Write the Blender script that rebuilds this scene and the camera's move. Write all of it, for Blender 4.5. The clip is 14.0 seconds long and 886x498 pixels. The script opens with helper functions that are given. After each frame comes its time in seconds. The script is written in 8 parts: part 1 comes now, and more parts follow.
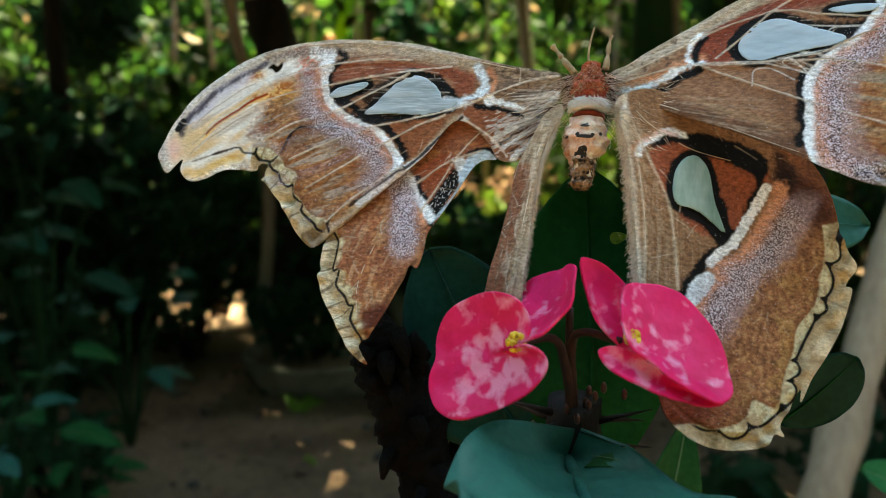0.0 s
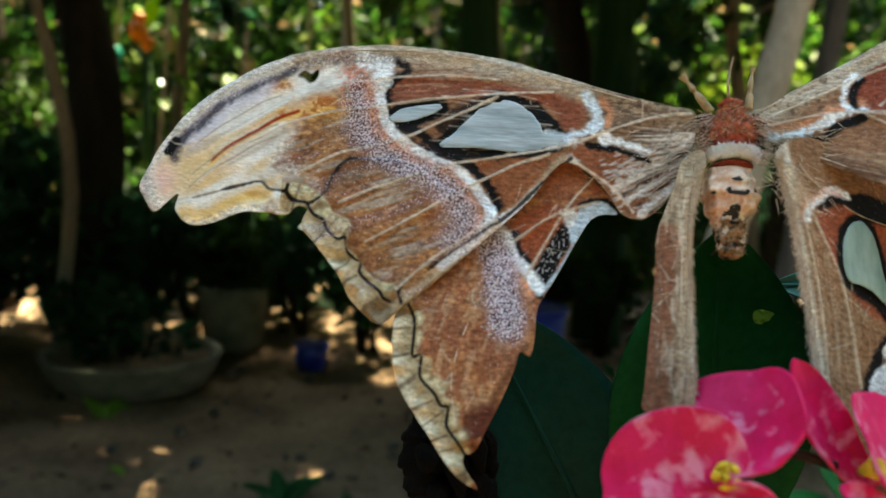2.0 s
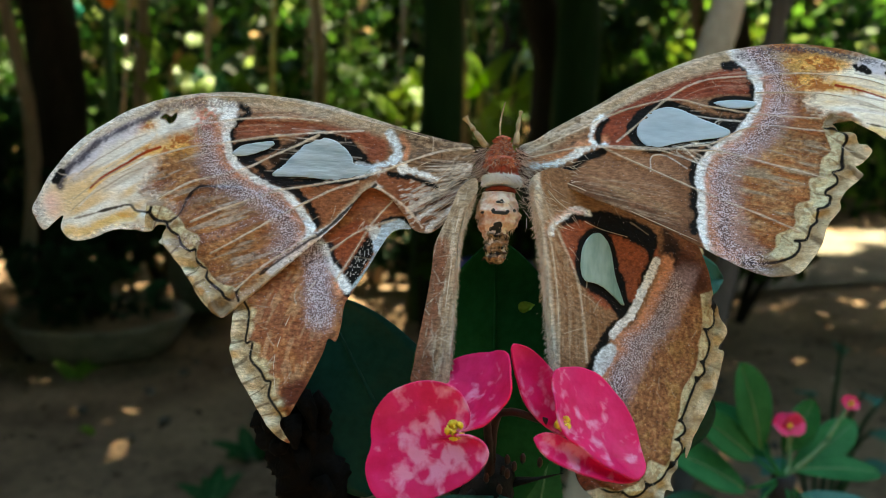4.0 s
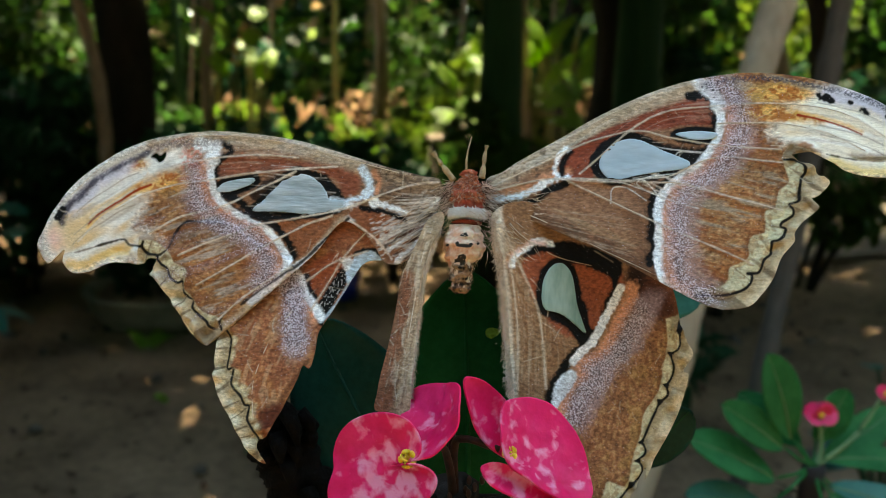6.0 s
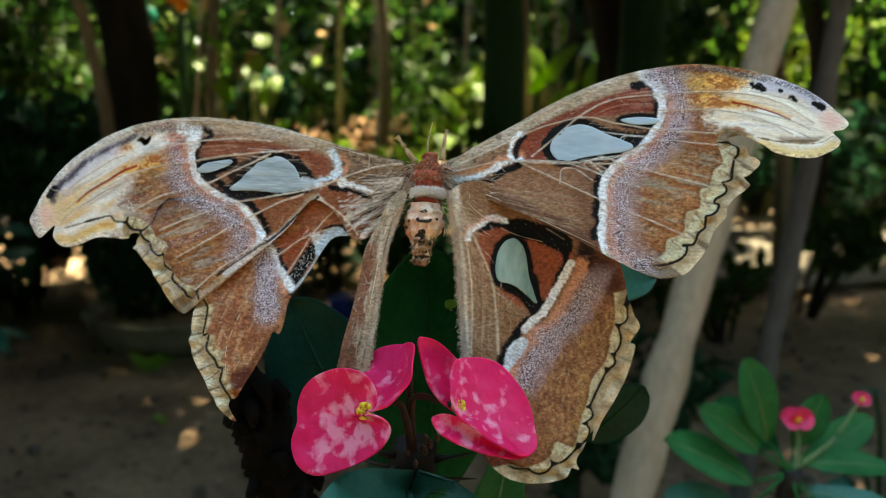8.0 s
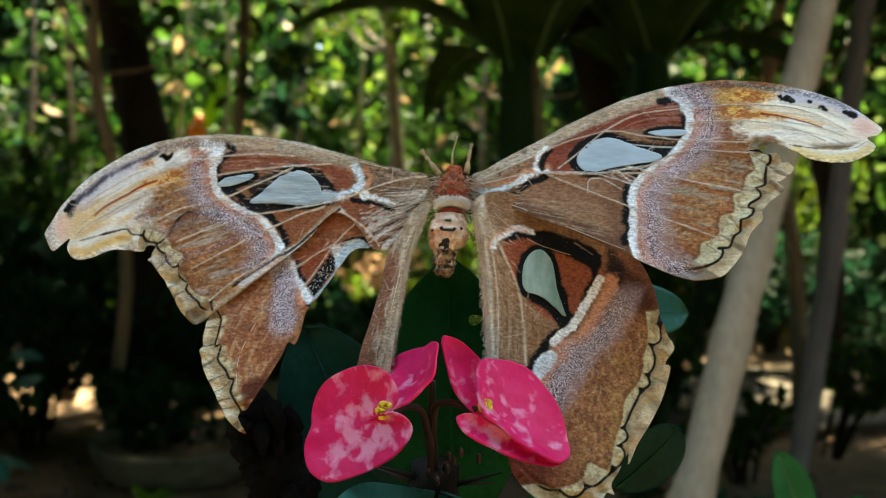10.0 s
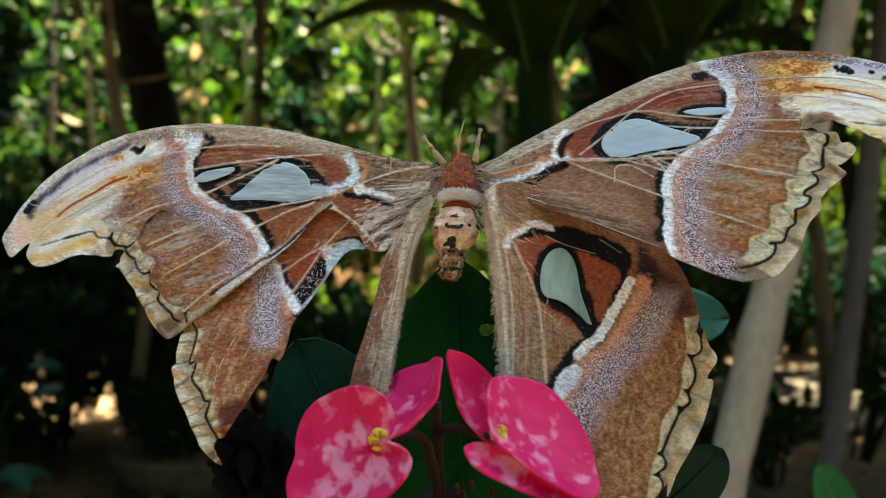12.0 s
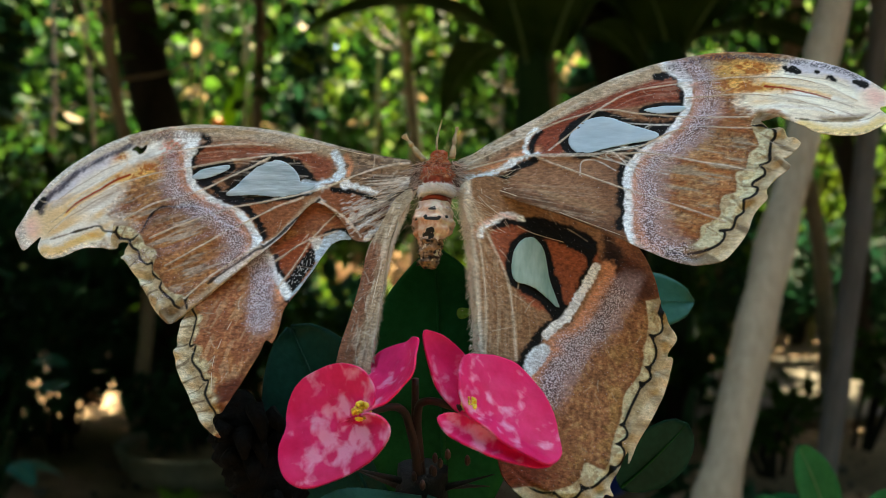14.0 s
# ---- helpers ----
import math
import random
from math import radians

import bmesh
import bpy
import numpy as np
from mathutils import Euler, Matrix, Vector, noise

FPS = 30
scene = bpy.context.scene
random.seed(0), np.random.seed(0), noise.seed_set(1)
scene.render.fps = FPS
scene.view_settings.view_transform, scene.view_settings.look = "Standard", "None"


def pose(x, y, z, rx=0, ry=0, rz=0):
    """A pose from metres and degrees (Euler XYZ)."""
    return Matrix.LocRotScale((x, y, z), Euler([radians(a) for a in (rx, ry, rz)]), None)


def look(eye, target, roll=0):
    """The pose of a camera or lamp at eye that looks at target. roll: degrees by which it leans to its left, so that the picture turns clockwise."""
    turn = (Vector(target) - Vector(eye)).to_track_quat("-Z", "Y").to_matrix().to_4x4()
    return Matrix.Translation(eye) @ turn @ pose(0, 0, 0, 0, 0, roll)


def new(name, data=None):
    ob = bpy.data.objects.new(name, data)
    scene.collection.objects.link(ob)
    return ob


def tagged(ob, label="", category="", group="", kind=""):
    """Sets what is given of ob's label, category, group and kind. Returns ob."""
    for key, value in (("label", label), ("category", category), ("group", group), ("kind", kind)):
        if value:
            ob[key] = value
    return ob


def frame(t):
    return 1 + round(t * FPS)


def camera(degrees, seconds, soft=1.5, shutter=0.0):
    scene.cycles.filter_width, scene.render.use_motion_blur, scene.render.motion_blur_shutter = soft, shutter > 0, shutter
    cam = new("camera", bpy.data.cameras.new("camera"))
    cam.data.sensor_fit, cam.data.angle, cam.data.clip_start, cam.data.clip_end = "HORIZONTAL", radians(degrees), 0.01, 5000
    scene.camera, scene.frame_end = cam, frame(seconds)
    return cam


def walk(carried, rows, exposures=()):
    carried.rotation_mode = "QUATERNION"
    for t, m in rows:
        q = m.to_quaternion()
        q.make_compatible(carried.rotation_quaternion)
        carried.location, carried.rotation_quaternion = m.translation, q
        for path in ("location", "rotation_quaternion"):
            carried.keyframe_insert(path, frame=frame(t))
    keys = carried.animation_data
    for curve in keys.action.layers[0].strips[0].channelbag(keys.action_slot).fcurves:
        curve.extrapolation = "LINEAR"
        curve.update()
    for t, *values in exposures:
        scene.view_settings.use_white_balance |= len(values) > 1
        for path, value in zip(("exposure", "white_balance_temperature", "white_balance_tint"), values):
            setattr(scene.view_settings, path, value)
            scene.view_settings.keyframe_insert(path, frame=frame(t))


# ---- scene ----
cam = camera(55.7, 14.0, 0.6)
cam.data.dof.use_dof = True
cam.data.dof.focus_distance = 0.216
cam.data.dof.aperture_fstop = 16.0
PATH = [
    (0, (0.005, 0.003, 1.157), (-0.022, 1.990, 0.931), -0.3),
    (0.5, (-0.001, -0.018, 1.158), (0.063, 1.974, 0.987), -0.1),
    (1, (-0.008, 0.011, 1.159), (0.196, 1.997, 1.049), 0.1),
    (1.5, (-0.036, 0.038, 1.162), (0.276, 2.006, 0.993), 0.9),
    (2, (-0.055, 0.061, 1.167), (0.363, 2.003, 0.934), 2.4),
    (2.5, (-0.051, 0.042, 1.173), (0.424, 1.967, 0.912), 2.6),
    (3, (-0.048, 0.022, 1.174), (0.457, 1.937, 0.896), 2.4),
    (3.2, (-0.046, 0.015, 1.176), (0.472, 1.927, 0.903), 2.8),
    (5.3, (-0.005, 0.001, 1.208), (0.357, 1.915, 0.754), 0.8),
    (5.5, (-0.005, -0.006, 1.210), (0.345, 1.912, 0.765), 0.9),
    (6, (-0.005, -0.005, 1.207), (0.320, 1.925, 0.793), 0.8),
    (6.5, (-0.001, -0.006, 1.201), (0.313, 1.931, 0.810), 0.9),
    (7, (0.000, -0.017, 1.199), (0.319, 1.923, 0.833), 1.1),
    (7.5, (0.003, -0.017, 1.199), (0.325, 1.923, 0.835), 1.1),
    (8, (0.004, -0.027, 1.196), (0.322, 1.916, 0.846), 1.1),
    (8.5, (-0.005, -0.056, 1.195), (0.314, 1.896, 0.901), 1.3),
    (9, (-0.005, -0.058, 1.177), (0.314, 1.911, 1.036), 1.2),
    (9.2, (-0.002, -0.054, 1.168), (0.303, 1.920, 1.073), 1.4),
    (11.3, (0.006, 0.015, 1.155), (0.268, 1.998, 1.157), 1.1),
    (11.5, (0.008, 0.015, 1.157), (0.260, 1.999, 1.145), 0.9),
    (12, (0.010, 0.008, 1.157), (0.250, 1.993, 1.144), 0.7),
    (12.5, (0.009, 0.001, 1.155), (0.246, 1.987, 1.142), 0.5),
    (13, (0.011, -0.001, 1.156), (0.240, 1.986, 1.137), 0.4),
    (13.5, (0.014, -0.007, 1.156), (0.246, 1.979, 1.132), 0.2),
    (14, (0.014, -0.010, 1.156), (0.249, 1.976, 1.129), 0.2),
]
walk(cam, [(t, look(eye, target, roll)) for t, eye, target, roll in PATH], [(0, 3.0, 8500, -5), (3, 2.92, 8500, -5), (14, 2.88, 8450, -3)])


# ---- world and sun ----
SUN_ELEV, SUN_AZ = 61.0, 20.0      # the sun stands behind the garden, a little to the right
world = bpy.data.worlds.new("sky")
scene.world = world
world.use_nodes = True
wn = world.node_tree.nodes
sky = wn.new("ShaderNodeTexSky")
sky.sky_type = "NISHITA"
sky.sun_disc = False
sky.sun_elevation = radians(SUN_ELEV)
sky.sun_rotation = radians(SUN_AZ)
wn["Background"].inputs["Strength"].default_value = 0.15
world.node_tree.links.new(sky.outputs["Color"], wn["Background"].inputs["Color"])
sun_data = bpy.data.lights.new("sun", "SUN")
sun_data.energy = 5.0
sun_data.angle = radians(0.6)
sun_data.color = (1.0, 0.93, 0.80)
sun = new("sun", sun_data)
sun_way = Vector((math.sin(radians(SUN_AZ)) * math.cos(radians(SUN_ELEV)), math.cos(radians(SUN_AZ)) * math.cos(radians(SUN_ELEV)), math.sin(radians(SUN_ELEV))))
sun.matrix_world = look(sun_way * 30, (0, 0, 0))


# ---- materials ----
def lin(r, g, b):
    """Linear colour of an 8-bit sRGB triple."""
    return tuple(((c / 255) / 12.92 if c < 10.3 else ((c / 255 + 0.055) / 1.055) ** 2.4) for c in (r, g, b))


def material(name, low, high, scale=30.0, rough=0.8, bump=0.2, fine=8.0, detail=5.0, translucent=0.0, spec=0.4, random_hue=0.0, stretch=(1, 1, 1), metal=0.0, sheen=0.0):
    """A two-tone noisy surface: broad stains, fine grain and relief; thin leaves also pass some light."""
    m = bpy.data.materials.new(name)
    m.use_nodes = True
    n, l = m.node_tree.nodes, m.node_tree.links
    b = n["Principled BSDF"]
    tc = n.new("ShaderNodeTexCoord")
    mp = n.new("ShaderNodeMapping")
    mp.inputs["Scale"].default_value = stretch
    l.new(tc.outputs["Object"], mp.inputs["Vector"])
    na, nb = n.new("ShaderNodeTexNoise"), n.new("ShaderNodeTexNoise")
    for node, s in ((na, scale), (nb, scale * fine)):
        node.inputs["Scale"].default_value = s
        node.inputs["Detail"].default_value = detail
        l.new(mp.outputs["Vector"], node.inputs["Vector"])
    add = n.new("ShaderNodeMath")
    add.operation = "MULTIPLY_ADD"
    l.new(nb.outputs["Fac"], add.inputs[0])
    add.inputs[1].default_value = 0.6
    l.new(na.outputs["Fac"], add.inputs[2])
    ramp = n.new("ShaderNodeMapRange")
    ramp.inputs["From Min"].default_value, ramp.inputs["From Max"].default_value = 0.55, 1.05
    l.new(add.outputs[0], ramp.inputs["Value"])
    mix = n.new("ShaderNodeMix")
    mix.data_type = "RGBA"
    mix.inputs["A"].default_value, mix.inputs["B"].default_value = (*low, 1), (*high, 1)
    l.new(ramp.outputs["Result"], mix.inputs["Factor"])
    col = mix.outputs["Result"]
    if random_hue:
        isl = n.new("ShaderNodeNewGeometry")
        hsv = n.new("ShaderNodeHueSaturation")
        mr = n.new("ShaderNodeMapRange")
        mr.inputs["To Min"].default_value, mr.inputs["To Max"].default_value = 1 - random_hue, 1 + random_hue
        l.new(isl.outputs["Random Per Island"], mr.inputs["Value"])
        mh = n.new("ShaderNodeMapRange")
        mh.inputs["To Min"].default_value, mh.inputs["To Max"].default_value = 0.5 - random_hue * 0.06, 0.5 + random_hue * 0.04
        l.new(isl.outputs["Random Per Island"], mh.inputs["Value"])
        l.new(mr.outputs["Result"], hsv.inputs["Value"])
        l.new(mh.outputs["Result"], hsv.inputs["Hue"])
        l.new(col, hsv.inputs["Color"])
        col = hsv.outputs["Color"]
    l.new(col, b.inputs["Base Color"])
    b.inputs["Roughness"].default_value = rough
    b.inputs["Specular IOR Level"].default_value = spec
    b.inputs["Metallic"].default_value = metal
    b.inputs["Sheen Weight"].default_value = sheen
    if bump:
        bp = n.new("ShaderNodeBump")
        bp.inputs["Strength"].default_value = bump
        bp.inputs["Distance"].default_value = 0.3 / (scale * fine) ** 0.8
        l.new(add.outputs[0], bp.inputs["Height"])
        l.new(bp.outputs["Normal"], b.inputs["Normal"])
    if translucent:
        tr = n.new("ShaderNodeBsdfTranslucent")
        l.new(col, tr.inputs["Color"])
        ms = n.new("ShaderNodeMixShader")
        ms.inputs[0].default_value = translucent
        l.new(b.outputs[0], ms.inputs[1])
        l.new(tr.outputs[0], ms.inputs[2])
        l.new(ms.outputs[0], n["Material Output"].inputs["Surface"])
    return m


def wing_material():
    """Scaled wing: colour and the share of loose dark and pale scales come from the mesh; fine scale rows and hairs from noise."""
    m = bpy.data.materials.new("wing_scales")
    m.use_nodes = True
    n, l = m.node_tree.nodes, m.node_tree.links
    b = n["Principled BSDF"]
    at = n.new("ShaderNodeAttribute")
    at.attribute_name = "scales"
    tc = n.new("ShaderNodeTexCoord")
    fleck, grain, broad = (n.new("ShaderNodeTexNoise") for _ in range(3))
    for node, s, d in ((fleck, 2900, 2), (grain, 1300, 3), (broad, 160, 4)):
        node.inputs["Scale"].default_value, node.inputs["Detail"].default_value = s, d
        l.new(tc.outputs["Object"], node.inputs["Vector"])
    mp = n.new("ShaderNodeMapping")
    mp.inputs["Scale"].default_value = (0.55, 1.15, 1.0)
    l.new(tc.outputs["Object"], mp.inputs["Vector"])
    l.new(mp.outputs["Vector"], grain.inputs["Vector"])
    # grain: brightness
    g1 = n.new("ShaderNodeMapRange")
    g1.inputs["From Min"].default_value, g1.inputs["From Max"].default_value = 0.3, 0.7
    g1.inputs["To Min"].default_value, g1.inputs["To Max"].default_value = 0.62, 1.36
    l.new(grain.outputs["Fac"], g1.inputs["Value"])
    g2 = n.new("ShaderNodeMapRange")
    g2.inputs["From Min"].default_value, g2.inputs["From Max"].default_value = 0.3, 0.7
    g2.inputs["To Min"].default_value, g2.inputs["To Max"].default_value = 0.86, 1.14
    l.new(broad.outputs["Fac"], g2.inputs["Value"])
    mul = n.new("ShaderNodeMath")
    mul.operation = "MULTIPLY"
    l.new(g1.outputs["Result"], mul.inputs[0])
    l.new(g2.outputs["Result"], mul.inputs[1])
    dust = n.new("ShaderNodeTexNoise")
    dust.inputs["Scale"].default_value, dust.inputs["Detail"].default_value = 4200, 2
    l.new(tc.outputs["Object"], dust.inputs["Vector"])
    g3 = n.new("ShaderNodeMapRange")
    g3.inputs["From Min"].default_value, g3.inputs["From Max"].default_value = 0.3, 0.7
    g3.inputs["To Min"].default_value, g3.inputs["To Max"].default_value = 0.72, 1.28
    l.new(dust.outputs["Fac"], g3.inputs["Value"])
    mul2 = n.new("ShaderNodeMath")
    mul2.operation = "MULTIPLY"
    l.new(mul.outputs[0], mul2.inputs[0])
    l.new(g3.outputs["Result"], mul2.inputs[1])
    ga = n.new("ShaderNodeAttribute")
    ga.attribute_name = "grain"
    amp = n.new("ShaderNodeMapRange")
    amp.inputs["To Min"].default_value = 1.0
    l.new(ga.outputs["Fac"], amp.inputs["Value"])
    l.new(mul2.outputs[0], amp.inputs["To Max"])
    hsv = n.new("ShaderNodeHueSaturation")
    l.new(at.outputs["Color"], hsv.inputs["Color"])
    l.new(amp.outputs["Result"], hsv.inputs["Value"])
    # loose scales: the more, the higher their share
    black, white, lo, hi = (n.new("ShaderNodeMath") for _ in range(4))
    hi.operation = lo.operation = "MULTIPLY_ADD"
    l.new(at.outputs["Alpha"], hi.inputs[0])
    hi.inputs[1].default_value, hi.inputs[2].default_value = -0.20, 0.735
    l.new(at.outputs["Alpha"], lo.inputs[0])
    lo.inputs[1].default_value, lo.inputs[2].default_value = 0.20, 0.275
    black.operation, white.operation = "GREATER_THAN", "LESS_THAN"
    l.new(fleck.outputs["Fac"], black.inputs[0])
    l.new(hi.outputs[0], black.inputs[1])
    l.new(fleck.outputs["Fac"], white.inputs[0])
    l.new(lo.outputs[0], white.inputs[1])
    last = hsv.outputs["Color"]
    for sel, colour, share in ((white, (0.76, 0.69, 0.78, 1), 0.78), (black, (0.014, 0.011, 0.020, 1), 0.82)):
        f2 = n.new("ShaderNodeMath")
        f2.operation = "MULTIPLY"
        l.new(sel.outputs[0], f2.inputs[0])
        f2.inputs[1].default_value = share
        mx = n.new("ShaderNodeMix")
        mx.data_type = "RGBA"
        l.new(f2.outputs[0], mx.inputs["Factor"])
        l.new(last, mx.inputs["A"])
        mx.inputs["B"].default_value = colour
        last = mx.outputs["Result"]
    l.new(last, b.inputs["Base Color"])
    b.inputs["Roughness"].default_value = 0.75
    b.inputs["Specular IOR Level"].default_value = 0.15
    bp = n.new("ShaderNodeBump")
    bp.inputs["Strength"].default_value, bp.inputs["Distance"].default_value = 0.5, 0.0004
    l.new(grain.outputs["Fac"], bp.inputs["Height"])
    l.new(bp.outputs["Normal"], b.inputs["Normal"])
    return m


def bract_material():
    """Pink bract with paler, blotched veins round the heart of the flower."""
    m = material("pink_bract", lin(230, 8, 92), lin(244, 34, 118), 90, 0.5, 0.12, 6, 4, 0.25, 0.35)
    n, l = m.node_tree.nodes, m.node_tree.links
    b = n["Principled BSDF"]
    base = b.inputs["Base Color"].links[0].from_socket
    tc = n.new("ShaderNodeTexCoord")
    no = n.new("ShaderNodeTexNoise")
    no.inputs["Scale"].default_value, no.inputs["Detail"].default_value, no.inputs["Distortion"].default_value = 260, 3.0, 0.3
    l.new(tc.outputs["Object"], no.inputs["Vector"])
    at = n.new("ShaderNodeAttribute")
    at.attribute_name = "pale"
    add = n.new("ShaderNodeMath")
    add.operation = "ADD"
    l.new(no.outputs["Fac"], add.inputs[0])
    l.new(at.outputs["Fac"], add.inputs[1])
    mr = n.new("ShaderNodeMapRange")
    mr.inputs["From Min"].default_value, mr.inputs["From Max"].default_value = 0.49, 0.66
    mr.inputs["To Max"].default_value = 0.9
    l.new(add.outputs[0], mr.inputs["Value"])
    mx = n.new("ShaderNodeMix")
    mx.data_type = "RGBA"
    l.new(mr.outputs["Result"], mx.inputs["Factor"])
    l.new(base, mx.inputs["A"])
    mx.inputs["B"].default_value = (*lin(253, 164, 202), 1)
    l.new(mx.outputs["Result"], b.inputs["Base Color"])
    return m


M_WING = wing_material()
M_WINDOW = material("wing_window", lin(176, 200, 214), lin(200, 218, 230), 140, 0.36, 0.12, 5, 3, 0.25, 0.5, stretch=(0.4, 1.5, 1))
M_WINDOW_WORN = material("worn_wing_window", lin(146, 170, 182), lin(216, 232, 242), 190, 0.4, 0.3, 5, 3, 0.25, 0.4, stretch=(0.22, 1.9, 1))
M_WINDOW_GREEN = material("green_wing_window", lin(132, 168, 158), lin(176, 204, 196), 120, 0.36, 0.12, 5, 3, 0.25, 0.5, stretch=(1.5, 0.4, 1))
M_VEIN = material("wing_vein", lin(178, 158, 134), lin(222, 208, 188), 300, 0.7, 0.2)
M_RUST_FUR = material("rust_fur", lin(174, 76, 46), lin(240, 156, 116), 300, 0.9, 0.4, random_hue=0.35)
M_DARK_FUR = material("dark_fur", lin(58, 34, 26), lin(96, 56, 42), 300, 0.9, 0.4, random_hue=0.3)
M_WHITE_FUR = material("white_fur", lin(244, 238, 234), lin(255, 253, 251), 300, 0.9, 0.3, sheen=0.3, random_hue=0.15)
M_TAN_FUR = material("tan_fur", lin(178, 152, 126), lin(230, 212, 190), 300, 0.9, 0.3, sheen=0.3, random_hue=0.25)
M_MAROON_FUR = material("maroon_fur", lin(96, 34, 24), lin(150, 66, 46), 300, 0.9, 0.4, random_hue=0.3)
M_TUFT = material("pale_tuft", lin(206, 170, 152), lin(246, 226, 212), 300, 0.9, 0.2, random_hue=0.25)
M_ABDOMEN = material("abdomen_scales", lin(212, 134, 96), lin(255, 244, 226), 170, 0.85, 0.5, 6)
M_SHRIVEL = material("shrivelled_tip", lin(6, 4, 4), lin(186, 146, 116), 520, 0.85, 0.8, 2, 1.2)
M_BLACK = material("black_mark", (0.008, 0.007, 0.006), (0.02, 0.016, 0.014), 300, 0.7, 0.2)
M_ANTENNA = material("antenna", lin(128, 104, 74), lin(190, 168, 132), 500, 0.7, 0.3)
M_BRACT = bract_material()
M_YELLOW = material("yellow_nectary", lin(214, 164, 30), lin(244, 214, 80), 500, 0.45, 0.3)
M_STEM = material("thorny_stem", lin(12, 9, 8), lin(30, 22, 18), 200, 0.7, 0.5)
M_PEDUNCLE = material("peduncle", lin(40, 18, 14), lin(62, 30, 22), 300, 0.6, 0.2)
M_BUD = material("bud", lin(50, 22, 16), lin(90, 46, 30), 500, 0.5, 0.2)
M_LEAF_DARK = material("dark_leaf", (0.003, 0.056, 0.015), (0.009, 0.096, 0.028), 60, 0.65, 0.15, 8, 4, 0.2, 0.08)
M_LEAF_TEAL = material("bluish_leaf", (0.016, 0.115, 0.088), (0.036, 0.170, 0.130), 60, 0.45, 0.15, 8, 4, 0.15, 0.25)
M_LEAF_FRESH = material("fresh_leaf", (0.012, 0.115, 0.032), (0.030, 0.180, 0.058), 60, 0.55, 0.15, 8, 4, 0.25, 0.1)
# the bluish leaf again, its colour darkened to stand for shade under the moth
M_LEAF_TEAL_SHADED = material("shaded_bluish_leaf", (0.002, 0.030, 0.022), (0.006, 0.052, 0.038), 60, 0.5, 0.15, 8, 4, 0.15, 0.12)
M_LEAF_MID = material("mid_leaf", (0.008, 0.066, 0.018), (0.020, 0.112, 0.030), 60, 0.5, 0.15, 8, 4, 0.25, 0.15)
M_RIB = material("leaf_rib", (0.07, 0.15, 0.06), (0.12, 0.22, 0.09), 200, 0.5, 0.1)
M_CHAR = material("charred_bark", (0.0015, 0.0015, 0.0015), (0.004, 0.0036, 0.0034), 120, 0.8, 0.9, 5, 6, 0, 0.08)
M_SOIL = material("garden_soil", (0.115, 0.070, 0.044), (0.370, 0.240, 0.155), 2.2, 0.95, 0.7, 14, 8, 0, 0.2)
M_LITTER = material("leaf_litter", (0.026, 0.016, 0.010), (0.085, 0.052, 0.030), 20, 0.9, 0.3, 8, 4, 0.1, 0.2, 0.5)
M_STONE = material("pale_stone", (0.06, 0.05, 0.04), (0.17, 0.14, 0.12), 18, 0.9, 0.5)
M_CEMENT = material("weathered_cement", (0.12, 0.11, 0.08), (0.34, 0.31, 0.25), 9, 0.92, 0.5, 10, 6, 0, 0.2)
M_PATH = material("pale_path", (0.10, 0.082, 0.064), (0.19, 0.16, 0.13), 3, 0.95, 0.4, 12, 6, 0, 0.2)
M_POLE = material("peeled_pole", (0.26, 0.21, 0.15), (0.46, 0.38, 0.28), 14, 0.85, 0.35, 8, 6, 0, 0.25, stretch=(1, 1, 0.15))
M_POLE_GREY = material("grey_pole", (0.055, 0.052, 0.050), (0.12, 0.11, 0.105), 14, 0.85, 0.35, 8, 6, 0, 0.25, stretch=(1, 1, 0.15))
M_BARK = material("dark_bark", (0.010, 0.008, 0.006), (0.034, 0.027, 0.021), 7, 0.95, 0.7, 9, 7, 0, 0.2, stretch=(1, 1, 0.25))
M_BARK_PALE = material("pale_bark", (0.15, 0.11, 0.08), (0.34, 0.26, 0.20), 7, 0.9, 0.5, 9, 7, 0, 0.2, stretch=(1, 1, 0.25))
M_CANE = material("cane", (0.20, 0.20, 0.06), (0.38, 0.34, 0.14), 9, 0.6, 0.2, 8, 4, 0, 0.3)
M_BANANA = material("banana_sheath", (0.006, 0.030, 0.010), (0.020, 0.062, 0.022), 5, 0.7, 0.3, 9, 5, 0.05, 0.15, stretch=(1, 1, 0.1))
M_FOLIAGE = material("foliage", (0.015, 0.046, 0.007), (0.044, 0.094, 0.015), 9, 0.65, 0.1, 8, 3, 0.45, 0.18, 0.45)
M_FOLIAGE_BLUE = material("shade_foliage", (0.008, 0.040, 0.018), (0.024, 0.085, 0.040), 9, 0.6, 0.1, 8, 3, 0.35, 0.2, 0.4)
M_FOLIAGE_LIME = material("lime_foliage", (0.062, 0.125, 0.010), (0.140, 0.210, 0.024), 9, 0.65, 0.1, 8, 3, 0.5, 0.18, 0.4)
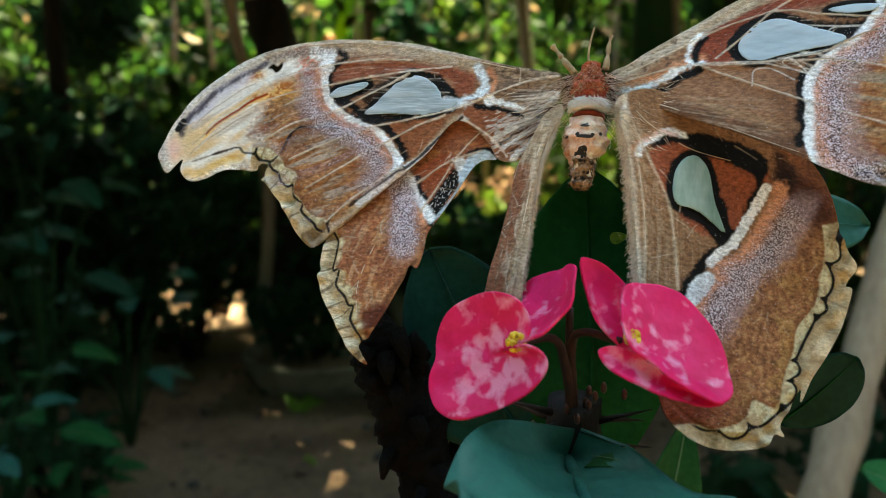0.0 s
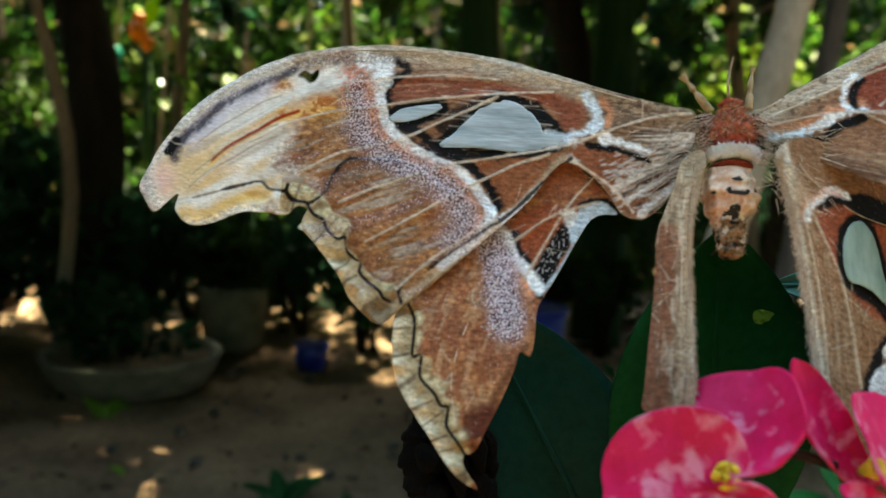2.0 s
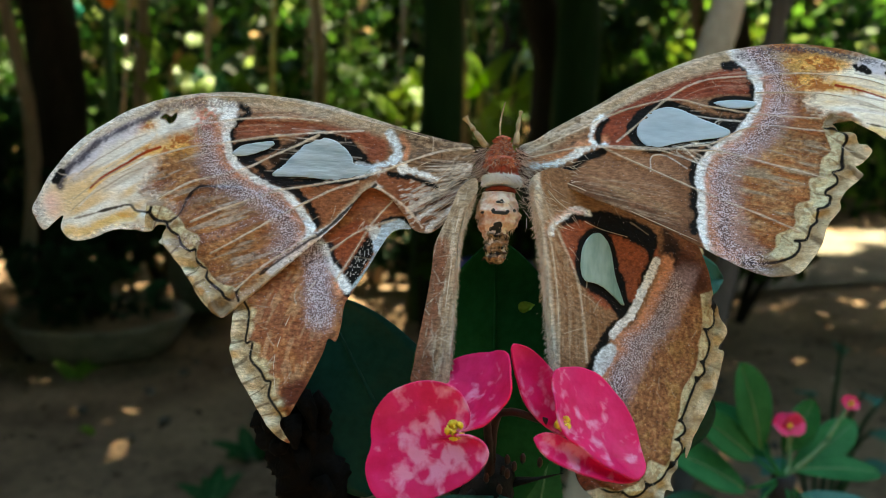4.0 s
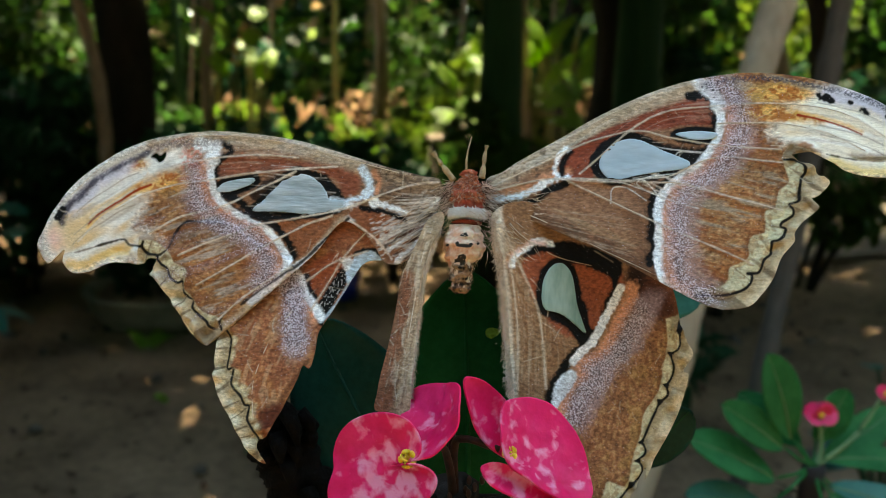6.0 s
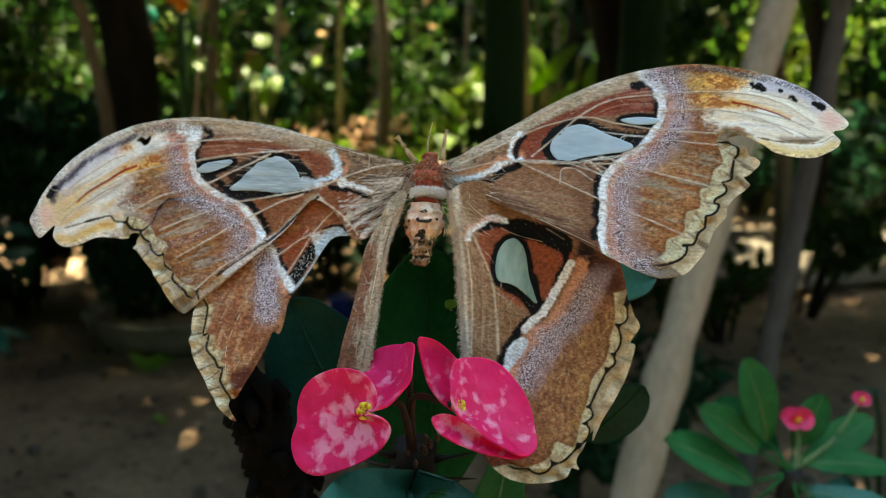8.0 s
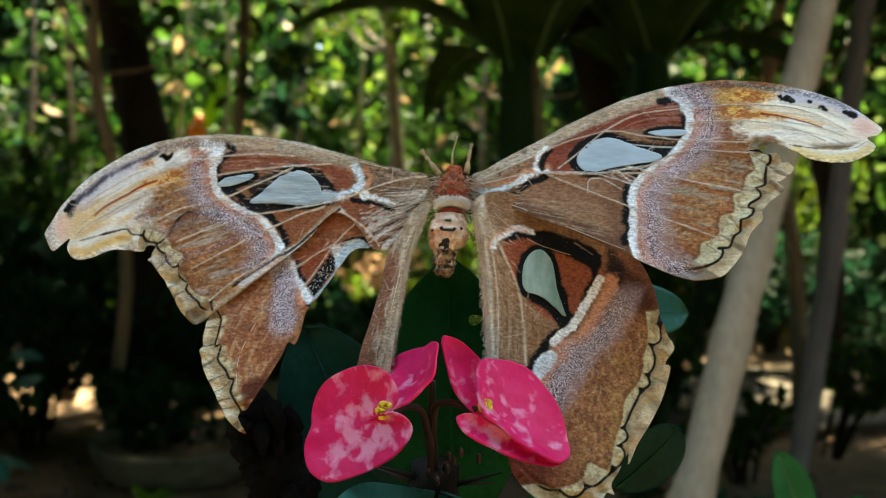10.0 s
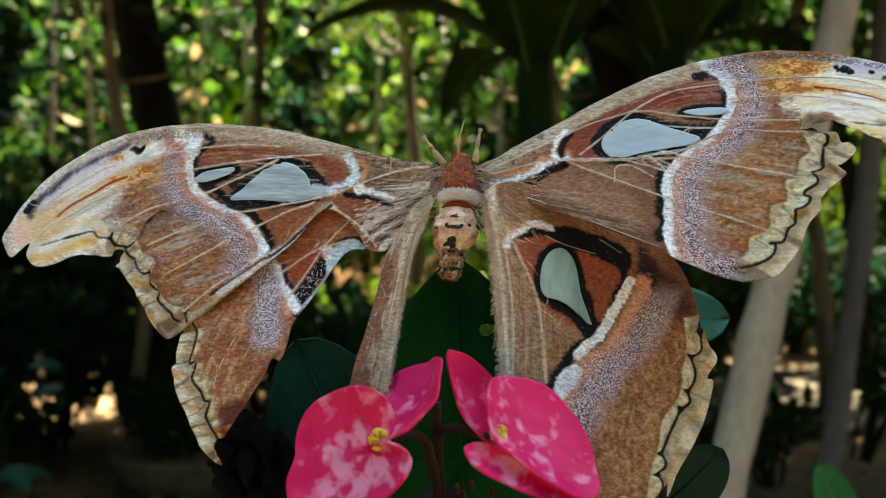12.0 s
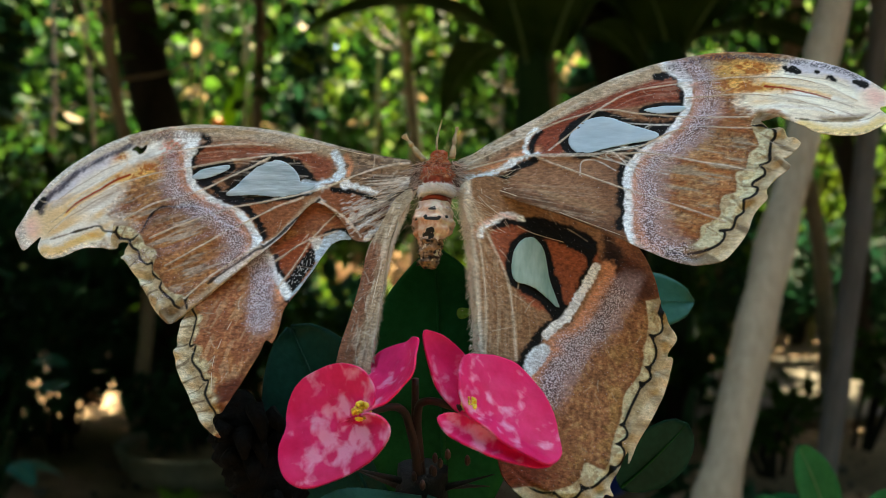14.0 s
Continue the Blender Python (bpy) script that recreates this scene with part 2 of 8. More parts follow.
def woods_material():
    """Leaves of many plants, mostly mid green; yellow-green, pale and tan shares imitate sunlit highlights by colour.
    """
    m = material("mixed_foliage", (0.7, 0.7, 0.7), (1.0, 1.0, 1.0), 9, 0.6, 0.1, 8, 3, 0.5, 0.2, 0.3)
    n, l = m.node_tree.nodes, m.node_tree.links
    geo = next(x for x in n if x.bl_idname == "ShaderNodeNewGeometry")
    ramp = n.new("ShaderNodeValToRGB")
    ramp.color_ramp.interpolation = "CONSTANT"
    e = ramp.color_ramp.elements
    e[0].position, e[0].color = 0.0, (0.014, 0.052, 0.010, 1)
    e[1].position, e[1].color = 0.34, (0.034, 0.095, 0.014, 1)
    for at, c in ((0.56, (0.090, 0.205, 0.026, 1)), (0.84, (0.21, 0.28, 0.08, 1)), (0.94, (0.40, 0.26, 0.13, 1))):
        e.new(at).color = c
    l.new(geo.outputs["Random Per Island"], ramp.inputs["Fac"])
    for link in list(n["Principled BSDF"].inputs["Base Color"].links):
        out = link.from_socket
    mul = n.new("ShaderNodeMix")
    mul.data_type, mul.blend_type = "RGBA", "MULTIPLY"
    mul.inputs["Factor"].default_value = 1.0
    l.new(out, mul.inputs["A"])
    l.new(ramp.outputs["Color"], mul.inputs["B"])
    l.new(mul.outputs["Result"], n["Principled BSDF"].inputs["Base Color"])
    tr = next(x for x in n if x.bl_idname == "ShaderNodeBsdfTranslucent")
    l.new(mul.outputs["Result"], tr.inputs["Color"])
    return m


M_WOODS = woods_material()
M_DRY = material("dry_leaves", (0.30, 0.17, 0.09), (0.52, 0.33, 0.20), 9, 0.8, 0.1, 8, 3, 0.4, 0.1, 0.35)
M_BLUE = material("blue_plastic", (0.006, 0.024, 0.28), (0.010, 0.036, 0.38), 12, 0.4, 0.05, 8, 4, 0, 0.5)
M_TEAL = material("teal_plastic", (0.004, 0.26, 0.17), (0.008, 0.34, 0.24), 12, 0.4, 0.05, 8, 4, 0, 0.5)
M_LIME = material("young_leaf", (0.16, 0.30, 0.02), (0.26, 0.42, 0.05), 30, 0.5, 0.1, 8, 4, 0.4, 0.4)
M_ORANGE = material("orange_bloom", (0.45, 0.14, 0.01), (0.65, 0.26, 0.02), 30, 0.5, 0.1, 8, 4, 0.3, 0.3)
M_PINK_FAR = material("small_pink_bract", lin(196, 24, 84), lin(226, 54, 112), 90, 0.5, 0.1, 6, 4, 0.15, 0.35)


def part(name, bm, mat, parent=None, label="", smooth=True):
    """Links a bmesh as one mesh object under a thing or a part."""
    me = bpy.data.meshes.new(name)
    if smooth:
        for f in bm.faces:
            f.smooth = True
    bm.to_mesh(me)
    bm.free()
    me.materials.append(mat)
    ob = new(name, me)
    ob.parent = parent
    if label:
        tagged(ob, label)
    return ob


def raw(name, verts, faces, mat, parent=None, label="", smooth=True):
    """The same from plain vertex and face arrays."""
    me = bpy.data.meshes.new(name)
    me.from_pydata([tuple(v) for v in verts], [], [tuple(f) for f in faces])
    if smooth:
        me.polygons.foreach_set("use_smooth", [True] * len(me.polygons))
    me.update()
    me.materials.append(mat)
    ob = new(name, me)
    ob.parent = parent
    if label:
        tagged(ob, label)
    return ob


def spline(points, closed=False, steps=6):
    """Catmull-Rom curve through control points, any dimension."""
    p = np.asarray(points, float)
    n = len(p)
    q = np.concatenate([p[-1:], p, p[:2]]) if closed else np.concatenate([2 * p[:1] - p[1:2], p, 2 * p[-1:] - p[-2:-1]])
    out = []
    t = np.linspace(0, 1, steps, endpoint=False)[:, None]
    for i in range(n if closed else n - 1):
        a, b, c, d = q[i], q[i + 1], q[i + 2], q[i + 3]
        out.append(0.5 * (2 * b + (c - a) * t + (2 * a - 5 * b + 4 * c - d) * t ** 2 + (3 * b - a - 3 * c + d) * t ** 3))
    out = np.concatenate(out)
    return out if closed else np.concatenate([out, p[-1:]])


def tube(path, radii, sides=7, rough=0.0, seed=0):
    """Vertices and faces of a tapered, closed tube along a path."""
    path = np.asarray(path, float)
    radii = np.broadcast_to(np.asarray(radii, float), (len(path),)) if np.ndim(radii) == 0 else np.interp(np.linspace(0, 1, len(path)), np.linspace(0, 1, len(radii)), radii)
    rng = np.random.RandomState(seed)
    verts, faces = [], []
    ref = np.array([0.31, 0.22, 0.92])
    for i, p in enumerate(path):
        d = path[min(i + 1, len(path) - 1)] - path[max(i - 1, 0)]
        d = d / (np.linalg.norm(d) + 1e-12)
        if abs(d @ ref) > 0.9:
            ref = np.array([0.9, 0.3, 0.1])
        a = np.cross(d, ref)
        a /= np.linalg.norm(a)
        b = np.cross(d, a)
        for k in range(sides):
            w = 2 * math.pi * k / sides
            r = radii[i] * (1 + rough * rng.uniform(-1, 1))
            verts.append(p + r * (math.cos(w) * a + math.sin(w) * b))
    for i in range(len(path) - 1):
        for k in range(sides):
            j = (k + 1) % sides
            faces.append((i * sides + k, i * sides + j, (i + 1) * sides + j, (i + 1) * sides + k))
    faces.append(tuple(range(sides))[::-1])
    faces.append(tuple((len(path) - 1) * sides + k for k in range(sides)))
    return verts, faces


def merge(*pieces):
    verts, faces = [], []
    for v, f in pieces:
        o = len(verts)
        verts += list(v)
        faces += [tuple(i + o for i in q) for q in f]
    return verts, faces

# ---- ground ----
def ground():
    """One sheet of trodden soil that reaches the horizon, finely uneven near by."""
    ax = np.concatenate([-np.geomspace(400, 9, 14), np.linspace(-8, 8, 90), np.geomspace(9, 400, 14)])
    ay = np.concatenate([-np.geomspace(400, 3, 14), np.linspace(-2.5, 12, 90), np.geomspace(13, 400, 14)])
    nx, ny = len(ax), len(ay)
    verts = []
    for y in ay:
        for x in ax:
            near = max(0.0, 1 - math.hypot(x, y - 4) / 12)
            z = 0.05 * near * noise.noise(Vector((x * 0.9, y * 0.9, 0.3))) + 0.025 * near * noise.noise(Vector((x * 3.5, y * 3.5, 1.7)))
            verts.append((x, y, z - 0.02 * near))
    faces = [(j * nx + i, j * nx + i + 1, (j + 1) * nx + i + 1, (j + 1) * nx + i) for j in range(ny - 1) for i in range(nx - 1)]
    ob = raw("ground", verts, faces, M_SOIL)
    tagged(ob, "bare brown trodden garden soil", "ground", kind="structure")


ground()

# ---- the moth ----
# Wing shapes in millimetres: right and up on the plane of the spread wings, from the collar.
RF = {
    "outline": [(4.6, 11.1), (9, 13.4), (13.8, 16.9), (23.4, 22.8), (36.2, 31), (49.1, 37.3), (58.7, 40.6), (68.2, 42.6), (77.6, 43), (86.7, 41.9), (95.6, 39.4), (104.2, 35.5), (111, 30.7), (115.1, 26), (117.8, 22.6), (116.6, 20.5), (113.6, 19.5), (115.2, 16.8), (114.3, 14.8), (111.7, 13.2), (107.9, 11.7), (102.4, 12.1), (97.9, 13.5), (94.8, 16), (89.2, 18.8), (85.3, 18.2), (87, 17.1), (90, 15), (91.3, 12.3), (94, 10.3), (91.3, 6.9), (89.2, 5.6), (90.8, 3.3), (87.8, 0.3), (86.3, -1), (84.4, -3.9), (84.3, -6.2), (81, -10.4), (78.8, -15.8), (75.5, -20.5), (72.4, -23.4), (66, -24.3), (59.6, -22.1), (51.2, -17.6), (43.4, -13.2), (34.1, -8.4), (21.3, -2.7), (13, 1.7), (5.6, 4.6)],
    "cell": [(25.9, 11), (24.7, 14.9), (26.8, 19.6), (36.4, 25.8), (48.3, 31.1), (60.2, 35.5), (65, 35.9), (66.8, 32.1), (66.7, 27.6), (60.2, 27.1), (53.9, 26.2), (46, 24.9), (38.1, 21.7), (35, 17.7), (34.3, 11.8), (30.4, 10.6)],
    "window": [(35.5, 15.2), (36.5, 18.8), (39.3, 21.7), (43.6, 23.2), (47.6, 22.3), (52.3, 19.7), (57, 17.5), (59.4, 16), (58.2, 14.3), (52.3, 13.3), (46.1, 12.3), (39.9, 10.9), (37.2, 12)],
    "oval": [(55.8, 24.3), (58.6, 25.2), (62.5, 25.3), (66.7, 24.5), (65.5, 22.9), (60.1, 22.8)],
    "band": [(62.7, 40.1), (66.2, 37.3), (67.8, 32.1), (67.7, 26.3), (65.6, 20.9), (61.2, 14.6), (56.2, 10.8), (52.6, 7), (51.1, 1.9), (51.3, -6.2), (50.9, -12.8), (52.6, -17.6), (58.2, -20.3)],
    "bandblack": [(60.6, 36.4), (64.3, 36.7), (66.6, 32.1), (66.2, 22.2), (61.6, 18.7), (57, 14.6), (53.6, 10.8), (51.1, 7.3), (49.6, 2.2), (49.8, -6.2), (49.4, -12.5)],
    "margin": [(85.4, 21.3), (82.9, 17.2), (84, 10.7), (81.5, 7.6), (80.2, 3.1), (77.8, 1.9), (77.3, -3.5), (73.8, -5.3), (72.8, -10.8), (68.7, -13.3), (67.6, -17.2), (64, -18.9), (59.6, -19.3)],
    "scallop": [(87.5, 17.1), (89.7, 13.7), (86.6, 11.3), (85.4, 10), (86.1, 7.3), (83.8, 5.6), (82.3, 4.9), (82.7, 2.3), (81.5, 0.3), (78.9, -0.4), (79.3, -3.3), (77.2, -5.6), (74.6, -6.3), (75.1, -9.5), (72.7, -12.1), (70.1, -13.4), (69.2, -15.3), (67.7, -17.2), (66.3, -18.8)],
    "apex": [(81.5, 26.4), (84.7, 31.7), (90.8, 34.2), (96.9, 36.8), (104.1, 34.8), (110.9, 30.3), (114.8, 26.4), (117.7, 22.6), (114.1, 18.9), (114.9, 15.8), (108, 12.2), (96.9, 14.3), (90, 19.2), (85.7, 21)],
    "costaline": [(63.5, 39.3), (72.9, 41.3), (83.6, 40.7), (92.6, 38.4), (101.3, 35.6), (108.2, 31.8), (111.6, 27.9)],
    "lilac": [(96.1, 35.9), (102.6, 33.9), (107.5, 31.5), (110.8, 28.4)],
    "redline": [(87.6, 29.8), (92, 28.6), (97.7, 26.6), (102.7, 23.8)],
    "cloud1": [(75.9, 38.9), (83.6, 39.2), (91.3, 36.6), (89, 33.7), (81.8, 33.9), (75.8, 34.8)],
    "cloud2": [(74.2, 32.3), (81.8, 33.2), (88.4, 30.5), (93.7, 27.7), (87.5, 27.3), (75.5, 28.3)],
    "dab": [(86.6, 21.7), (88.7, 22), (90.3, 20.4), (88.5, 19.5), (86.8, 19.9)],
    "rim": [(86.1, 16.8), (87.9, 15.8), (88.4, 13.4), (87.1, 11.2), (86.3, 7.0), (85.9, 5.0), (83.8, 4.1), (84.7, 2.7), (84.5, 1.2), (83.0, 0.0), (81.6, -1.0), (81.4, -2.1), (82.5, -2.6), (81.8, -4.6), (80.2, -5.9), (78.9, -6.2), (78.8, -7.8), (78.6, -9.4), (76.8, -11.1), (76.0, -13.4), (75.0, -14.6), (72.7, -14.8), (73.6, -15.2), (73.3, -17.1), (71.6, -19.0), (68.7, -20.2), (65.9, -20.7), (61.0, -21.0)],
    "lobe": [(94.9, 16.4), (101.1, 13.6), (108.1, 13.2), (113.6, 15.8)],
    "lobeline": [(93.7, 18.1), (98.5, 17), (104.1, 16.3), (109.7, 16.2), (113.4, 18.2)],
    "bar": [(6.6, 5.3), (12.8, 6), (17.6, 7.8), (21.7, 10.3), (27.1, 12)],
    "barblack": [(13.3, 3), (18.5, 4.9), (21.6, 7.8), (26.4, 9.9)],
    "bar2": [(26.4, 20.4), (24.3, 17.8), (23.5, 13.7), (24.5, 11.7)],
    "bar2black": [(27.5, 19.3), (25.6, 16), (25.5, 12.4)],
    "streak": [(9.6, 3.5), (18, 0), (31, -6.4), (40.3, -10.5), (49.4, -14.1)],
    "spot1": [(93, 35.8), (93.5, 34.7)],
    "spot2": [(94.7, 35), (96.1, 33.9)],
    "spot3": [(100.5, 33.4), (101.1, 33.1)],
    "spot4": [(103.3, 31.2), (104.6, 29.9)],
    "spot5": [(109.4, 28.6), (111.5, 27.2)],
    "vein1": [(5.2, 10.7), (13.8, 16.1), (25, 22.6), (37.9, 30.6), (50.7, 36.7), (61.9, 40.5)],
    "vein2": [(6.8, 9.2), (20.4, 16.4), (33.2, 22.7), (46, 25.6), (53.9, 23.6), (67.7, 20.9), (82.7, 19.6)],
    "vein3": [(6.9, 7.8), (20.7, 11), (36.7, 10.9), (49.3, 10.1), (56.9, 9.8), (71.8, 5.3), (81.9, 2.3)],
    "vein4": [(25.5, 11.3), (36.9, 5.6), (50.8, -1.5), (64.2, -7.7), (74.1, -12.4)],
    "vein5": [(27.1, 10.9), (39.9, 10.2), (49.2, 11.5), (54.6, 12.2), (66.1, 17.4), (82.5, 15.8)],
    "vein6": [(7.1, 4.7), (21.3, -1.4), (37.2, -9.4), (51.2, -16.3)],
    "vein7": [(30.3, 12.7), (49.1, 29.6), (67.2, 32.9), (83.3, 33.2), (98, 30.3), (108.8, 22.4)],
    "vein8": [(67.1, 27.6), (83, 27.2), (94.6, 24), (102.9, 19)],
}
LF = {
    "outline": [(-7.7, 9.4), (-13.8, 10.9), (-22.3, 12.8), (-29.2, 14.7), (-39.6, 17.6), (-50.1, 20.1), (-64.1, 21.7), (-74.7, 22.1), (-85, 20.7), (-95.3, 18), (-105.2, 12.7), (-113.1, 6.2), (-118.9, -2), (-121.9, -9.4), (-123, -12.9), (-121.9, -15.1), (-119.2, -18.4), (-116.3, -15.9), (-114.4, -14.4), (-114.6, -17.9), (-111.3, -20.8), (-106.4, -20.2), (-100.7, -17.6), (-95.5, -17.3), (-92.9, -17.5), (-88.5, -15.7), (-87, -16.6), (-88.6, -20), (-87.1, -21.3), (-83.1, -25.5), (-79.1, -30.2), (-76.4, -34.7), (-70.5, -39.3), (-66.7, -36.5), (-58.4, -28.9), (-48.6, -19.2), (-41.1, -11.2), (-35, -3.2), (-29.1, -5.6), (-25.1, -10.1), (-22.5, -13.7), (-17.7, -14.1), (-12.7, -8.9), (-8.2, 2.1)],
    "cell": [(-73.3, 14), (-60, 15.5), (-46, 13.5), (-35.7, 12.2), (-30.1, 9.3), (-30.9, 5.8), (-35, 4.3), (-37.9, 8.6), (-44.9, 10.8), (-52.5, 10.2), (-62.9, 10.5), (-72.7, 8.7)],
    "cell2": [(-54.1, -3.6), (-44.5, -1.9), (-38.6, -2), (-39.4, -6.4), (-46.7, -13.8), (-50.2, -9.2)],
    "window": [(-60.8, -0.8), (-57.8, 2.4), (-54.7, 6.0), (-51.6, 9.0), (-48.3, 10.2), (-44.9, 9.6), (-42.1, 7.8), (-39.9, 5.2), (-39.0, 3.1), (-34.9, 2.8), (-35.6, 1.0), (-39.7, -0.7), (-44.6, -1.5), (-51.4, -1.0), (-56.5, -1.0)],
    "oval": [(-72, 4.4), (-70, 6.7), (-66, 7.9), (-61.3, 8.5), (-61.1, 7.2), (-64, 5.6), (-68.2, 4.2)],
    "band": [(-78.1, 18.4), (-73.7, 17.1), (-74.6, 12.9), (-73.8, 8), (-71.8, 2.8), (-67, -1.4), (-60.5, -4.6), (-55.4, -7.1), (-51.7, -11), (-49.4, -15.2), (-51.2, -18.6)],
    "bandblack": [(-70.7, 17.9), (-68.7, 16.2), (-72.3, 12.6), (-72.5, 9.1), (-72.6, 5.2), (-70.1, 1.5), (-64.2, -2), (-57.2, -3.4), (-52.5, -6.5), (-49.3, -10.5), (-48.1, -13.2)],
    "fold": [(-87.8, -17.3), (-86.5, -15.2), (-84.6, -13.8), (-83.5, -10.7), (-82.7, -7.7), (-80.2, -5.4), (-73.1, -4.4), (-65.9, -5.2), (-60.6, -9.3), (-53.5, -12.4), (-47.9, -18), (-67.4, -37.2), (-70.8, -39.3), (-86.2, -22.3)],
    "margin": [(-88.5, -10.6), (-83.6, -13.7), (-81.5, -17), (-77.8, -18.9), (-78.2, -23.6), (-75.1, -26.7), (-72.3, -30.2), (-68.1, -31.3), (-65.3, -32.8)],
    "scallop": [(-97.9, -10.3), (-95, -11.5), (-92, -12.8), (-91.5, -14.1), (-87.7, -14.3), (-85.4, -15.5), (-86.1, -18.2), (-82.8, -19.8), (-81.2, -21.7), (-78.8, -21.9), (-78.6, -25.9), (-75.8, -26.4), (-74.4, -30), (-71.8, -31.2), (-69.9, -33.4)],
    "scallop2": [(-66.1, -28.9), (-67.3, -31.3), (-66.2, -33.7), (-67.2, -36.5)],
    "apex": [(-121, -11.1), (-115.7, 0.4), (-106.5, 9.6), (-98.4, 14.9), (-89.9, 17.3), (-80.9, 15.8), (-82.8, 10.5), (-89.7, 3.2), (-95.4, -6.1), (-88, -9.7), (-87.1, -15.6), (-100.8, -16.6), (-111.7, -19.8)],
    "costaline": [(-72.5, 18.9), (-82.9, 18.2), (-94.9, 15.3), (-104.7, 9.3), (-112.4, 2), (-116.2, -3.1)],
    "lilac": [(-99.6, 11.3), (-107.7, 5.7), (-113.7, -1.2)],
    "redline": [(-91.4, 5.6), (-95.4, 3.7), (-99.2, 0.9), (-104.6, -3), (-108.3, -6.6)],
    "cloud1": [(-80.7, 9.1), (-86.7, 9.3), (-91.7, 7.3), (-95.6, 5.1), (-93.9, 3.4), (-88, 3.6), (-80.9, 5.3)],
    "cloud2": [(-99.5, 10.6), (-98, 12.4), (-95, 13.2), (-94, 11.1), (-96.7, 9.2)],
    "hole": [(-92.1, 13.9), (-91.0, 15.0), (-89.5, 14.3), (-88.3, 15.4), (-88.0, 14.4), (-88.5, 13.1), (-89.6, 12.4), (-90.8, 13.4)],
    "rim": [(-97.5, -10.6), (-95.6, -12.1), (-92.4, -12.3), (-91.8, -10.7), (-91.8, -13.1), (-89.7, -14.5), (-87.6, -14.6), (-87.0, -15.6), (-85.7, -17.2), (-83.5, -18.5), (-82.3, -20.8), (-80.1, -22.4), (-78.6, -22.0), (-77.9, -24.8), (-76.3, -26.3), (-74.9, -26.9), (-75.0, -29.1), (-73.1, -31.0), (-70.7, -32.7), (-69.6, -34.2), (-66.1, -35.2)],
    "loop": [(-92.0, -12.6), (-89.7, -14.5), (-87.1, -14.6), (-84.5, -13.3), (-83.1, -11.0), (-81.9, -8.1), (-80.5, -5.8), (-78.7, -4.7), (-74.9, -5.0), (-69.8, -5.0), (-67.3, -5.6)],
    "greycosta": [(-116.6, -6.1), (-115.8, -2.6), (-112.4, 1.1), (-109.4, 4.7), (-104.6, 8.4), (-98.9, 11.8), (-93.2, 15.1)],
    "rootbar": [(-30.3, 12.1), (-28.5, 9.5), (-27.7, 7.0), (-28.9, 4.9), (-30.8, 3.8), (-34.1, 3.0), (-36.5, 1.5)],
    "rootblack": [(-29.4, 1.0), (-24.7, 0.6), (-21.3, -0.4), (-17.2, -1.8)],
    "rootwhite": [(-26.6, 2.8), (-21.5, 1.8), (-17.2, 0.6), (-14.8, 1.5), (-11.7, 4.2), (-8.2, 6.4)],
    "roottri": [(-33.0, -0.4), (-27.2, 0.9), (-20.4, -1.2), (-16.1, -3.1), (-19.5, -6.2), (-24.0, -8.4), (-26.6, -6.9), (-30.2, -3.7)],
    "rootedge": [(-33.7, -2.1), (-30.1, -4.2), (-26.6, -6.5), (-23.9, -8.9), (-20.3, -12.9)],
    "seamlight": [(-58.5, -26.6), (-55.7, -24.0), (-51.1, -20.6), (-48.0, -17.8), (-43.4, -14.0), (-39.2, -9.1)],
    "seamshade": [(-61.2, -27.7), (-55.8, -23.2), (-49.6, -18.4), (-45.0, -14.4), (-39.0, -7.9), (-33.2, -2.1)],
    "lobe": [(-112.7, -18.5), (-107.9, -18.2), (-102.8, -15.3), (-96.1, -13.6)],
    "lobeline": [(-111.2, -15), (-104.9, -13), (-98.2, -10.6)],
    "tipdot": [(-117, -2.4), (-117.7, -4.9)],
    "patch": [(-32.6, -0), (-28, 1.3), (-19.4, -2.2), (-12.6, -5.6), (-16.9, -13.4), (-22.2, -13.3), (-25.4, -9.8)],
    "edge": [(-66.8, -35.5), (-58.5, -27.9), (-49.5, -18.9), (-43.3, -13.6), (-35, -2.9)],
    "vein1": [(-8.4, 9.1), (-22.2, 12), (-39.5, 16.2), (-57, 19.8), (-72.7, 20.7), (-90.1, 18.7), (-105, 11.4), (-115.7, 0.4)],
    "vein2": [(-110.5, -11.9), (-104.5, -4.7), (-98.1, -0.6), (-92.4, 2.8), (-83.2, 5.9), (-75.5, 7.2), (-66.2, 9.2), (-59.5, 10.3), (-49.3, 11.5), (-37.5, 12.7)],
    "vein3": [(-108.0, -4.8), (-100.2, 2.4), (-93.0, 7.5), (-85.6, 10.7), (-76.3, 13.4), (-66.9, 14.8), (-58.3, 15.4), (-48.8, 14.9)],
    "vein4": [(-80.5, -14.8), (-74.1, -11.6), (-66.0, -8.2), (-59.5, -5.2), (-54.5, -4.0), (-44.6, -1.9), (-34.7, 0.6), (-26.7, 4.0), (-16.9, 7.8), (-8.4, 9.1)],
    "vein5": [(-74.4, -22.9), (-68.1, -19.0), (-60.2, -13.7), (-53.9, -9.4), (-49.2, -6.7), (-44.4, -4.1), (-37.9, -1.6)],
    "vein6": [(-90.0, -8.6), (-82.0, -3.8), (-73.6, -1.2), (-67.0, 1.1), (-62.2, 3.9), (-55.7, 7.3), (-49.2, 10.7)],
    "vein7": [(-48, -16.8), (-54.3, -20.8), (-62, -26.9), (-67.2, -32.1)],
}
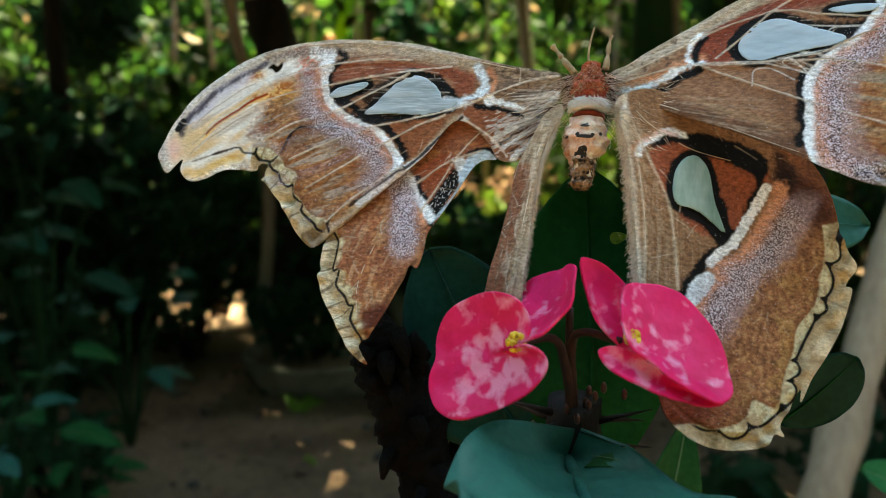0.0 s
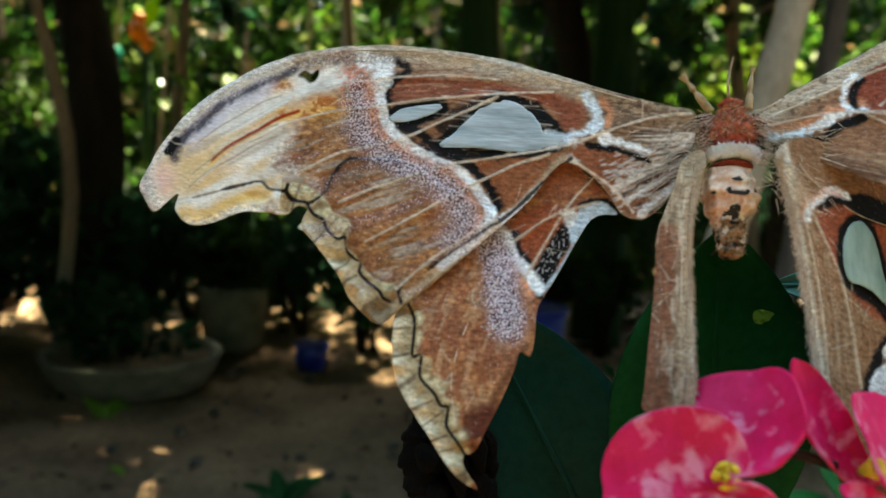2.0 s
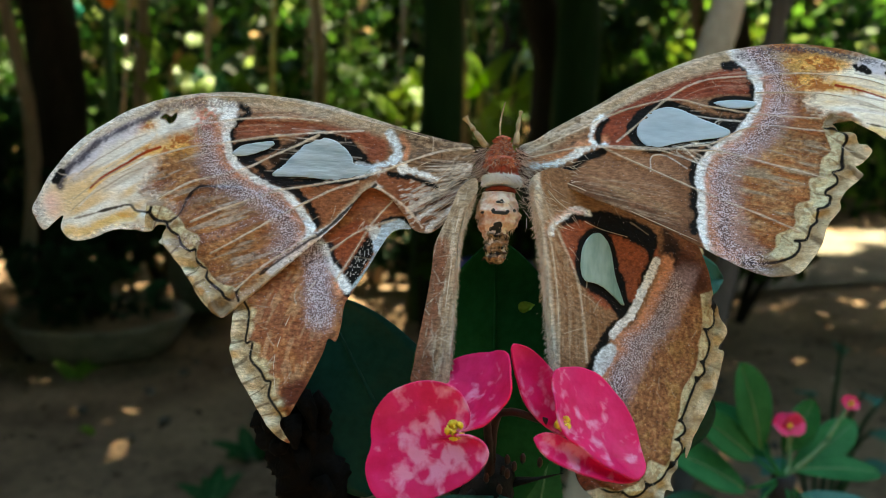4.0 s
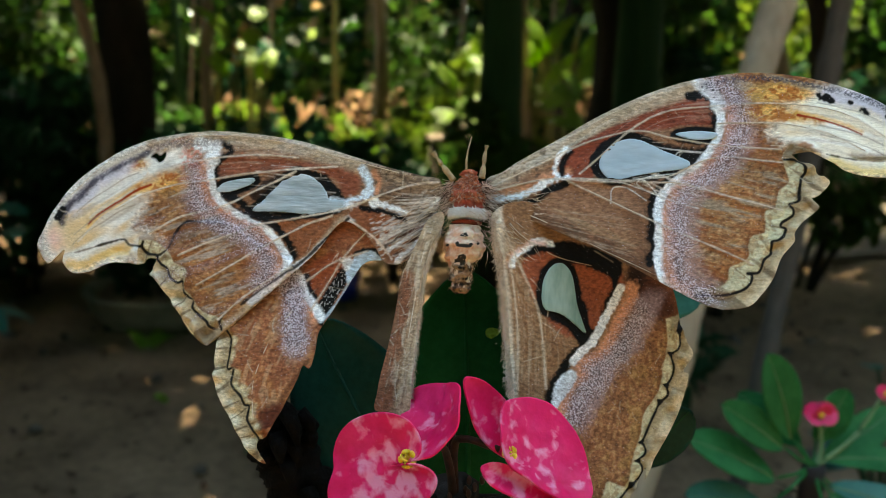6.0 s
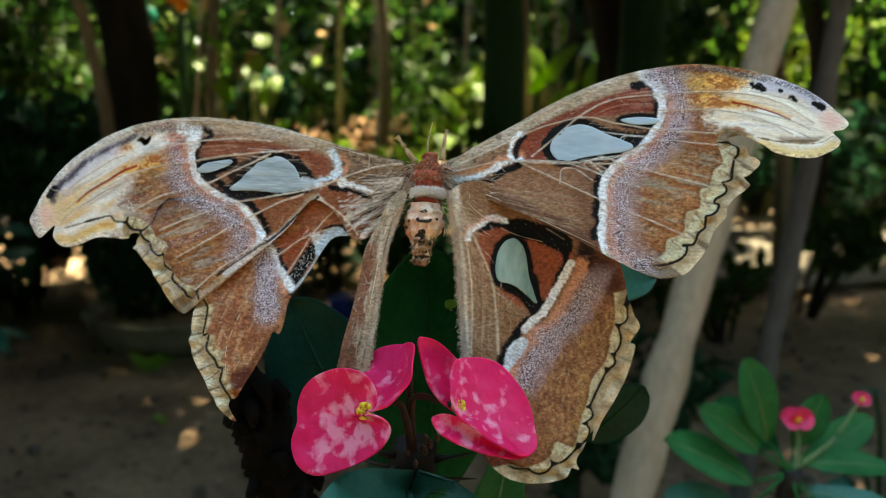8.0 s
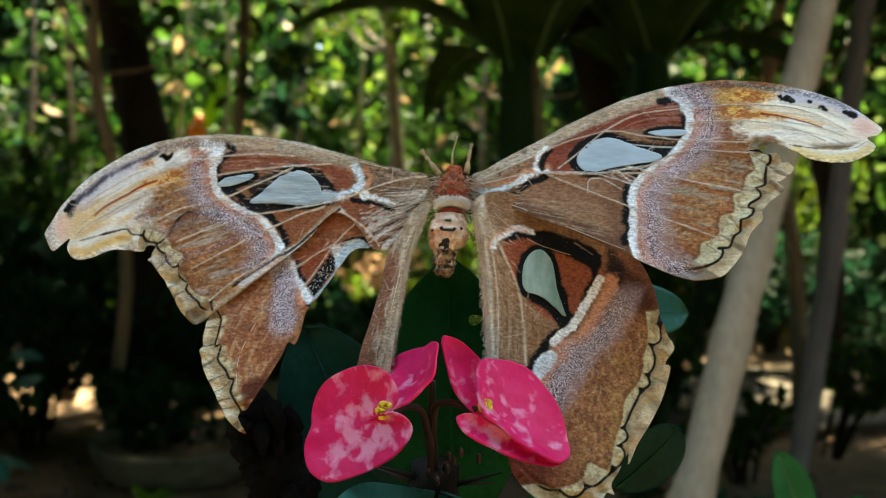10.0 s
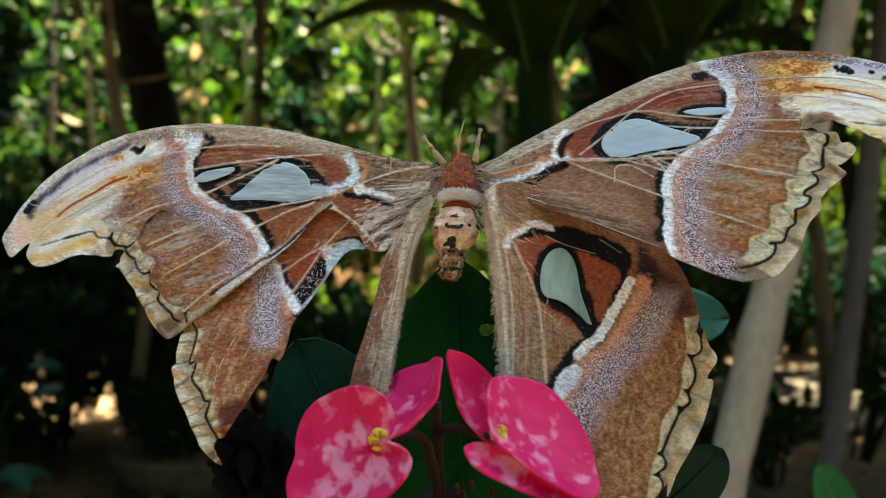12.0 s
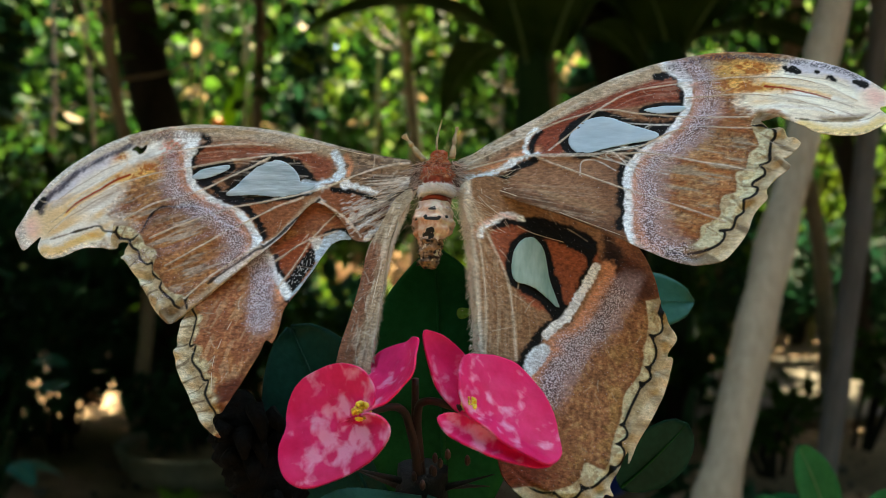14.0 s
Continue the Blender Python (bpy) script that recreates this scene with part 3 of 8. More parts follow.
LH = {
    "outline": [(-35.7, -1.3), (-29.6, -4.8), (-25.5, -8.8), (-23.0, -12.8), (-26.4, -13.4), (-28.8, -14.8), (-30.7, -17.9), (-32.3, -20.9), (-34.9, -26.2), (-37.7, -31.5), (-39.1, -34.5), (-39.5, -40.4), (-40.3, -44), (-42.3, -43.5), (-43.3, -47.3), (-46, -54.4), (-47.9, -58.5), (-49.8, -62.6), (-51.9, -63.7), (-51.6, -65.8), (-49, -69.5), (-52.6, -67.9), (-56, -64.2), (-59.7, -59.2), (-63.1, -54.8), (-65.6, -50.5), (-67.1, -44.8), (-67.3, -40.4), (-66.7, -36.2), (-59.2, -25.7), (-47.3, -13.3)],
    "band": [(-47.9, -17.1), (-45.6, -20), (-44.1, -23.6), (-41.2, -26.9), (-38.8, -30.2)],
    "bandblack": [(-44.4, -18.6), (-43.3, -21.9), (-41.2, -24.9)],
    "pale": [(-37.7, -21.3), (-34.4, -14.5), (-31, -11.3), (-27.1, -10.5), (-24.6, -11.7)],
    "paleblack": [(-40.8, -27.6), (-38, -21.7), (-34.9, -15.9)],
    "topblack": [(-29.2, -8.6), (-25.4, -10.1), (-23.6, -12.4)],
    "torn": [(-41.2, -42.4), (-45.2, -49.7), (-48.7, -57.7), (-51.3, -63.6)],
    "scallop": [(-64.4, -36.4), (-63.1, -39.3), (-63.7, -43.3), (-63.6, -45.6), (-60.9, -47.7), (-58.1, -52), (-58.1, -53.9), (-55.5, -55.6), (-54.6, -58.9), (-52.9, -61.3), (-52.5, -64.3), (-51.2, -66.6)],
    "rim": [(-66.0, -33.0), (-63.5, -37.3), (-63.1, -41.4), (-63.0, -45.4), (-61.3, -45.2), (-61.2, -49.4), (-58.3, -52.4), (-56.8, -54.7), (-55.4, -55.1), (-55.4, -58.5), (-53.2, -61.4), (-51.5, -63.9), (-50.2, -67.5)],
    "crescent": [(-32.7, -16.8), (-31.8, -14.7), (-29.8, -12.6), (-26.6, -11.2), (-23.9, -13.1), (-26.4, -13.2), (-28.8, -14.6), (-30.5, -17.7), (-31.9, -20.1)],
    "blackpatch": [(-35.3, -16.6), (-32.8, -16.5), (-32.9, -19.8), (-35.5, -25.8), (-37.5, -31.8), (-39.2, -31.9), (-40.5, -28.1), (-38.1, -22.0)],
    "field": [(-43.8, -15.2), (-37.4, -11.6), (-34.8, -13.2), (-34.4, -16.5), (-37.3, -20.8), (-40.9, -25.2), (-44.1, -20.3), (-45.3, -17.0)],
    "vein1": [(-43.9, -19.9), (-37.1, -14.6), (-27.4, -10.8)],
    "vein2": [(-47, -28.5), (-52.2, -37.1), (-55.1, -48.6), (-53.8, -58)],
    "vein3": [(-27.9, -4.9), (-33.9, -12.8), (-42, -28.3)],
}
LS = {
    "outline": [(-7.1, 0.4), (-10.8, -2.2), (-12.8, -8.2), (-15.3, -15.1), (-16.7, -19.2), (-17, -25.2), (-18, -34.9), (-19.3, -44.3), (-19.9, -49.7), (-20.2, -54), (-16.1, -54.6), (-11.6, -54.7), (-11.1, -46.9), (-11, -36.1), (-11, -24.9), (-10.5, -14.9), (-8.3, -8), (-6.2, -3.1)],
    "dark": [(-16.1, -20.2), (-17.2, -31.7), (-18.4, -44.3), (-19, -53.3)],
    "vein1": [(-8.8, -3.2), (-11.3, -13.3), (-12.5, -28.2), (-13.8, -47.1), (-14.6, -54.6)],
    "vein2": [(-7.7, -4.2), (-9.7, -13.2), (-10.6, -31.4), (-11.3, -51.4)],
}
RH = {
    "outline": [(7.4, -0.2), (7.9, -8), (9.2, -14.2), (10.6, -23.6), (11.9, -35.9), (13.4, -48), (15.1, -56.8), (19.8, -71.9), (21.7, -75.9), (25.7, -79.3), (31, -81), (37.1, -80.9), (43.4, -79.2), (45.1, -76.4), (47.3, -76.6), (46.5, -74.2), (48.6, -70.1), (51.1, -65.2), (51.2, -68.3), (53.7, -62.6), (57, -57), (60.6, -49.9), (62.6, -43.9), (63.6, -39.2), (62.2, -38), (65, -33.4), (63.5, -29.8), (61.3, -24.7), (58.8, -15.1), (53.9, -7.2), (44.3, -3.6), (30.8, 0.9), (16.2, 4.2)],
    "cell": [(15.2, -13.3), (18.4, -9.2), (24.7, -6.8), (34.4, -8.6), (42.9, -11.5), (43.7, -17.3), (39.1, -26.2), (34.5, -32.4), (27.3, -30.9), (22.4, -26.7), (18.2, -20.9)],
    "window": [(21.2, -19.2), (21.8, -15.9), (23.6, -12.8), (26.1, -11.7), (28.1, -12.8), (29.5, -15.5), (30.3, -19.5), (30.9, -22.7), (32.3, -26.6), (33.6, -30.5), (31.1, -28.8), (27.8, -26.4), (25.1, -25.4), (22.2, -25.0), (21.2, -22.4)],
    "arc": [(12.7, -14.0), (13.5, -11.5), (16.0, -8.9), (19.0, -6.8), (23.0, -6.6)],
    "band": [(44.6, -15.1), (42.5, -21.1), (39, -28.2), (36, -33.7), (32.9, -36.6), (29.1, -38), (31.1, -40.3), (27.2, -43.5), (25.5, -47.4), (24.4, -51.5)],
    "bandblack": [(40.3, -27.7), (36.1, -32.7), (30.6, -35.6), (28.8, -38), (27.7, -40.7), (25, -44.7), (24.1, -50)],
    "margin": [(56.8, -23.9), (57.2, -30.6), (56, -37.3), (55.4, -42.3), (52.9, -47.4), (50.5, -50.8), (49.3, -57.2), (47.5, -62.1), (46.7, -66.9), (44.9, -70.6), (40.3, -69.2), (38.7, -73.8), (32.5, -76.9), (28.1, -76.4)],
    "scallop": [(61.4, -27.7), (60, -32.2), (58, -35.5), (58.8, -39), (56.8, -43.8), (57.5, -45), (54.5, -48.5), (51.5, -52.6), (50, -56.9), (51.4, -60.1), (48.4, -62.9), (50.7, -65.6), (47.5, -70.9), (43.5, -72.3), (40.6, -76.6), (34.4, -78.1), (29.9, -77.1), (25.5, -74.9), (21.8, -71.8)],
    "topblack": [(16.1, -11.0), (18.3, -8.5), (20.6, -7.2), (27.8, -5.8), (36.1, -6.6), (42.9, -9.3), (42.5, -14.4), (41.4, -19.6), (37.5, -27.5), (39.4, -19.9), (40.8, -14.7), (34.6, -11.6), (28.0, -11.1), (23.1, -9.1), (19.2, -9.7)],
    "lowblack": [(32.1, -20.9), (33.4, -27.3), (35.1, -29.0), (37.6, -29.2), (35.3, -33.5), (32.9, -35.9), (29.8, -37.3), (28.7, -40.6), (26.9, -43.9), (25.6, -46.0), (27.0, -39.2), (30.2, -35.6), (31.9, -34.0), (29.5, -30.2), (25.5, -27.5), (23.0, -25.4)],
    "patch": [(26.9, -43.1), (29.5, -40.8), (31.1, -42.2), (29.0, -46.1), (26.4, -50.2), (25.2, -51.1), (25.5, -46.4)],
    "darktop": [(44.9, -11.0), (56.4, -14.4), (60.8, -24.6), (56.9, -25.1), (50.8, -22.5), (47.3, -18.8)],
    "vein1": [(9.2, -3.2), (11.5, -10.0), (12.8, -15.6), (14.1, -23.4), (15.2, -32.7), (15.6, -46.6)],
    "vein2": [(9.8, -3.1), (14.1, -12.2), (17.2, -18.2), (20.4, -25.7), (22.0, -35.1), (23.1, -45.9)],
    "vein3": [(11.9, -2.7), (15.0, -5.5), (20.7, -8.6), (26.4, -10.5), (34.5, -11.3)],
}

MOTH = Matrix(((0.9617, 0.1085, -0.2517, 0.039), (-0.2741, 0.3805, -0.8832, 0.2175), (0.0, 0.9184, 0.3957, 1.169), (0, 0, 0, 1)))


def ramp01(a, b, x):
    t = np.clip((x - a) / (b - a), 0, 1)
    return t * t * (3 - 2 * t)


def grit(p, size, seed):
    """Smooth value noise on points (mm), -1 to 1."""
    g = np.random.RandomState(seed).rand(256, 256) * 2 - 1
    q = p / size + 97.3
    i = np.floor(q).astype(int)
    f = q - i
    f = f * f * (3 - 2 * f)
    a, b = i[:, 0] % 256, i[:, 1] % 256
    a2, b2 = (a + 1) % 256, (b + 1) % 256
    return (g[a, b] * (1 - f[:, 0]) + g[a2, b] * f[:, 0]) * (1 - f[:, 1]) + (g[a, b2] * (1 - f[:, 0]) + g[a2, b2] * f[:, 0]) * f[:, 1]


def away(p, line, reach=8.0):
    """Distance (mm) of points from a polyline, and how far along it the nearest spot is (0 to 1); 99 beyond reach."""
    d = np.full(len(p), 99.0)
    s = np.zeros(len(p))
    lo, hi = line.min(0) - reach, line.max(0) + reach
    sel = np.where(((p >= lo) & (p <= hi)).all(1))[0]
    q = p[sel]
    best = np.full(len(q), 99.0)
    where = np.zeros(len(q))
    n = len(line) - 1
    for k in range(n):
        a, b = line[k], line[k + 1]
        ab = b - a
        t = np.clip(((q - a) @ ab) / (ab @ ab + 1e-9), 0, 1)
        e = np.hypot(q[:, 0] - a[0] - t * ab[0], q[:, 1] - a[1] - t * ab[1])
        m = e < best
        best[m] = e[m]
        where[m] = (k + t[m]) / n
    d[sel], s[sel] = best, where
    return d, s


def within(p, ring):
    """Which points lie inside a closed ring."""
    r = np.zeros(len(p), bool)
    sel = np.where(((p >= ring.min(0)) & (p <= ring.max(0))).all(1))[0]
    q = p[sel]
    c = np.zeros(len(q), bool)
    for k in range(len(ring)):
        a, b = ring[k], ring[(k + 1) % len(ring)]
        if a[1] == b[1]:
            continue
        cross = (a[1] > q[:, 1]) != (b[1] > q[:, 1])
        c ^= cross & (q[:, 0] < (b[0] - a[0]) * (q[:, 1] - a[1]) / (b[1] - a[1]) + a[0])
    r[sel] = c
    return r


def signed(p, ring):
    """Distance to a closed ring, negative inside."""
    d, _ = away(p, np.concatenate([ring, ring[:1]]))
    return np.where(within(p, ring), -d, d)


def course(points):
    """A smoothed line through points."""
    base = spline(points, False, 10)
    for _ in range(60):
        base[1:-1] = (base[:-2] + base[1:-1] * 2 + base[2:]) / 4
    return base


def arched(points, count, depth):
    """A scalloped line: arcs between cusps, laid along a smooth course; depth: how far the arcs bulge (mm)."""
    base = course(points)
    t = np.linspace(0, 1, count * 9)
    k = np.linspace(0, 1, len(base))
    p = np.column_stack([np.interp(t, k, base[:, 0]), np.interp(t, k, base[:, 1])])
    d = np.gradient(p, axis=0)
    n = np.column_stack([-d[:, 1], d[:, 0]]) / np.hypot(d[:, 0], d[:, 1])[:, None]
    wave = np.abs(np.sin(np.pi * count * t + 0.25 * np.sin(9 * t))) ** 0.8 - 0.6
    return p + n * (depth * wave * (0.8 + 0.3 * np.sin(17 * t)))[:, None]


def fill(ring, step):
    """A square grid that fills a ring, its rim drawn onto the ring: points and quads."""
    lo, hi = ring.min(0) - step, ring.max(0) + step
    xs, ys = np.arange(lo[0], hi[0] + step, step), np.arange(lo[1], hi[1] + step, step)
    nx, ny = len(xs), len(ys)
    p = np.stack(np.meshgrid(xs, ys), -1).reshape(-1, 2)
    ins = within(p, ring)
    ii, jj = np.meshgrid(np.arange(nx - 1), np.arange(ny - 1))
    a = (jj * nx + ii).ravel()
    quads = np.stack([a, a + 1, a + nx + 1, a + nx], 1)
    quads = quads[ins[quads].sum(1) >= 2]
    used = np.unique(quads)
    index = np.zeros(len(p), int)
    index[used] = np.arange(len(used))
    p, quads, ins = p[used], index[quads], ins[used]
    out = np.where(~ins)[0]
    if len(out):
        loop = np.concatenate([ring, ring[:1]])
        q = p[out]
        best = np.full(len(q), 1e9)
        to = q.copy()
        for k in range(len(loop) - 1):
            s, e = loop[k], loop[k + 1]
            ab = e - s
            t = np.clip(((q - s) @ ab) / (ab @ ab + 1e-9), 0, 1)
            c = s + t[:, None] * ab
            dd = np.hypot(*(q - c).T)
            m = dd < best
            best[m], to[m] = dd[m], c[m]
        p[out] = to
    return p, quads


class Paint:
    """Colours of a wing's scales, laid one over another."""

    def __init__(self, p, base):
        self.p = p
        self.c = np.tile(np.array(lin(*base)), (len(p), 1))
        self.speck = np.zeros(len(p))
        self.j = grit(p, 0.7, 3) * 0.45 + grit(p, 2.3, 4) * 0.5
        self.grain = np.ones(len(p))

    def lay(self, mask, rgb, amount=1.0):
        k = (np.clip(mask, 0, 1) * amount)[:, None]
        self.c = self.c * (1 - k) + np.array(lin(*rgb)) * k

    def line(self, pts, width, rgb, soft=0.4, ragged=0.3, amount=1.0, taper=0.0):
        d, s = away(self.p, pts if isinstance(pts, np.ndarray) else spline(pts))
        w = width * 0.5 * (1 - taper * s)
        self.lay(1 - ramp01(w - soft, w + soft, d + self.j * ragged), rgb, amount)
        return d

    def area(self, pts, rgb, soft=0.5, ragged=0.5, amount=1.0, grow=0.0):
        d = signed(self.p, spline(pts, True))
        self.lay(1 - ramp01(-soft, soft, d - grow + self.j * ragged), rgb, amount)
        return d

    def flecks(self, pts, width, amount=1.0, soft=2.5):
        d, s = away(self.p, spline(pts), 12)
        self.speck = np.maximum(self.speck, amount * (1 - ramp01(width * 0.5 - soft, width * 0.5 + soft, d + self.j * 1.2)))

    def streaks(self, pts, width, rgb, size, seed, amount=0.8):
        """Hair-like streaks that run along a line."""
        line = spline(pts)
        d, s = away(self.p, line, 14)
        q = np.stack([d, s * 6], 1)
        g = grit(q, size, seed)
        ends = ramp01(0.002, 0.06, s) * (1 - ramp01(0.94, 0.998, s))
        self.lay(ramp01(0.05, 0.5, g) * (1 - ramp01(width * 0.25, width * 0.5 + 1, d)) * ends, rgb, amount)


    def scratches(self, count, seed, rgb=(206, 190, 170), low=1.5, high=6.0, angle=0.0, spread=1.2, amount=0.6):
        """Worn hair-lines where scales have rubbed off."""
        rng = np.random.RandomState(seed)
        for k in range(count):
            q = self.p[rng.randint(len(self.p))]
            w, L = angle + rng.normal(0, spread), rng.uniform(low, high)
            e = q + L * np.array([math.cos(w), math.sin(w)])
            m = (q + e) / 2 + rng.normal(0, 0.07 * L, 2)
            self.line([q, m, e], 0.26, rgb, 0.14, 0.12, amount * rng.uniform(0.5, 1.0), 0.5)

    def fan(self, a0, a1, b0, b1, count, width, rgb, seed, amount=0.7):
        """Tufts of long scales that spread from one line to another."""
        rng = np.random.RandomState(seed)
        a0, a1, b0, b1 = (np.array(q, float) for q in (a0, a1, b0, b1))
        for k in range(count):
            t = rng.uniform(0, 1)
            s, e = a0 + (a1 - a0) * t, b0 + (b1 - b0) * np.clip(t + rng.normal(0, 0.06), 0, 1)
            i, j = sorted(rng.uniform(0, 1, 2))
            j = min(1, j + 0.25)
            q0, q1 = s + (e - s) * i, s + (e - s) * j
            self.line([q0, (q0 + q1) / 2 + rng.normal(0, 0.35, 2), q1], width * rng.uniform(0.5, 1.4), rgb, 0.18, 0.15, amount * rng.uniform(0.5, 1.0), 0.6)

    def scallops(self, points, count, depth, inside, mask, wide=0.85, rim=None):
        """Rounded pale lobes that end in an arched black line, and a fringe of pale tabs beyond it."""
        base = course(points)
        d, s = away(self.p, base, 10)
        n = np.gradient(base, axis=0)
        n = np.column_stack([-n[:, 1], n[:, 0]]) / (np.hypot(n[:, 0], n[:, 1])[:, None] + 1e-9)
        n *= np.sign((n * (base - np.array(inside))).sum(1).mean())
        k = np.linspace(0, 1, len(base))
        at = lambda a, i: np.interp(s, k, a[:, i])
        side = (self.p[:, 0] - at(base, 0)) * at(n, 0) + (self.p[:, 1] - at(base, 1)) * at(n, 1)
        ph = np.abs(np.sin(np.pi * count * s + 0.55 * np.sin(9 * s) + 0.35 * np.sin(23 * s)))
        x = side - depth * (ph ** 0.7 - 0.6) * (0.85 + 0.3 * np.sin(17 * s))
        x = np.where(d > 9, -9, x)
        if rim is not None:
            x = signed(self.p, rim)
            d = np.abs(x)
            seam = ph
            ph = 0.55 + 0.45 * ph
        here = np.clip(mask, 0, 1)
        gap = 1 - ramp01(0.05, 0.38, ph)
        inner, outer = here * (x <= 0), here * (x > 0)
        self.lay(inner * gap * ramp01(-3.6, -2.4, x), (128, 100, 68), 0.55)
        self.lay(inner * ramp01(0.5, 1.0, ph) * ramp01(-3.4, -1.4, x) * (1 - ramp01(-1.2, -0.2, x)), (216, 210, 178), 0.6)
        self.lay(inner * ramp01(-1.0, -0.1, x), (150, 132, 96), 0.45)
        self.lay(inner * ramp01(0.1, 0.6, grit(self.p, 1.2, 92) + 0.5 * grit(self.p, 0.5, 93)), (150, 108, 70), 0.5)
        self.lay(outer, (190, 170, 138), 0.9)
        self.lay(outer * ramp01(0.2, 0.7, grit(self.p, 1.6, 94)), (160, 132, 98), 0.5)
        self.lay(outer * (1 - ramp01(0.3, 2.0, x)), (150, 126, 92), 0.65)
        self.lay(outer * ramp01(2.0, 3.6, x) * ramp01(0.4, 0.9, ph), (230, 214, 184), 0.7)
        self.lay(outer * gap * ramp01(0.3, 0.9, x), (120, 92, 66), 0.4)
        if rim is not None:
            self.lay(outer * (1 - ramp01(0.10, 0.34, seam)) * ramp01(0.3, 0.9, x), (92, 70, 50), 0.7)
            self.lay(inner * (1 - ramp01(0.10, 0.30, seam)) * ramp01(-4.0, -2.6, x), (116, 88, 60), 0.6)
        w = wide * (0.75 + 1.2 * gap) * 0.5
        self.lay(here * (1 - ramp01(w - 0.14, w + 0.2, np.abs(x) + self.j * 0.08)) * (d < 7), (14, 11, 10))

    def outer_margin(self, inner, corner, scallop, gate=1.0, count=8, depth=2.2, inside=(0, 0), rim=None):
        """The pale edge: rounded lobes, a black line and a paler fringe beyond it."""
        ring = np.concatenate([spline(inner), corner])
        d = signed(self.p, ring)
        cream = (1 - ramp01(-0.35, 0.35, d + self.j * 0.25)) * gate
        self.lay((1 - ramp01(0.2, 1.6, np.abs(d) + self.j * 0.6)) * gate, (118, 74, 44), 0.6)
        self.lay(cream, (206, 198, 164))
        self.lay(cream * ramp01(0.1, 0.9, grit(self.p, 1.5, 88)), (164, 150, 112), 0.4)
        self.lay(cream * ramp01(0.1, 0.9, -grit(self.p, 2.1, 89)), (208, 200, 166), 0.5)
        self.grain = np.where(cream > 0.5, 0.6, self.grain)
        self.lay(cream * ramp01(0.25, 0.7, grit(self.p, 0.5, 90)), (146, 126, 92), 0.35)
        self.scallops(scallop, count, depth, inside, cream, rim=rim)


def shifted(pts, du, dv=0.0):
    return [(a + du, b + dv) for a, b in pts]


BROWN, OUTER, RUST, CREAM = (146, 106, 80), (154, 108, 72), (134, 66, 46), (204, 184, 144)
WHITE, ORANGE, BLACK, TAN = (242, 246, 250), (218, 150, 112), (10, 8, 8), (172, 150, 124)


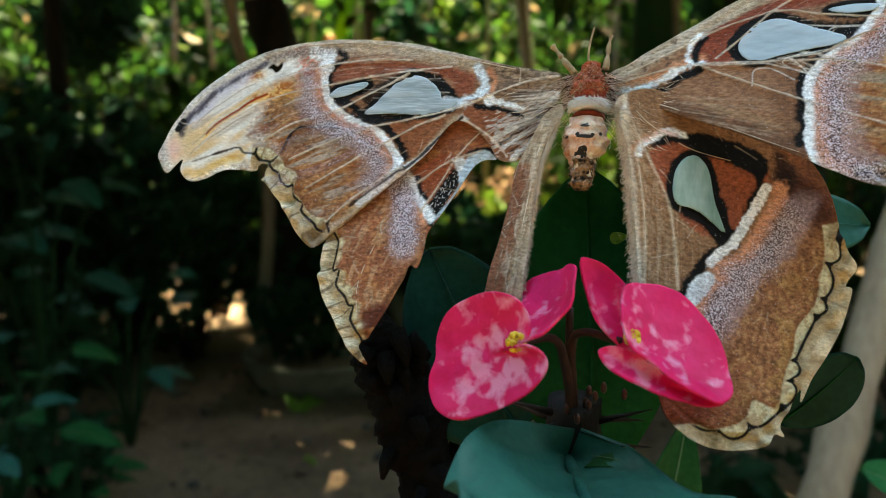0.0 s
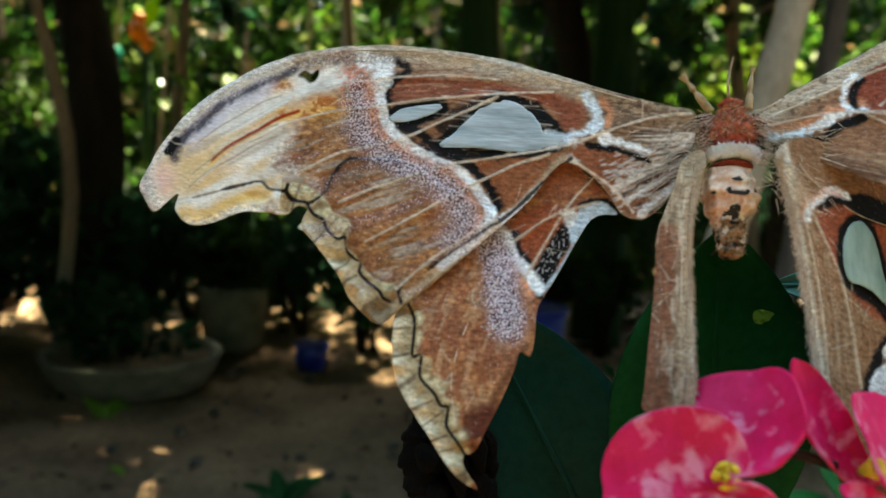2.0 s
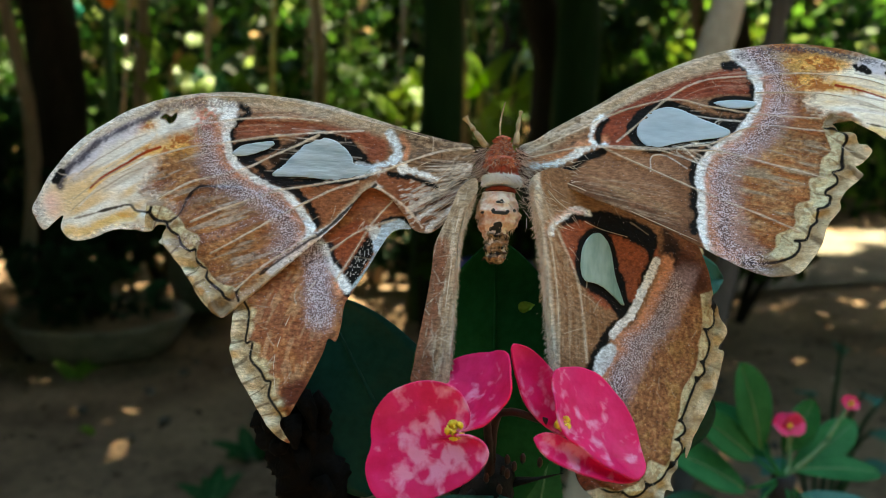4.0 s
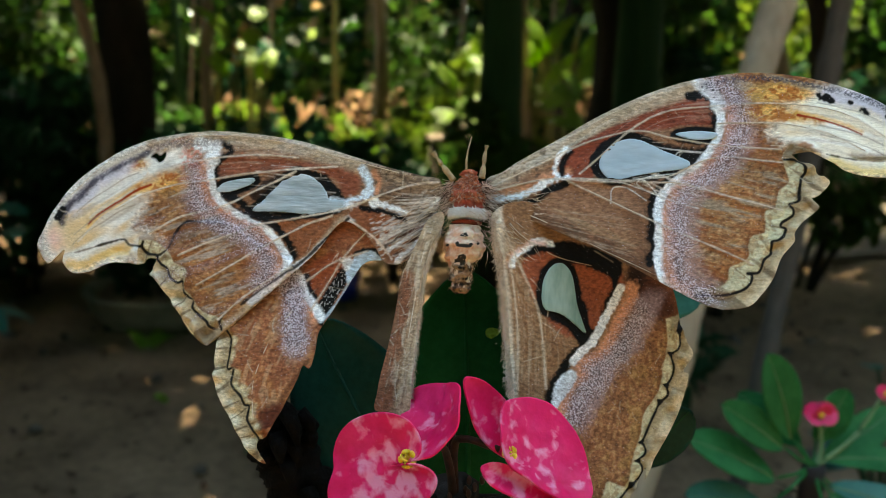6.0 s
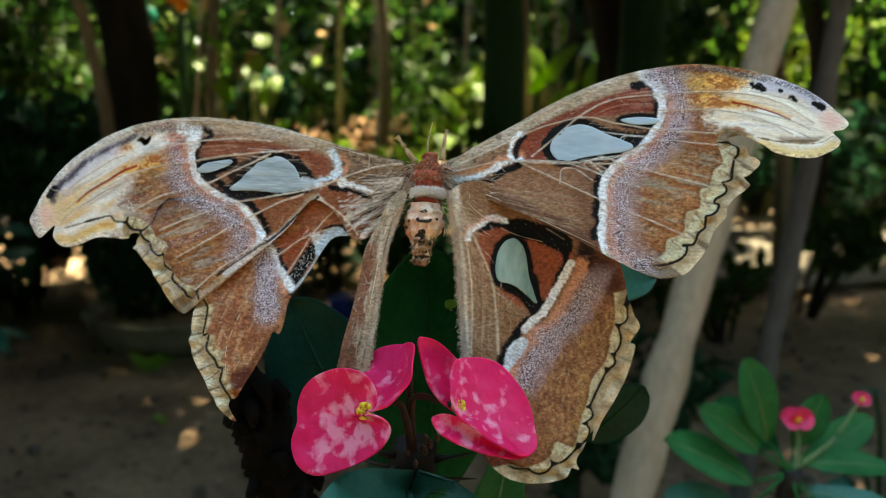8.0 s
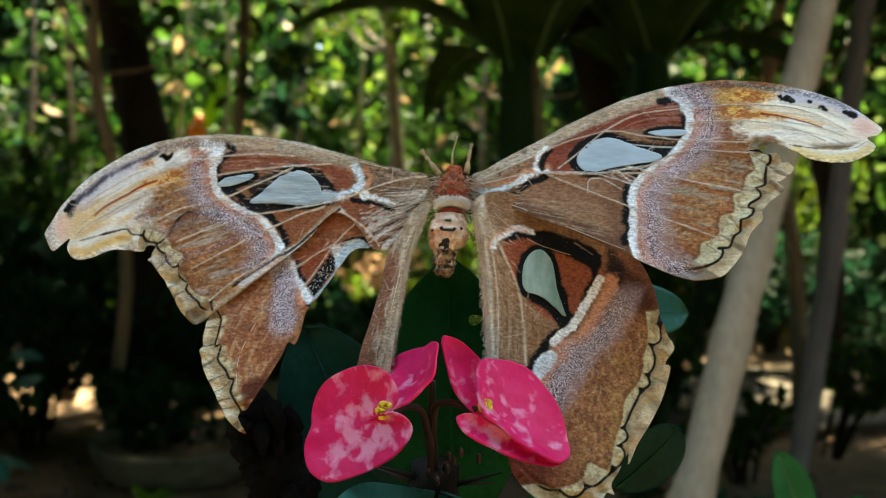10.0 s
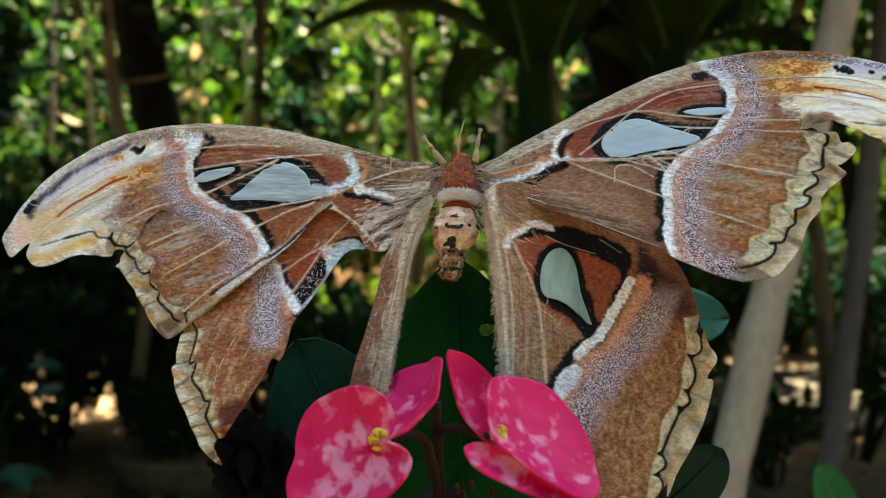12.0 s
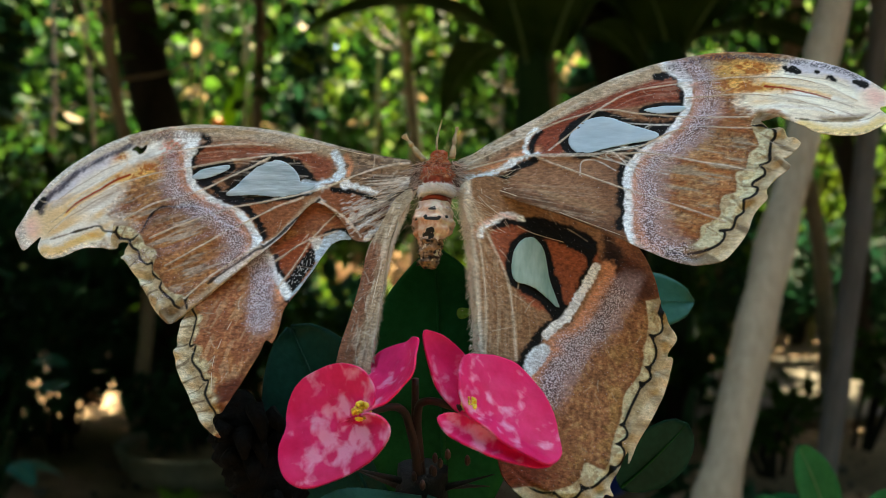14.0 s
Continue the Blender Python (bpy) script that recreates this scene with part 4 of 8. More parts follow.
def paint_right_fore(p):
    D, pa = RF, Paint(p, BROWN)
    u, v = p.T
    beyond = np.interp(v, [-24, -12, 2, 10, 14, 20, 30, 41], [60, 51, 51, 56, 61, 66, 67, 60])
    past = u - beyond
    pa.lay(ramp01(0, 3, past), OUTER)
    # ochre clouds in the outer field
    cloud = grit(p, 6.5, 11) + 0.5 * grit(p, 2.2, 12)
    fine = grit(p, 0.9, 13) + 0.7 * grit(p, 0.45, 14)
    pa.lay(ramp01(6, 12, past) * ramp01(-0.2, 0.5, cloud), (172, 116, 72), 0.75)
    pa.lay(ramp01(6, 12, past) * ramp01(0.2, 0.9, -cloud), (122, 92, 66), 0.6)
    pa.lay(ramp01(5, 9, past) * ramp01(0.2, 0.9, fine), (96, 62, 38), 0.6)
    pa.lay(ramp01(5, 9, past) * ramp01(0.2, 0.9, -fine), (206, 164, 112), 0.45)
    pa.streaks([(60, -14), (88, 8)], 50, (170, 140, 108), 1.0, 15, 0.25)
    # dull tan along the front edge
    d, _ = away(p, spline(D["vein1"]), 9)
    pa.lay(1 - ramp01(1.5, 5.5, d + pa.j), (182, 166, 144), 0.9)
    pa.streaks(D["vein1"], 5, (214, 206, 194), 0.6, 23, 0.4)
    pa.streaks(D["vein6"], 16, (166, 136, 104), 0.8, 21, 0.5)
    pa.line(D["streak"], 5.5, (84, 52, 34), 1.8, 1.0, 0.75)
    pa.lay(ramp01(40, 47, u) * (1 - ramp01(-1, 1, past)) * (1 - ramp01(10, 14, v)), (110, 74, 52), 0.5)
    pa.area(D["cell"], RUST, 0.6, 0.6)
    pa.streaks(D["vein7"], 8, (196, 160, 140), 0.6, 22, 0.35)
    # dark clouds between the windows and the band
    pa.line(D["bandblack"], 2.9, BLACK, 0.6, 1.1)
    pa.area([(49.2, 21.2), (55.4, 20.4), (62.3, 20.2), (64.6, 18.3), (61.5, 14.2), (58.2, 12.4), (55, 13.6), (59.7, 16.1), (53.8, 19.0)], BLACK, 0.7, 1.2, 0.95)
    pa.area([(46, 23), (54, 21.5), (64, 19.5), (62, 16), (56, 12.5), (48, 10.5), (57, 16), (52, 20)], BLACK, 0.9, 1.2, 0.85)
    pa.area(D["window"], BLACK, 0.4, 0.5, grow=1.9)
    pa.area(shifted(D["window"], -1.4, 0.4), BLACK, 0.4, 0.5, grow=1.2)
    pa.area(D["oval"], BLACK, 0.4, 0.4, grow=1.5)
    pa.line(D["band"], 2.5, WHITE, 0.35, 0.5)
    pa.line(D["band"][:3], 4.0, WHITE, 0.7, 0.7)
    pa.line(shifted(D["band"], 2.7, -0.4)[2:], 3.2, ORANGE, 0.9, 1.0, 0.9)
    pa.lay((1 - ramp01(3.0, 5.5, np.abs(past - 6.5) + pa.j)) * ramp01(-24, -18, v), (186, 158, 160), 0.35)
    pa.flecks(shifted(D["band"], 4.8, -0.6), 6.5, 1.0, 3.8)
    q = np.stack([(u * 0.96 - v * 0.28) * 0.16, v * 0.96 + u * 0.28], 1)
    drift = grit(q, 1.7, 17) + 0.6 * grit(q, 0.7, 18)
    pa.lay(ramp01(7, 11, past) * ramp01(0.0, 0.7, drift), (160, 148, 130), 0.75)
    pa.lay(ramp01(7, 11, past) * ramp01(0.2, 0.8, -drift), (140, 76, 36), 0.6)
    # rubbed white threads over the dark parts
    for a in (
        [(46.9, 8.4), (45.5, 10.2), (49.2, 11.9), (56.9, 12.9)],
        [(38.7, 4.1), (39.2, 8.5), (43.0, 8.6), (48.0, 5.0)],
        [(52.5, 5.0), (47.6, 10.5), (44.5, 11.1)],
        [(55.4, 17.2), (56.9, 19.3), (62.3, 18.9)],
        [(49.2, 21.2), (55.4, 20.0), (64.6, 18.9)],
        [(53.7, 2.7), (51.5, 7.4), (56.8, 10.5)],
        [(35.1, 10.6), (43.0, 9.7), (53.8, 5.3), (61.3, 2.8)],
    ):
        pa.line(a, 0.3, (226, 222, 216), 0.14, 0.1, 0.8)
    # bars at the wing root
    pa.fan((8, 4), (9, 0), (44, 0), (46, -12), 24, 0.25, (196, 172, 148), 171, 0.35)
    pa.fan((40, 12), (52, 16), (60, 2), (66, 14), 26, 0.3, (226, 212, 198), 172, 0.75)
    pa.lay((1 - ramp01(18, 27, u)) * ramp01(6, 10, v) * ramp01(0.1, 0.7, grit(p, 0.9, 31)), (92, 74, 62), 0.7)
    pa.line(shifted(D["bar"], 0, 1.6), 2.4, ORANGE, 0.8, 0.7, 0.7)
    pa.line(D["barblack"], 2.2, BLACK, 0.5, 0.6)
    pa.line(D["bar"], 1.6, WHITE, 0.5, 0.9)
    pa.line(D["bar2black"], 1.8, BLACK, 0.5, 0.4)
    pa.line(D["bar2"], 1.2, WHITE, 0.5, 0.9)
    # tip
    d = pa.area(D["apex"], (250, 244, 228), 2.8, 2.4, grow=1.4)
    pa.grain = np.where(d < -0.5, 0.28, pa.grain)
    pa.speck = pa.speck * ramp01(-1, 1.5, d)
    tip = 1 - ramp01(-3, 1, d)
    bands = v + 0.22 * (u - 95) + 0.012 * (u - 95) ** 2
    pa.lay(tip * ramp01(0.1, 0.8, grit(np.stack([u * 0.10, bands], 1), 1.7, 41)), (255, 253, 248), 0.8)
    pa.lay(tip * ramp01(0.15, 0.9, -grit(np.stack([u * 0.10, bands], 1), 2.2, 42)), (236, 206, 142), 0.65)
    pa.lay(tip * ramp01(0.3, 0.9, grit(np.stack([u * 0.08, bands], 1), 1.1, 43)), (196, 188, 180), 0.55)
    mottle = ramp01(-0.35, 0.35, grit(p * [0.6, 1.0], 1.3, 44) + 0.6 * grit(p, 0.6, 45))
    for k in ("cloud1", "cloud2"):
        pa.area(D[k], (226, 176, 96), 2.0, 1.6, 0.9)
        q = signed(p, spline(D[k], True))
        pa.lay((1 - ramp01(-1.2, 0.8, q + pa.j)) * mottle, (170, 92, 34), 0.85)
    pa.area(D["dab"], (168, 104, 52), 0.8, 0.8, 0.85)
    pa.line(D["lilac"], 5.0, (206, 206, 222), 1.4, 0.8, 0.9)
    pa.lay((1 - ramp01(2, 8, np.hypot(u - 116, v - 23.5))) * tip, (244, 196, 186), 0.9)
    cd, _ = away(p, spline(D["costaline"]), 8)
    pa.lay((1 - ramp01(0.2, 1.6, cd)) * ramp01(-0.7, 0.5, grit(p, 0.3, 46)), (62, 62, 78), 0.85)
    pa.line(D["lobe"], 2.4, (240, 214, 138), 0.9, 0.5, 0.8)
    pa.line(D["lobeline"], 0.45, (60, 48, 36), 0.2, 0.25, 0.85, 0.5)
    pa.line(shifted(D["redline"], 0, 0.7), 1.4, (236, 186, 96), 0.6, 0.3, 0.7, 0.3)
    pa.line(D["redline"], 0.8, (150, 44, 14), 0.22, 0.12, 1.0, 0.5)
    for off in (3.6, -3.2, -6.0):
        pa.line(shifted(D["redline"], 5, off), 0.4, (150, 136, 122), 0.2, 0.1, 0.6, 0.3)
    for k, w in (("spot1", 1.3), ("spot2", 2.1), ("spot3", 1.1), ("spot4", 1.5), ("spot5", 2.0)):
        pa.line(D[k], w, BLACK, 0.3, 0.6)
    # pale scalloped margin
    pa.outer_margin(D["margin"], [(58, -40), (130, -40), (130, 17), (96, 17.4), (90, 18.6)], D["scallop"], ramp01(2.7, 3.5, away(p, spline(D["lobe"]), 9)[0]), 8, 2.3, (70, 0), np.concatenate([spline(D["rim"]), [(50, -20), (50, 17)]]))
    for k in ("vein2", "vein3", "vein4", "vein5", "vein7", "vein8"):
        pa.line(D[k], 0.5, (212, 198, 180), 0.22, 0.15, 0.7)
    return pa


def paint_left_fore(p):
    D, pa = LF, Paint(p, BROWN)
    u, v = p.T
    beyond = np.interp(v, [-34, -20, -14, -9, -4, 1, 8, 14, 20], [-47, -49, -50, -55, -61, -68, -73, -74, -74])
    past = beyond - u
    pa.lay(ramp01(0, 3, past), OUTER)
    cloud = grit(p, 6.0, 51) + 0.5 * grit(p, 2.0, 52)
    fine = grit(p, 0.9, 53) + 0.7 * grit(p, 0.45, 54)
    pa.lay(ramp01(4, 9, past) * ramp01(-0.2, 0.5, cloud), (170, 114, 72), 0.75)
    pa.lay(ramp01(4, 8, past) * ramp01(0.2, 0.9, fine), (96, 64, 40), 0.6)
    pa.lay(ramp01(4, 8, past) * ramp01(0.2, 0.9, -fine), (204, 164, 114), 0.45)
    pa.lay(ramp01(4, 9, past) * ramp01(0.2, 0.9, -cloud), (124, 96, 70), 0.6)
    d, _ = away(p, spline(D["vein1"]), 9)
    pa.lay(1 - ramp01(1.0, 4.5, d + pa.j), (184, 170, 150), 0.9)
    pa.streaks(D["vein1"], 5, (214, 208, 198), 0.6, 64, 0.4)
    pa.streaks(D["vein3"], 9, (184, 160, 136), 0.6, 55, 0.35)
    pa.area(D["cell"], RUST, 0.8, 1.2, 0.75)
    pa.area(D["cell2"], (146, 92, 62), 0.7, 0.7)
    pa.streaks(D["vein3"], 8, (206, 180, 160), 0.5, 56, 0.3)
    pa.line(D["bandblack"], 2.4, BLACK, 0.6, 0.9)
    pa.area([(-62, 3), (-58, 8), (-48, 12), (-55, 2.5)], BLACK, 0.7, 0.8, 0.9)
    pa.area(D["window"], BLACK, 0.4, 0.5, grow=1.2)
    pa.line([(-48.4, 10.9), (-44.0, 10.2), (-40.3, 8.6), (-38.0, 6.2), (-36.4, 3.9)], 2.6, BLACK, 0.5, 0.7)
    pa.line([(-71.6, 3.6), (-65.4, 2.1), (-61.6, -1.2), (-58.0, -2.6), (-51.3, -2.4), (-44.6, -1.8)], 2.2, BLACK, 0.5, 0.7)
    pa.area([(-39, 3.4), (-35, 3.4), (-33, 1.6), (-36, 0.4), (-40, 0.2)], (214, 224, 234), 0.6, 1.2, 0.9)
    pa.area(D["oval"], BLACK, 0.4, 0.4, grow=1.4)
    pa.line([(-33, 2.6), (-31, -1), (-35, -5)], 2.4, WHITE, 0.8, 1.4, 0.7)
    pa.line(D["band"], 2.4, WHITE, 0.35, 0.5)
    pa.line(D["band"][:3], 4.2, WHITE, 0.8, 0.8, 0.9)
    pa.line(shifted(D["band"], -2.6, -0.8)[2:], 3.0, ORANGE, 0.9, 1.0, 0.85)
    pa.line(shifted(D["band"], -5.5, -2.5)[3:], 5.0, (186, 160, 160), 1.4, 1.4, 0.5)
    pa.flecks(shifted(D["band"], -4.6, -2.0)[2:], 7.0, 1.0, 3.6)
    # wing root
    root = ramp01(-32, -29, u)
    pa.lay(root, (142, 118, 96), 0.7)
    pa.area(D["patch"], (140, 92, 66), 0.7, 0.8)
    pa.area(D["roottri"], (140, 84, 56), 0.5, 0.6)
    pa.streaks([(-30, 8), (-16, 7), (-4, 6)], 14, (96, 76, 62), 0.45, 61, 0.8)
    pa.streaks([(-26, -8), (-16, -4), (-4, 3)], 16, (214, 210, 206), 0.5, 62, 0.7)
    pa.lay(root * ramp01(4, 6, v) * ramp01(0.0, 0.6, grit(p, 0.8, 63)), (88, 74, 64), 0.6)
    for a, w, c in (([(-20.9, -5.4), (-13.0, -0.9), (-8.4, 4.3)], 1.3, (232, 232, 234)), ([(-24.0, -8.1), (-14.5, -2.3), (-8.6, 2.6)], 1.5, (222, 216, 208)), ([(-21.3, -10.5), (-14.3, -5.2), (-8.2, 1.0)], 1.2, (236, 236, 238)), ([(-18.7, -12.8), (-11.8, -6.7), (-6.9, -0.7)], 1.6, (226, 226, 228)), ([(-19, -14), (-13, -9), (-8, -3)], 0.9, (206, 192, 176))):
        pa.line(a, w, c, 0.35, 0.7, 0.9, 0.3)
    for a, w in (([(-19.5, -6.9), (-13.4, -2.2), (-9, 2.4)], 0.9), ([(-22.5, -9.6), (-14.4, -3.9), (-8.6, 1.7)], 0.7), ([(-19.8, -11.8), (-13.0, -6.0), (-8.0, 0.2)], 0.8), ([(-17, -13), (-11, -7.6), (-7.2, -2.2)], 0.6)):
        pa.line(a, w, (62, 42, 32), 0.25, 0.5, 0.85, 0.4)
    pa.area([(-16, -4.6), (-11.5, -1.6), (-10.5, -2.4), (-14.5, -5.6)], (104, 44, 30), 0.4, 0.5, 0.8)
    pa.fan((-5, 5.5), (-5, -1), (-24, 6), (-20, -13), 46, 0.5, (216, 206, 194), 161, 0.6)
    pa.fan((-5, 5.5), (-6, -1), (-26, 7), (-20, -12), 46, 0.45, (70, 50, 38), 163, 0.6)
    pa.fan((-32, 12), (-36, 0), (-60, 16), (-64, -2), 14, 0.25, (226, 216, 204), 164, 0.6)
    pa.line(D["rootblack"], 1.9, BLACK, 0.4, 0.6, 1.0, 0.6)
    pa.line(D["rootwhite"][:3], 2.2, (232, 238, 244), 0.5, 0.9, 1.0, 0.5)
    pa.line([(-26.8, 11.3), (-25.4, 8.8), (-25.7, 6.2)], 1.8, ORANGE, 0.6, 0.7, 0.8)
    pa.line(D["rootbar"], 1.2, (206, 222, 236), 0.5, 0.8)
    pa.line(D["rootbar"][:4], 2.3, (210, 224, 236), 0.6, 0.8)
    pa.line(D["rootedge"], 0.6, (224, 204, 186), 0.25, 0.3, 0.9)
    # drifts of rubbed grey scales along the veins, greyed further to imitate cooler light here
    q = np.stack([(u * 0.92 + v * 0.39) * 0.16, v * 0.92 - u * 0.39], 1)
    drift = grit(q, 1.5, 57) + 0.6 * grit(q, 0.6, 58)
    pa.lay(ramp01(5, 9, past) * ramp01(0.1, 0.8, drift), (176, 166, 156), 0.75)
    pa.lay(ramp01(5, 9, past) * ramp01(0.2, 0.8, -drift), (140, 82, 46), 0.6)
    pa.speck = np.maximum(pa.speck, 0.45 * ramp01(4, 8, past) * ramp01(0.1, 0.6, grit(q, 2.2, 59)))
    # tip
    d = pa.area(D["apex"], (230, 228, 222), 3.4, 3.0, grow=-0.6 + 3.4 * ramp01(-92, -100, u))
    pa.grain = np.where(d < -0.5, 0.28, pa.grain)
    pa.speck = pa.speck * ramp01(-1, 1.5, d)
    tip = 1 - ramp01(-3, 1, d)
    w = np.stack([u * 0.10 + v * 0.07, v * 0.82 - u * 0.57 - 0.004 * (u + 100) ** 2], 1)
    pa.lay(tip * ramp01(0.1, 0.8, grit(w, 1.7, 65)), (255, 253, 248), 0.8)
    pa.lay(tip * ramp01(0.1, 0.7, -grit(w, 2.2, 66)), (228, 190, 120), 0.75)
    pa.lay(tip * ramp01(0.3, 0.9, grit(w, 1.1, 67)), (186, 176, 168), 0.6)
    mottle = ramp01(-0.35, 0.35, grit(p * [0.7, 1.0], 1.3, 68) + 0.6 * grit(p, 0.6, 69))
    for k in ("cloud1", "cloud2"):
        pa.area(D[k], (224, 172, 92), 2.0, 1.6, 0.9)
        q = signed(p, spline(D[k], True))
        pa.lay((1 - ramp01(-1.2, 0.8, q + pa.j)) * mottle, (172, 92, 40), 0.85)
    pa.lay((1 - ramp01(1.5, 4.5, np.hypot(u + 80, (v - 13) * 0.6) + pa.j)) * ramp01(-0.2, 0.4, grit(p, 0.9, 70)), (214, 120, 98), 0.7)
    pa.line(D["lilac"], 5.4, (210, 208, 224), 1.6, 1.0, 0.85)
    pa.lay((1 - ramp01(2, 8, np.hypot(u + 121, v + 12.5))) * tip, (240, 194, 186), 0.85)
    cd, _ = away(p, spline(D["costaline"]), 8)
    pa.lay((1 - ramp01(0.4, 2.0, cd)) * ramp01(-0.7, 0.5, grit(p, 0.3, 46)), (84, 80, 98), 0.6)
    pa.line(D["greycosta"], 2.3, (58, 56, 72), 0.9, 0.9, 0.9, 0.3)
    pa.line(shifted(D["greycosta"], -1.7, 1.7), 2.2, (216, 216, 212), 0.5, 0.3, 0.9)
    pa.line(D["lobe"], 3.0, (232, 192, 112), 1.2, 0.8, 0.8)
    pa.line(D["lobeline"], 0.5, (96, 76, 54), 0.25, 0.3, 0.8)
    pa.line(shifted(D["redline"], 0, -0.8), 1.4, (236, 186, 96), 0.6, 0.3, 0.7, 0.3)
    pa.line(D["redline"], 0.85, (160, 58, 20), 0.25, 0.15, 1.0, 0.3)
    for off in (3.4, -3.4, -6.2):
        pa.line(shifted(D["redline"], -4, off), 0.45, (158, 144, 128), 0.2, 0.1, 0.6, 0.3)
    pa.line(D["tipdot"], 2.0, BLACK, 0.35, 0.6)
    pa.area(D["hole"], (60, 46, 36), 0.3, 0.2, 0.8, grow=0.3)
    pa.line([(-105.4, -13.0), (-100.1, -11.1), (-97.5, -10.6), (-95.6, -12.1), (-92.4, -12.3)], 0.6, (40, 32, 24), 0.25, 0.25, 0.9)
    # scalloped margin of the folded half
    pa.outer_margin(D["margin"], [(-63, -36), (-60, -50), (-110, -50), (-110, -19), (-93, -15), (-96, -10.5)], D["scallop"], 1 - ramp01(-16.5, -15.5, np.where(u < -93, 0, -40)), 8, 2.0, (-60, -10), np.concatenate([spline(D["rim"]), [(-40, -35), (-40, 10), (-97, 10)]]))
    pa.line(D["edge"], 2.2, (190, 170, 144), 0.8, 0.6, 0.8)
    # highlight on the seam's crest and its shadow, both painted on the scales
    pa.line(D["seamlight"], 2.2, (236, 236, 240), 0.45, 0.6, 0.95)
    pa.line(D["seamshade"], 0.7, (26, 18, 14), 0.25, 0.3, 0.95)
    # painted brown shadow along the fold, then its dark edge line
    pa.line(shifted(D["loop"][4:], -0.4, -0.9), 2.4, (96, 54, 32), 1.0, 0.6, 0.6)
    pa.line(D["loop"], 0.8, (22, 16, 12), 0.25, 0.25, 0.95)
    pa.line([(-65.4, -30.1), (-66.8, -32.5), (-66.1, -34.9)], 0.7, (16, 12, 10), 0.25, 0.2)
    for k in ("vein2", "vein3", "vein4", "vein5", "vein6", "vein7"):
        pa.line(D[k], 0.55, (222, 210, 194), 0.22, 0.15, 0.8)
    return pa


def paint_left_hind(p):
    D, pa = LH, Paint(p, (150, 92, 62))
    u, v = p.T
    cloud = grit(p, 5.0, 71) + 0.5 * grit(p, 1.6, 72)
    pa.lay(ramp01(0.1, 0.8, cloud), (178, 118, 72), 0.6)
    fine = grit(p, 0.9, 75) + 0.7 * grit(p, 0.45, 76)
    pa.lay(ramp01(0.2, 0.9, fine), (98, 56, 36), 0.5)
    pa.lay(ramp01(0.2, 0.9, -fine), (206, 150, 104), 0.35)
    pa.streaks(D["vein2"], 22, (196, 158, 122), 0.7, 73, 0.4)
    pa.lay(ramp01(-12, -6, v) * ramp01(-46, -42, u), (148, 84, 58), 0.8)
    pa.area(D["field"], (148, 76, 46), 0.6, 0.6)
    pa.area(D["blackpatch"], BLACK, 0.5, 0.9)
    pa.lay((1 - ramp01(-1, 0.4, signed(p, spline(D["blackpatch"], True)))) * ramp01(0.3, 0.7, grit(p * [1.6, 1.0], 0.5, 77)), (206, 200, 196), 0.6)
    pa.line([(-30.7, -12.0), (-28.3, -10.5), (-25.4, -10.9), (-22.9, -13.0)], 1.6, BLACK, 0.4, 0.5)
    pa.area(D["crescent"], (188, 208, 224), 0.35, 0.4, grow=0.5)
    pa.line([(-31.9, -20.1), (-35, -26), (-38.2, -31)], 0.9, (170, 186, 196), 0.3, 0.3, 0.9)
    pa.area([(-34.4, -13.3), (-32.2, -12.9), (-31.6, -14.7), (-33.3, -16.7)], (222, 226, 230), 0.4, 0.9)
    pa.line(D["bandblack"], 2.0, BLACK, 0.5, 0.6)
    pa.line(shifted(D["band"], -2.4, -0.4), 2.8, ORANGE, 0.8, 0.9, 0.9)
    pa.line(D["band"], 2.2, WHITE, 0.5, 0.5)
    pa.line([(-50, -20), (-46, -26), (-45, -36)], 5.0, (180, 152, 156), 1.6, 1.4, 0.75)
    pa.flecks([(-50, -18), (-47, -26), (-45, -38)], 7.5, 1.0)
    pa.line(D["torn"], 1.3, (96, 58, 34), 0.6, 0.8, 0.7)
    # pale scalloped margin
    d, _ = away(p, spline(D["scallop"]), 20)
    left = u < np.interp(v, [-67, -61, -56, -52, -47, -42, -36], [-51.2, -52.8, -55.4, -58, -61, -63.5, -64])
    pa.lay(np.where(left, 1.0, 1 - ramp01(1.2, 2.4, d + pa.j * 1.2 + 0.6 * np.sin(v * 1.4))), (190, 164, 122))
    pa.lay(np.where(left, ramp01(0.5, 1.5, d), 0.0), (214, 192, 150), 0.8)
    pa.lay(np.where(left, 1.0, 0.0) * ramp01(0.1, 0.9, grit(p, 1.6, 74)), (164, 138, 100), 0.6)
    pa.scallops(D["scallop"], 8, 1.5, (-40, -35), np.where(left, 1.0, 1 - ramp01(1.2, 2.4, d)), 0.8, np.concatenate([spline(D["rim"]), [(-30, -66), (-30, -30)]]))
    pa.area([(-52.2, -55.5), (-46.3, -54.2), (-46.9, -58.7), (-50.0, -61.2), (-52.3, -59.1)], (84, 34, 22), 1.2, 1.2, 0.85)
    for k in ("vein1", "vein3"):
        pa.line(D[k], 0.6, (206, 186, 166), 0.3, 0.15, 0.7)
    return pa


def paint_strip(p):
    D, pa = LS, Paint(p, (170, 146, 120))
    pa.line(D["dark"], 7.5, (128, 76, 52), 1.6, 1.0, 0.9)
    pa.streaks(D["vein2"], 12, (204, 186, 164), 0.5, 81, 0.6)
    pa.streaks(D["vein1"], 12, (120, 92, 72), 0.6, 82, 0.45)
    return pa


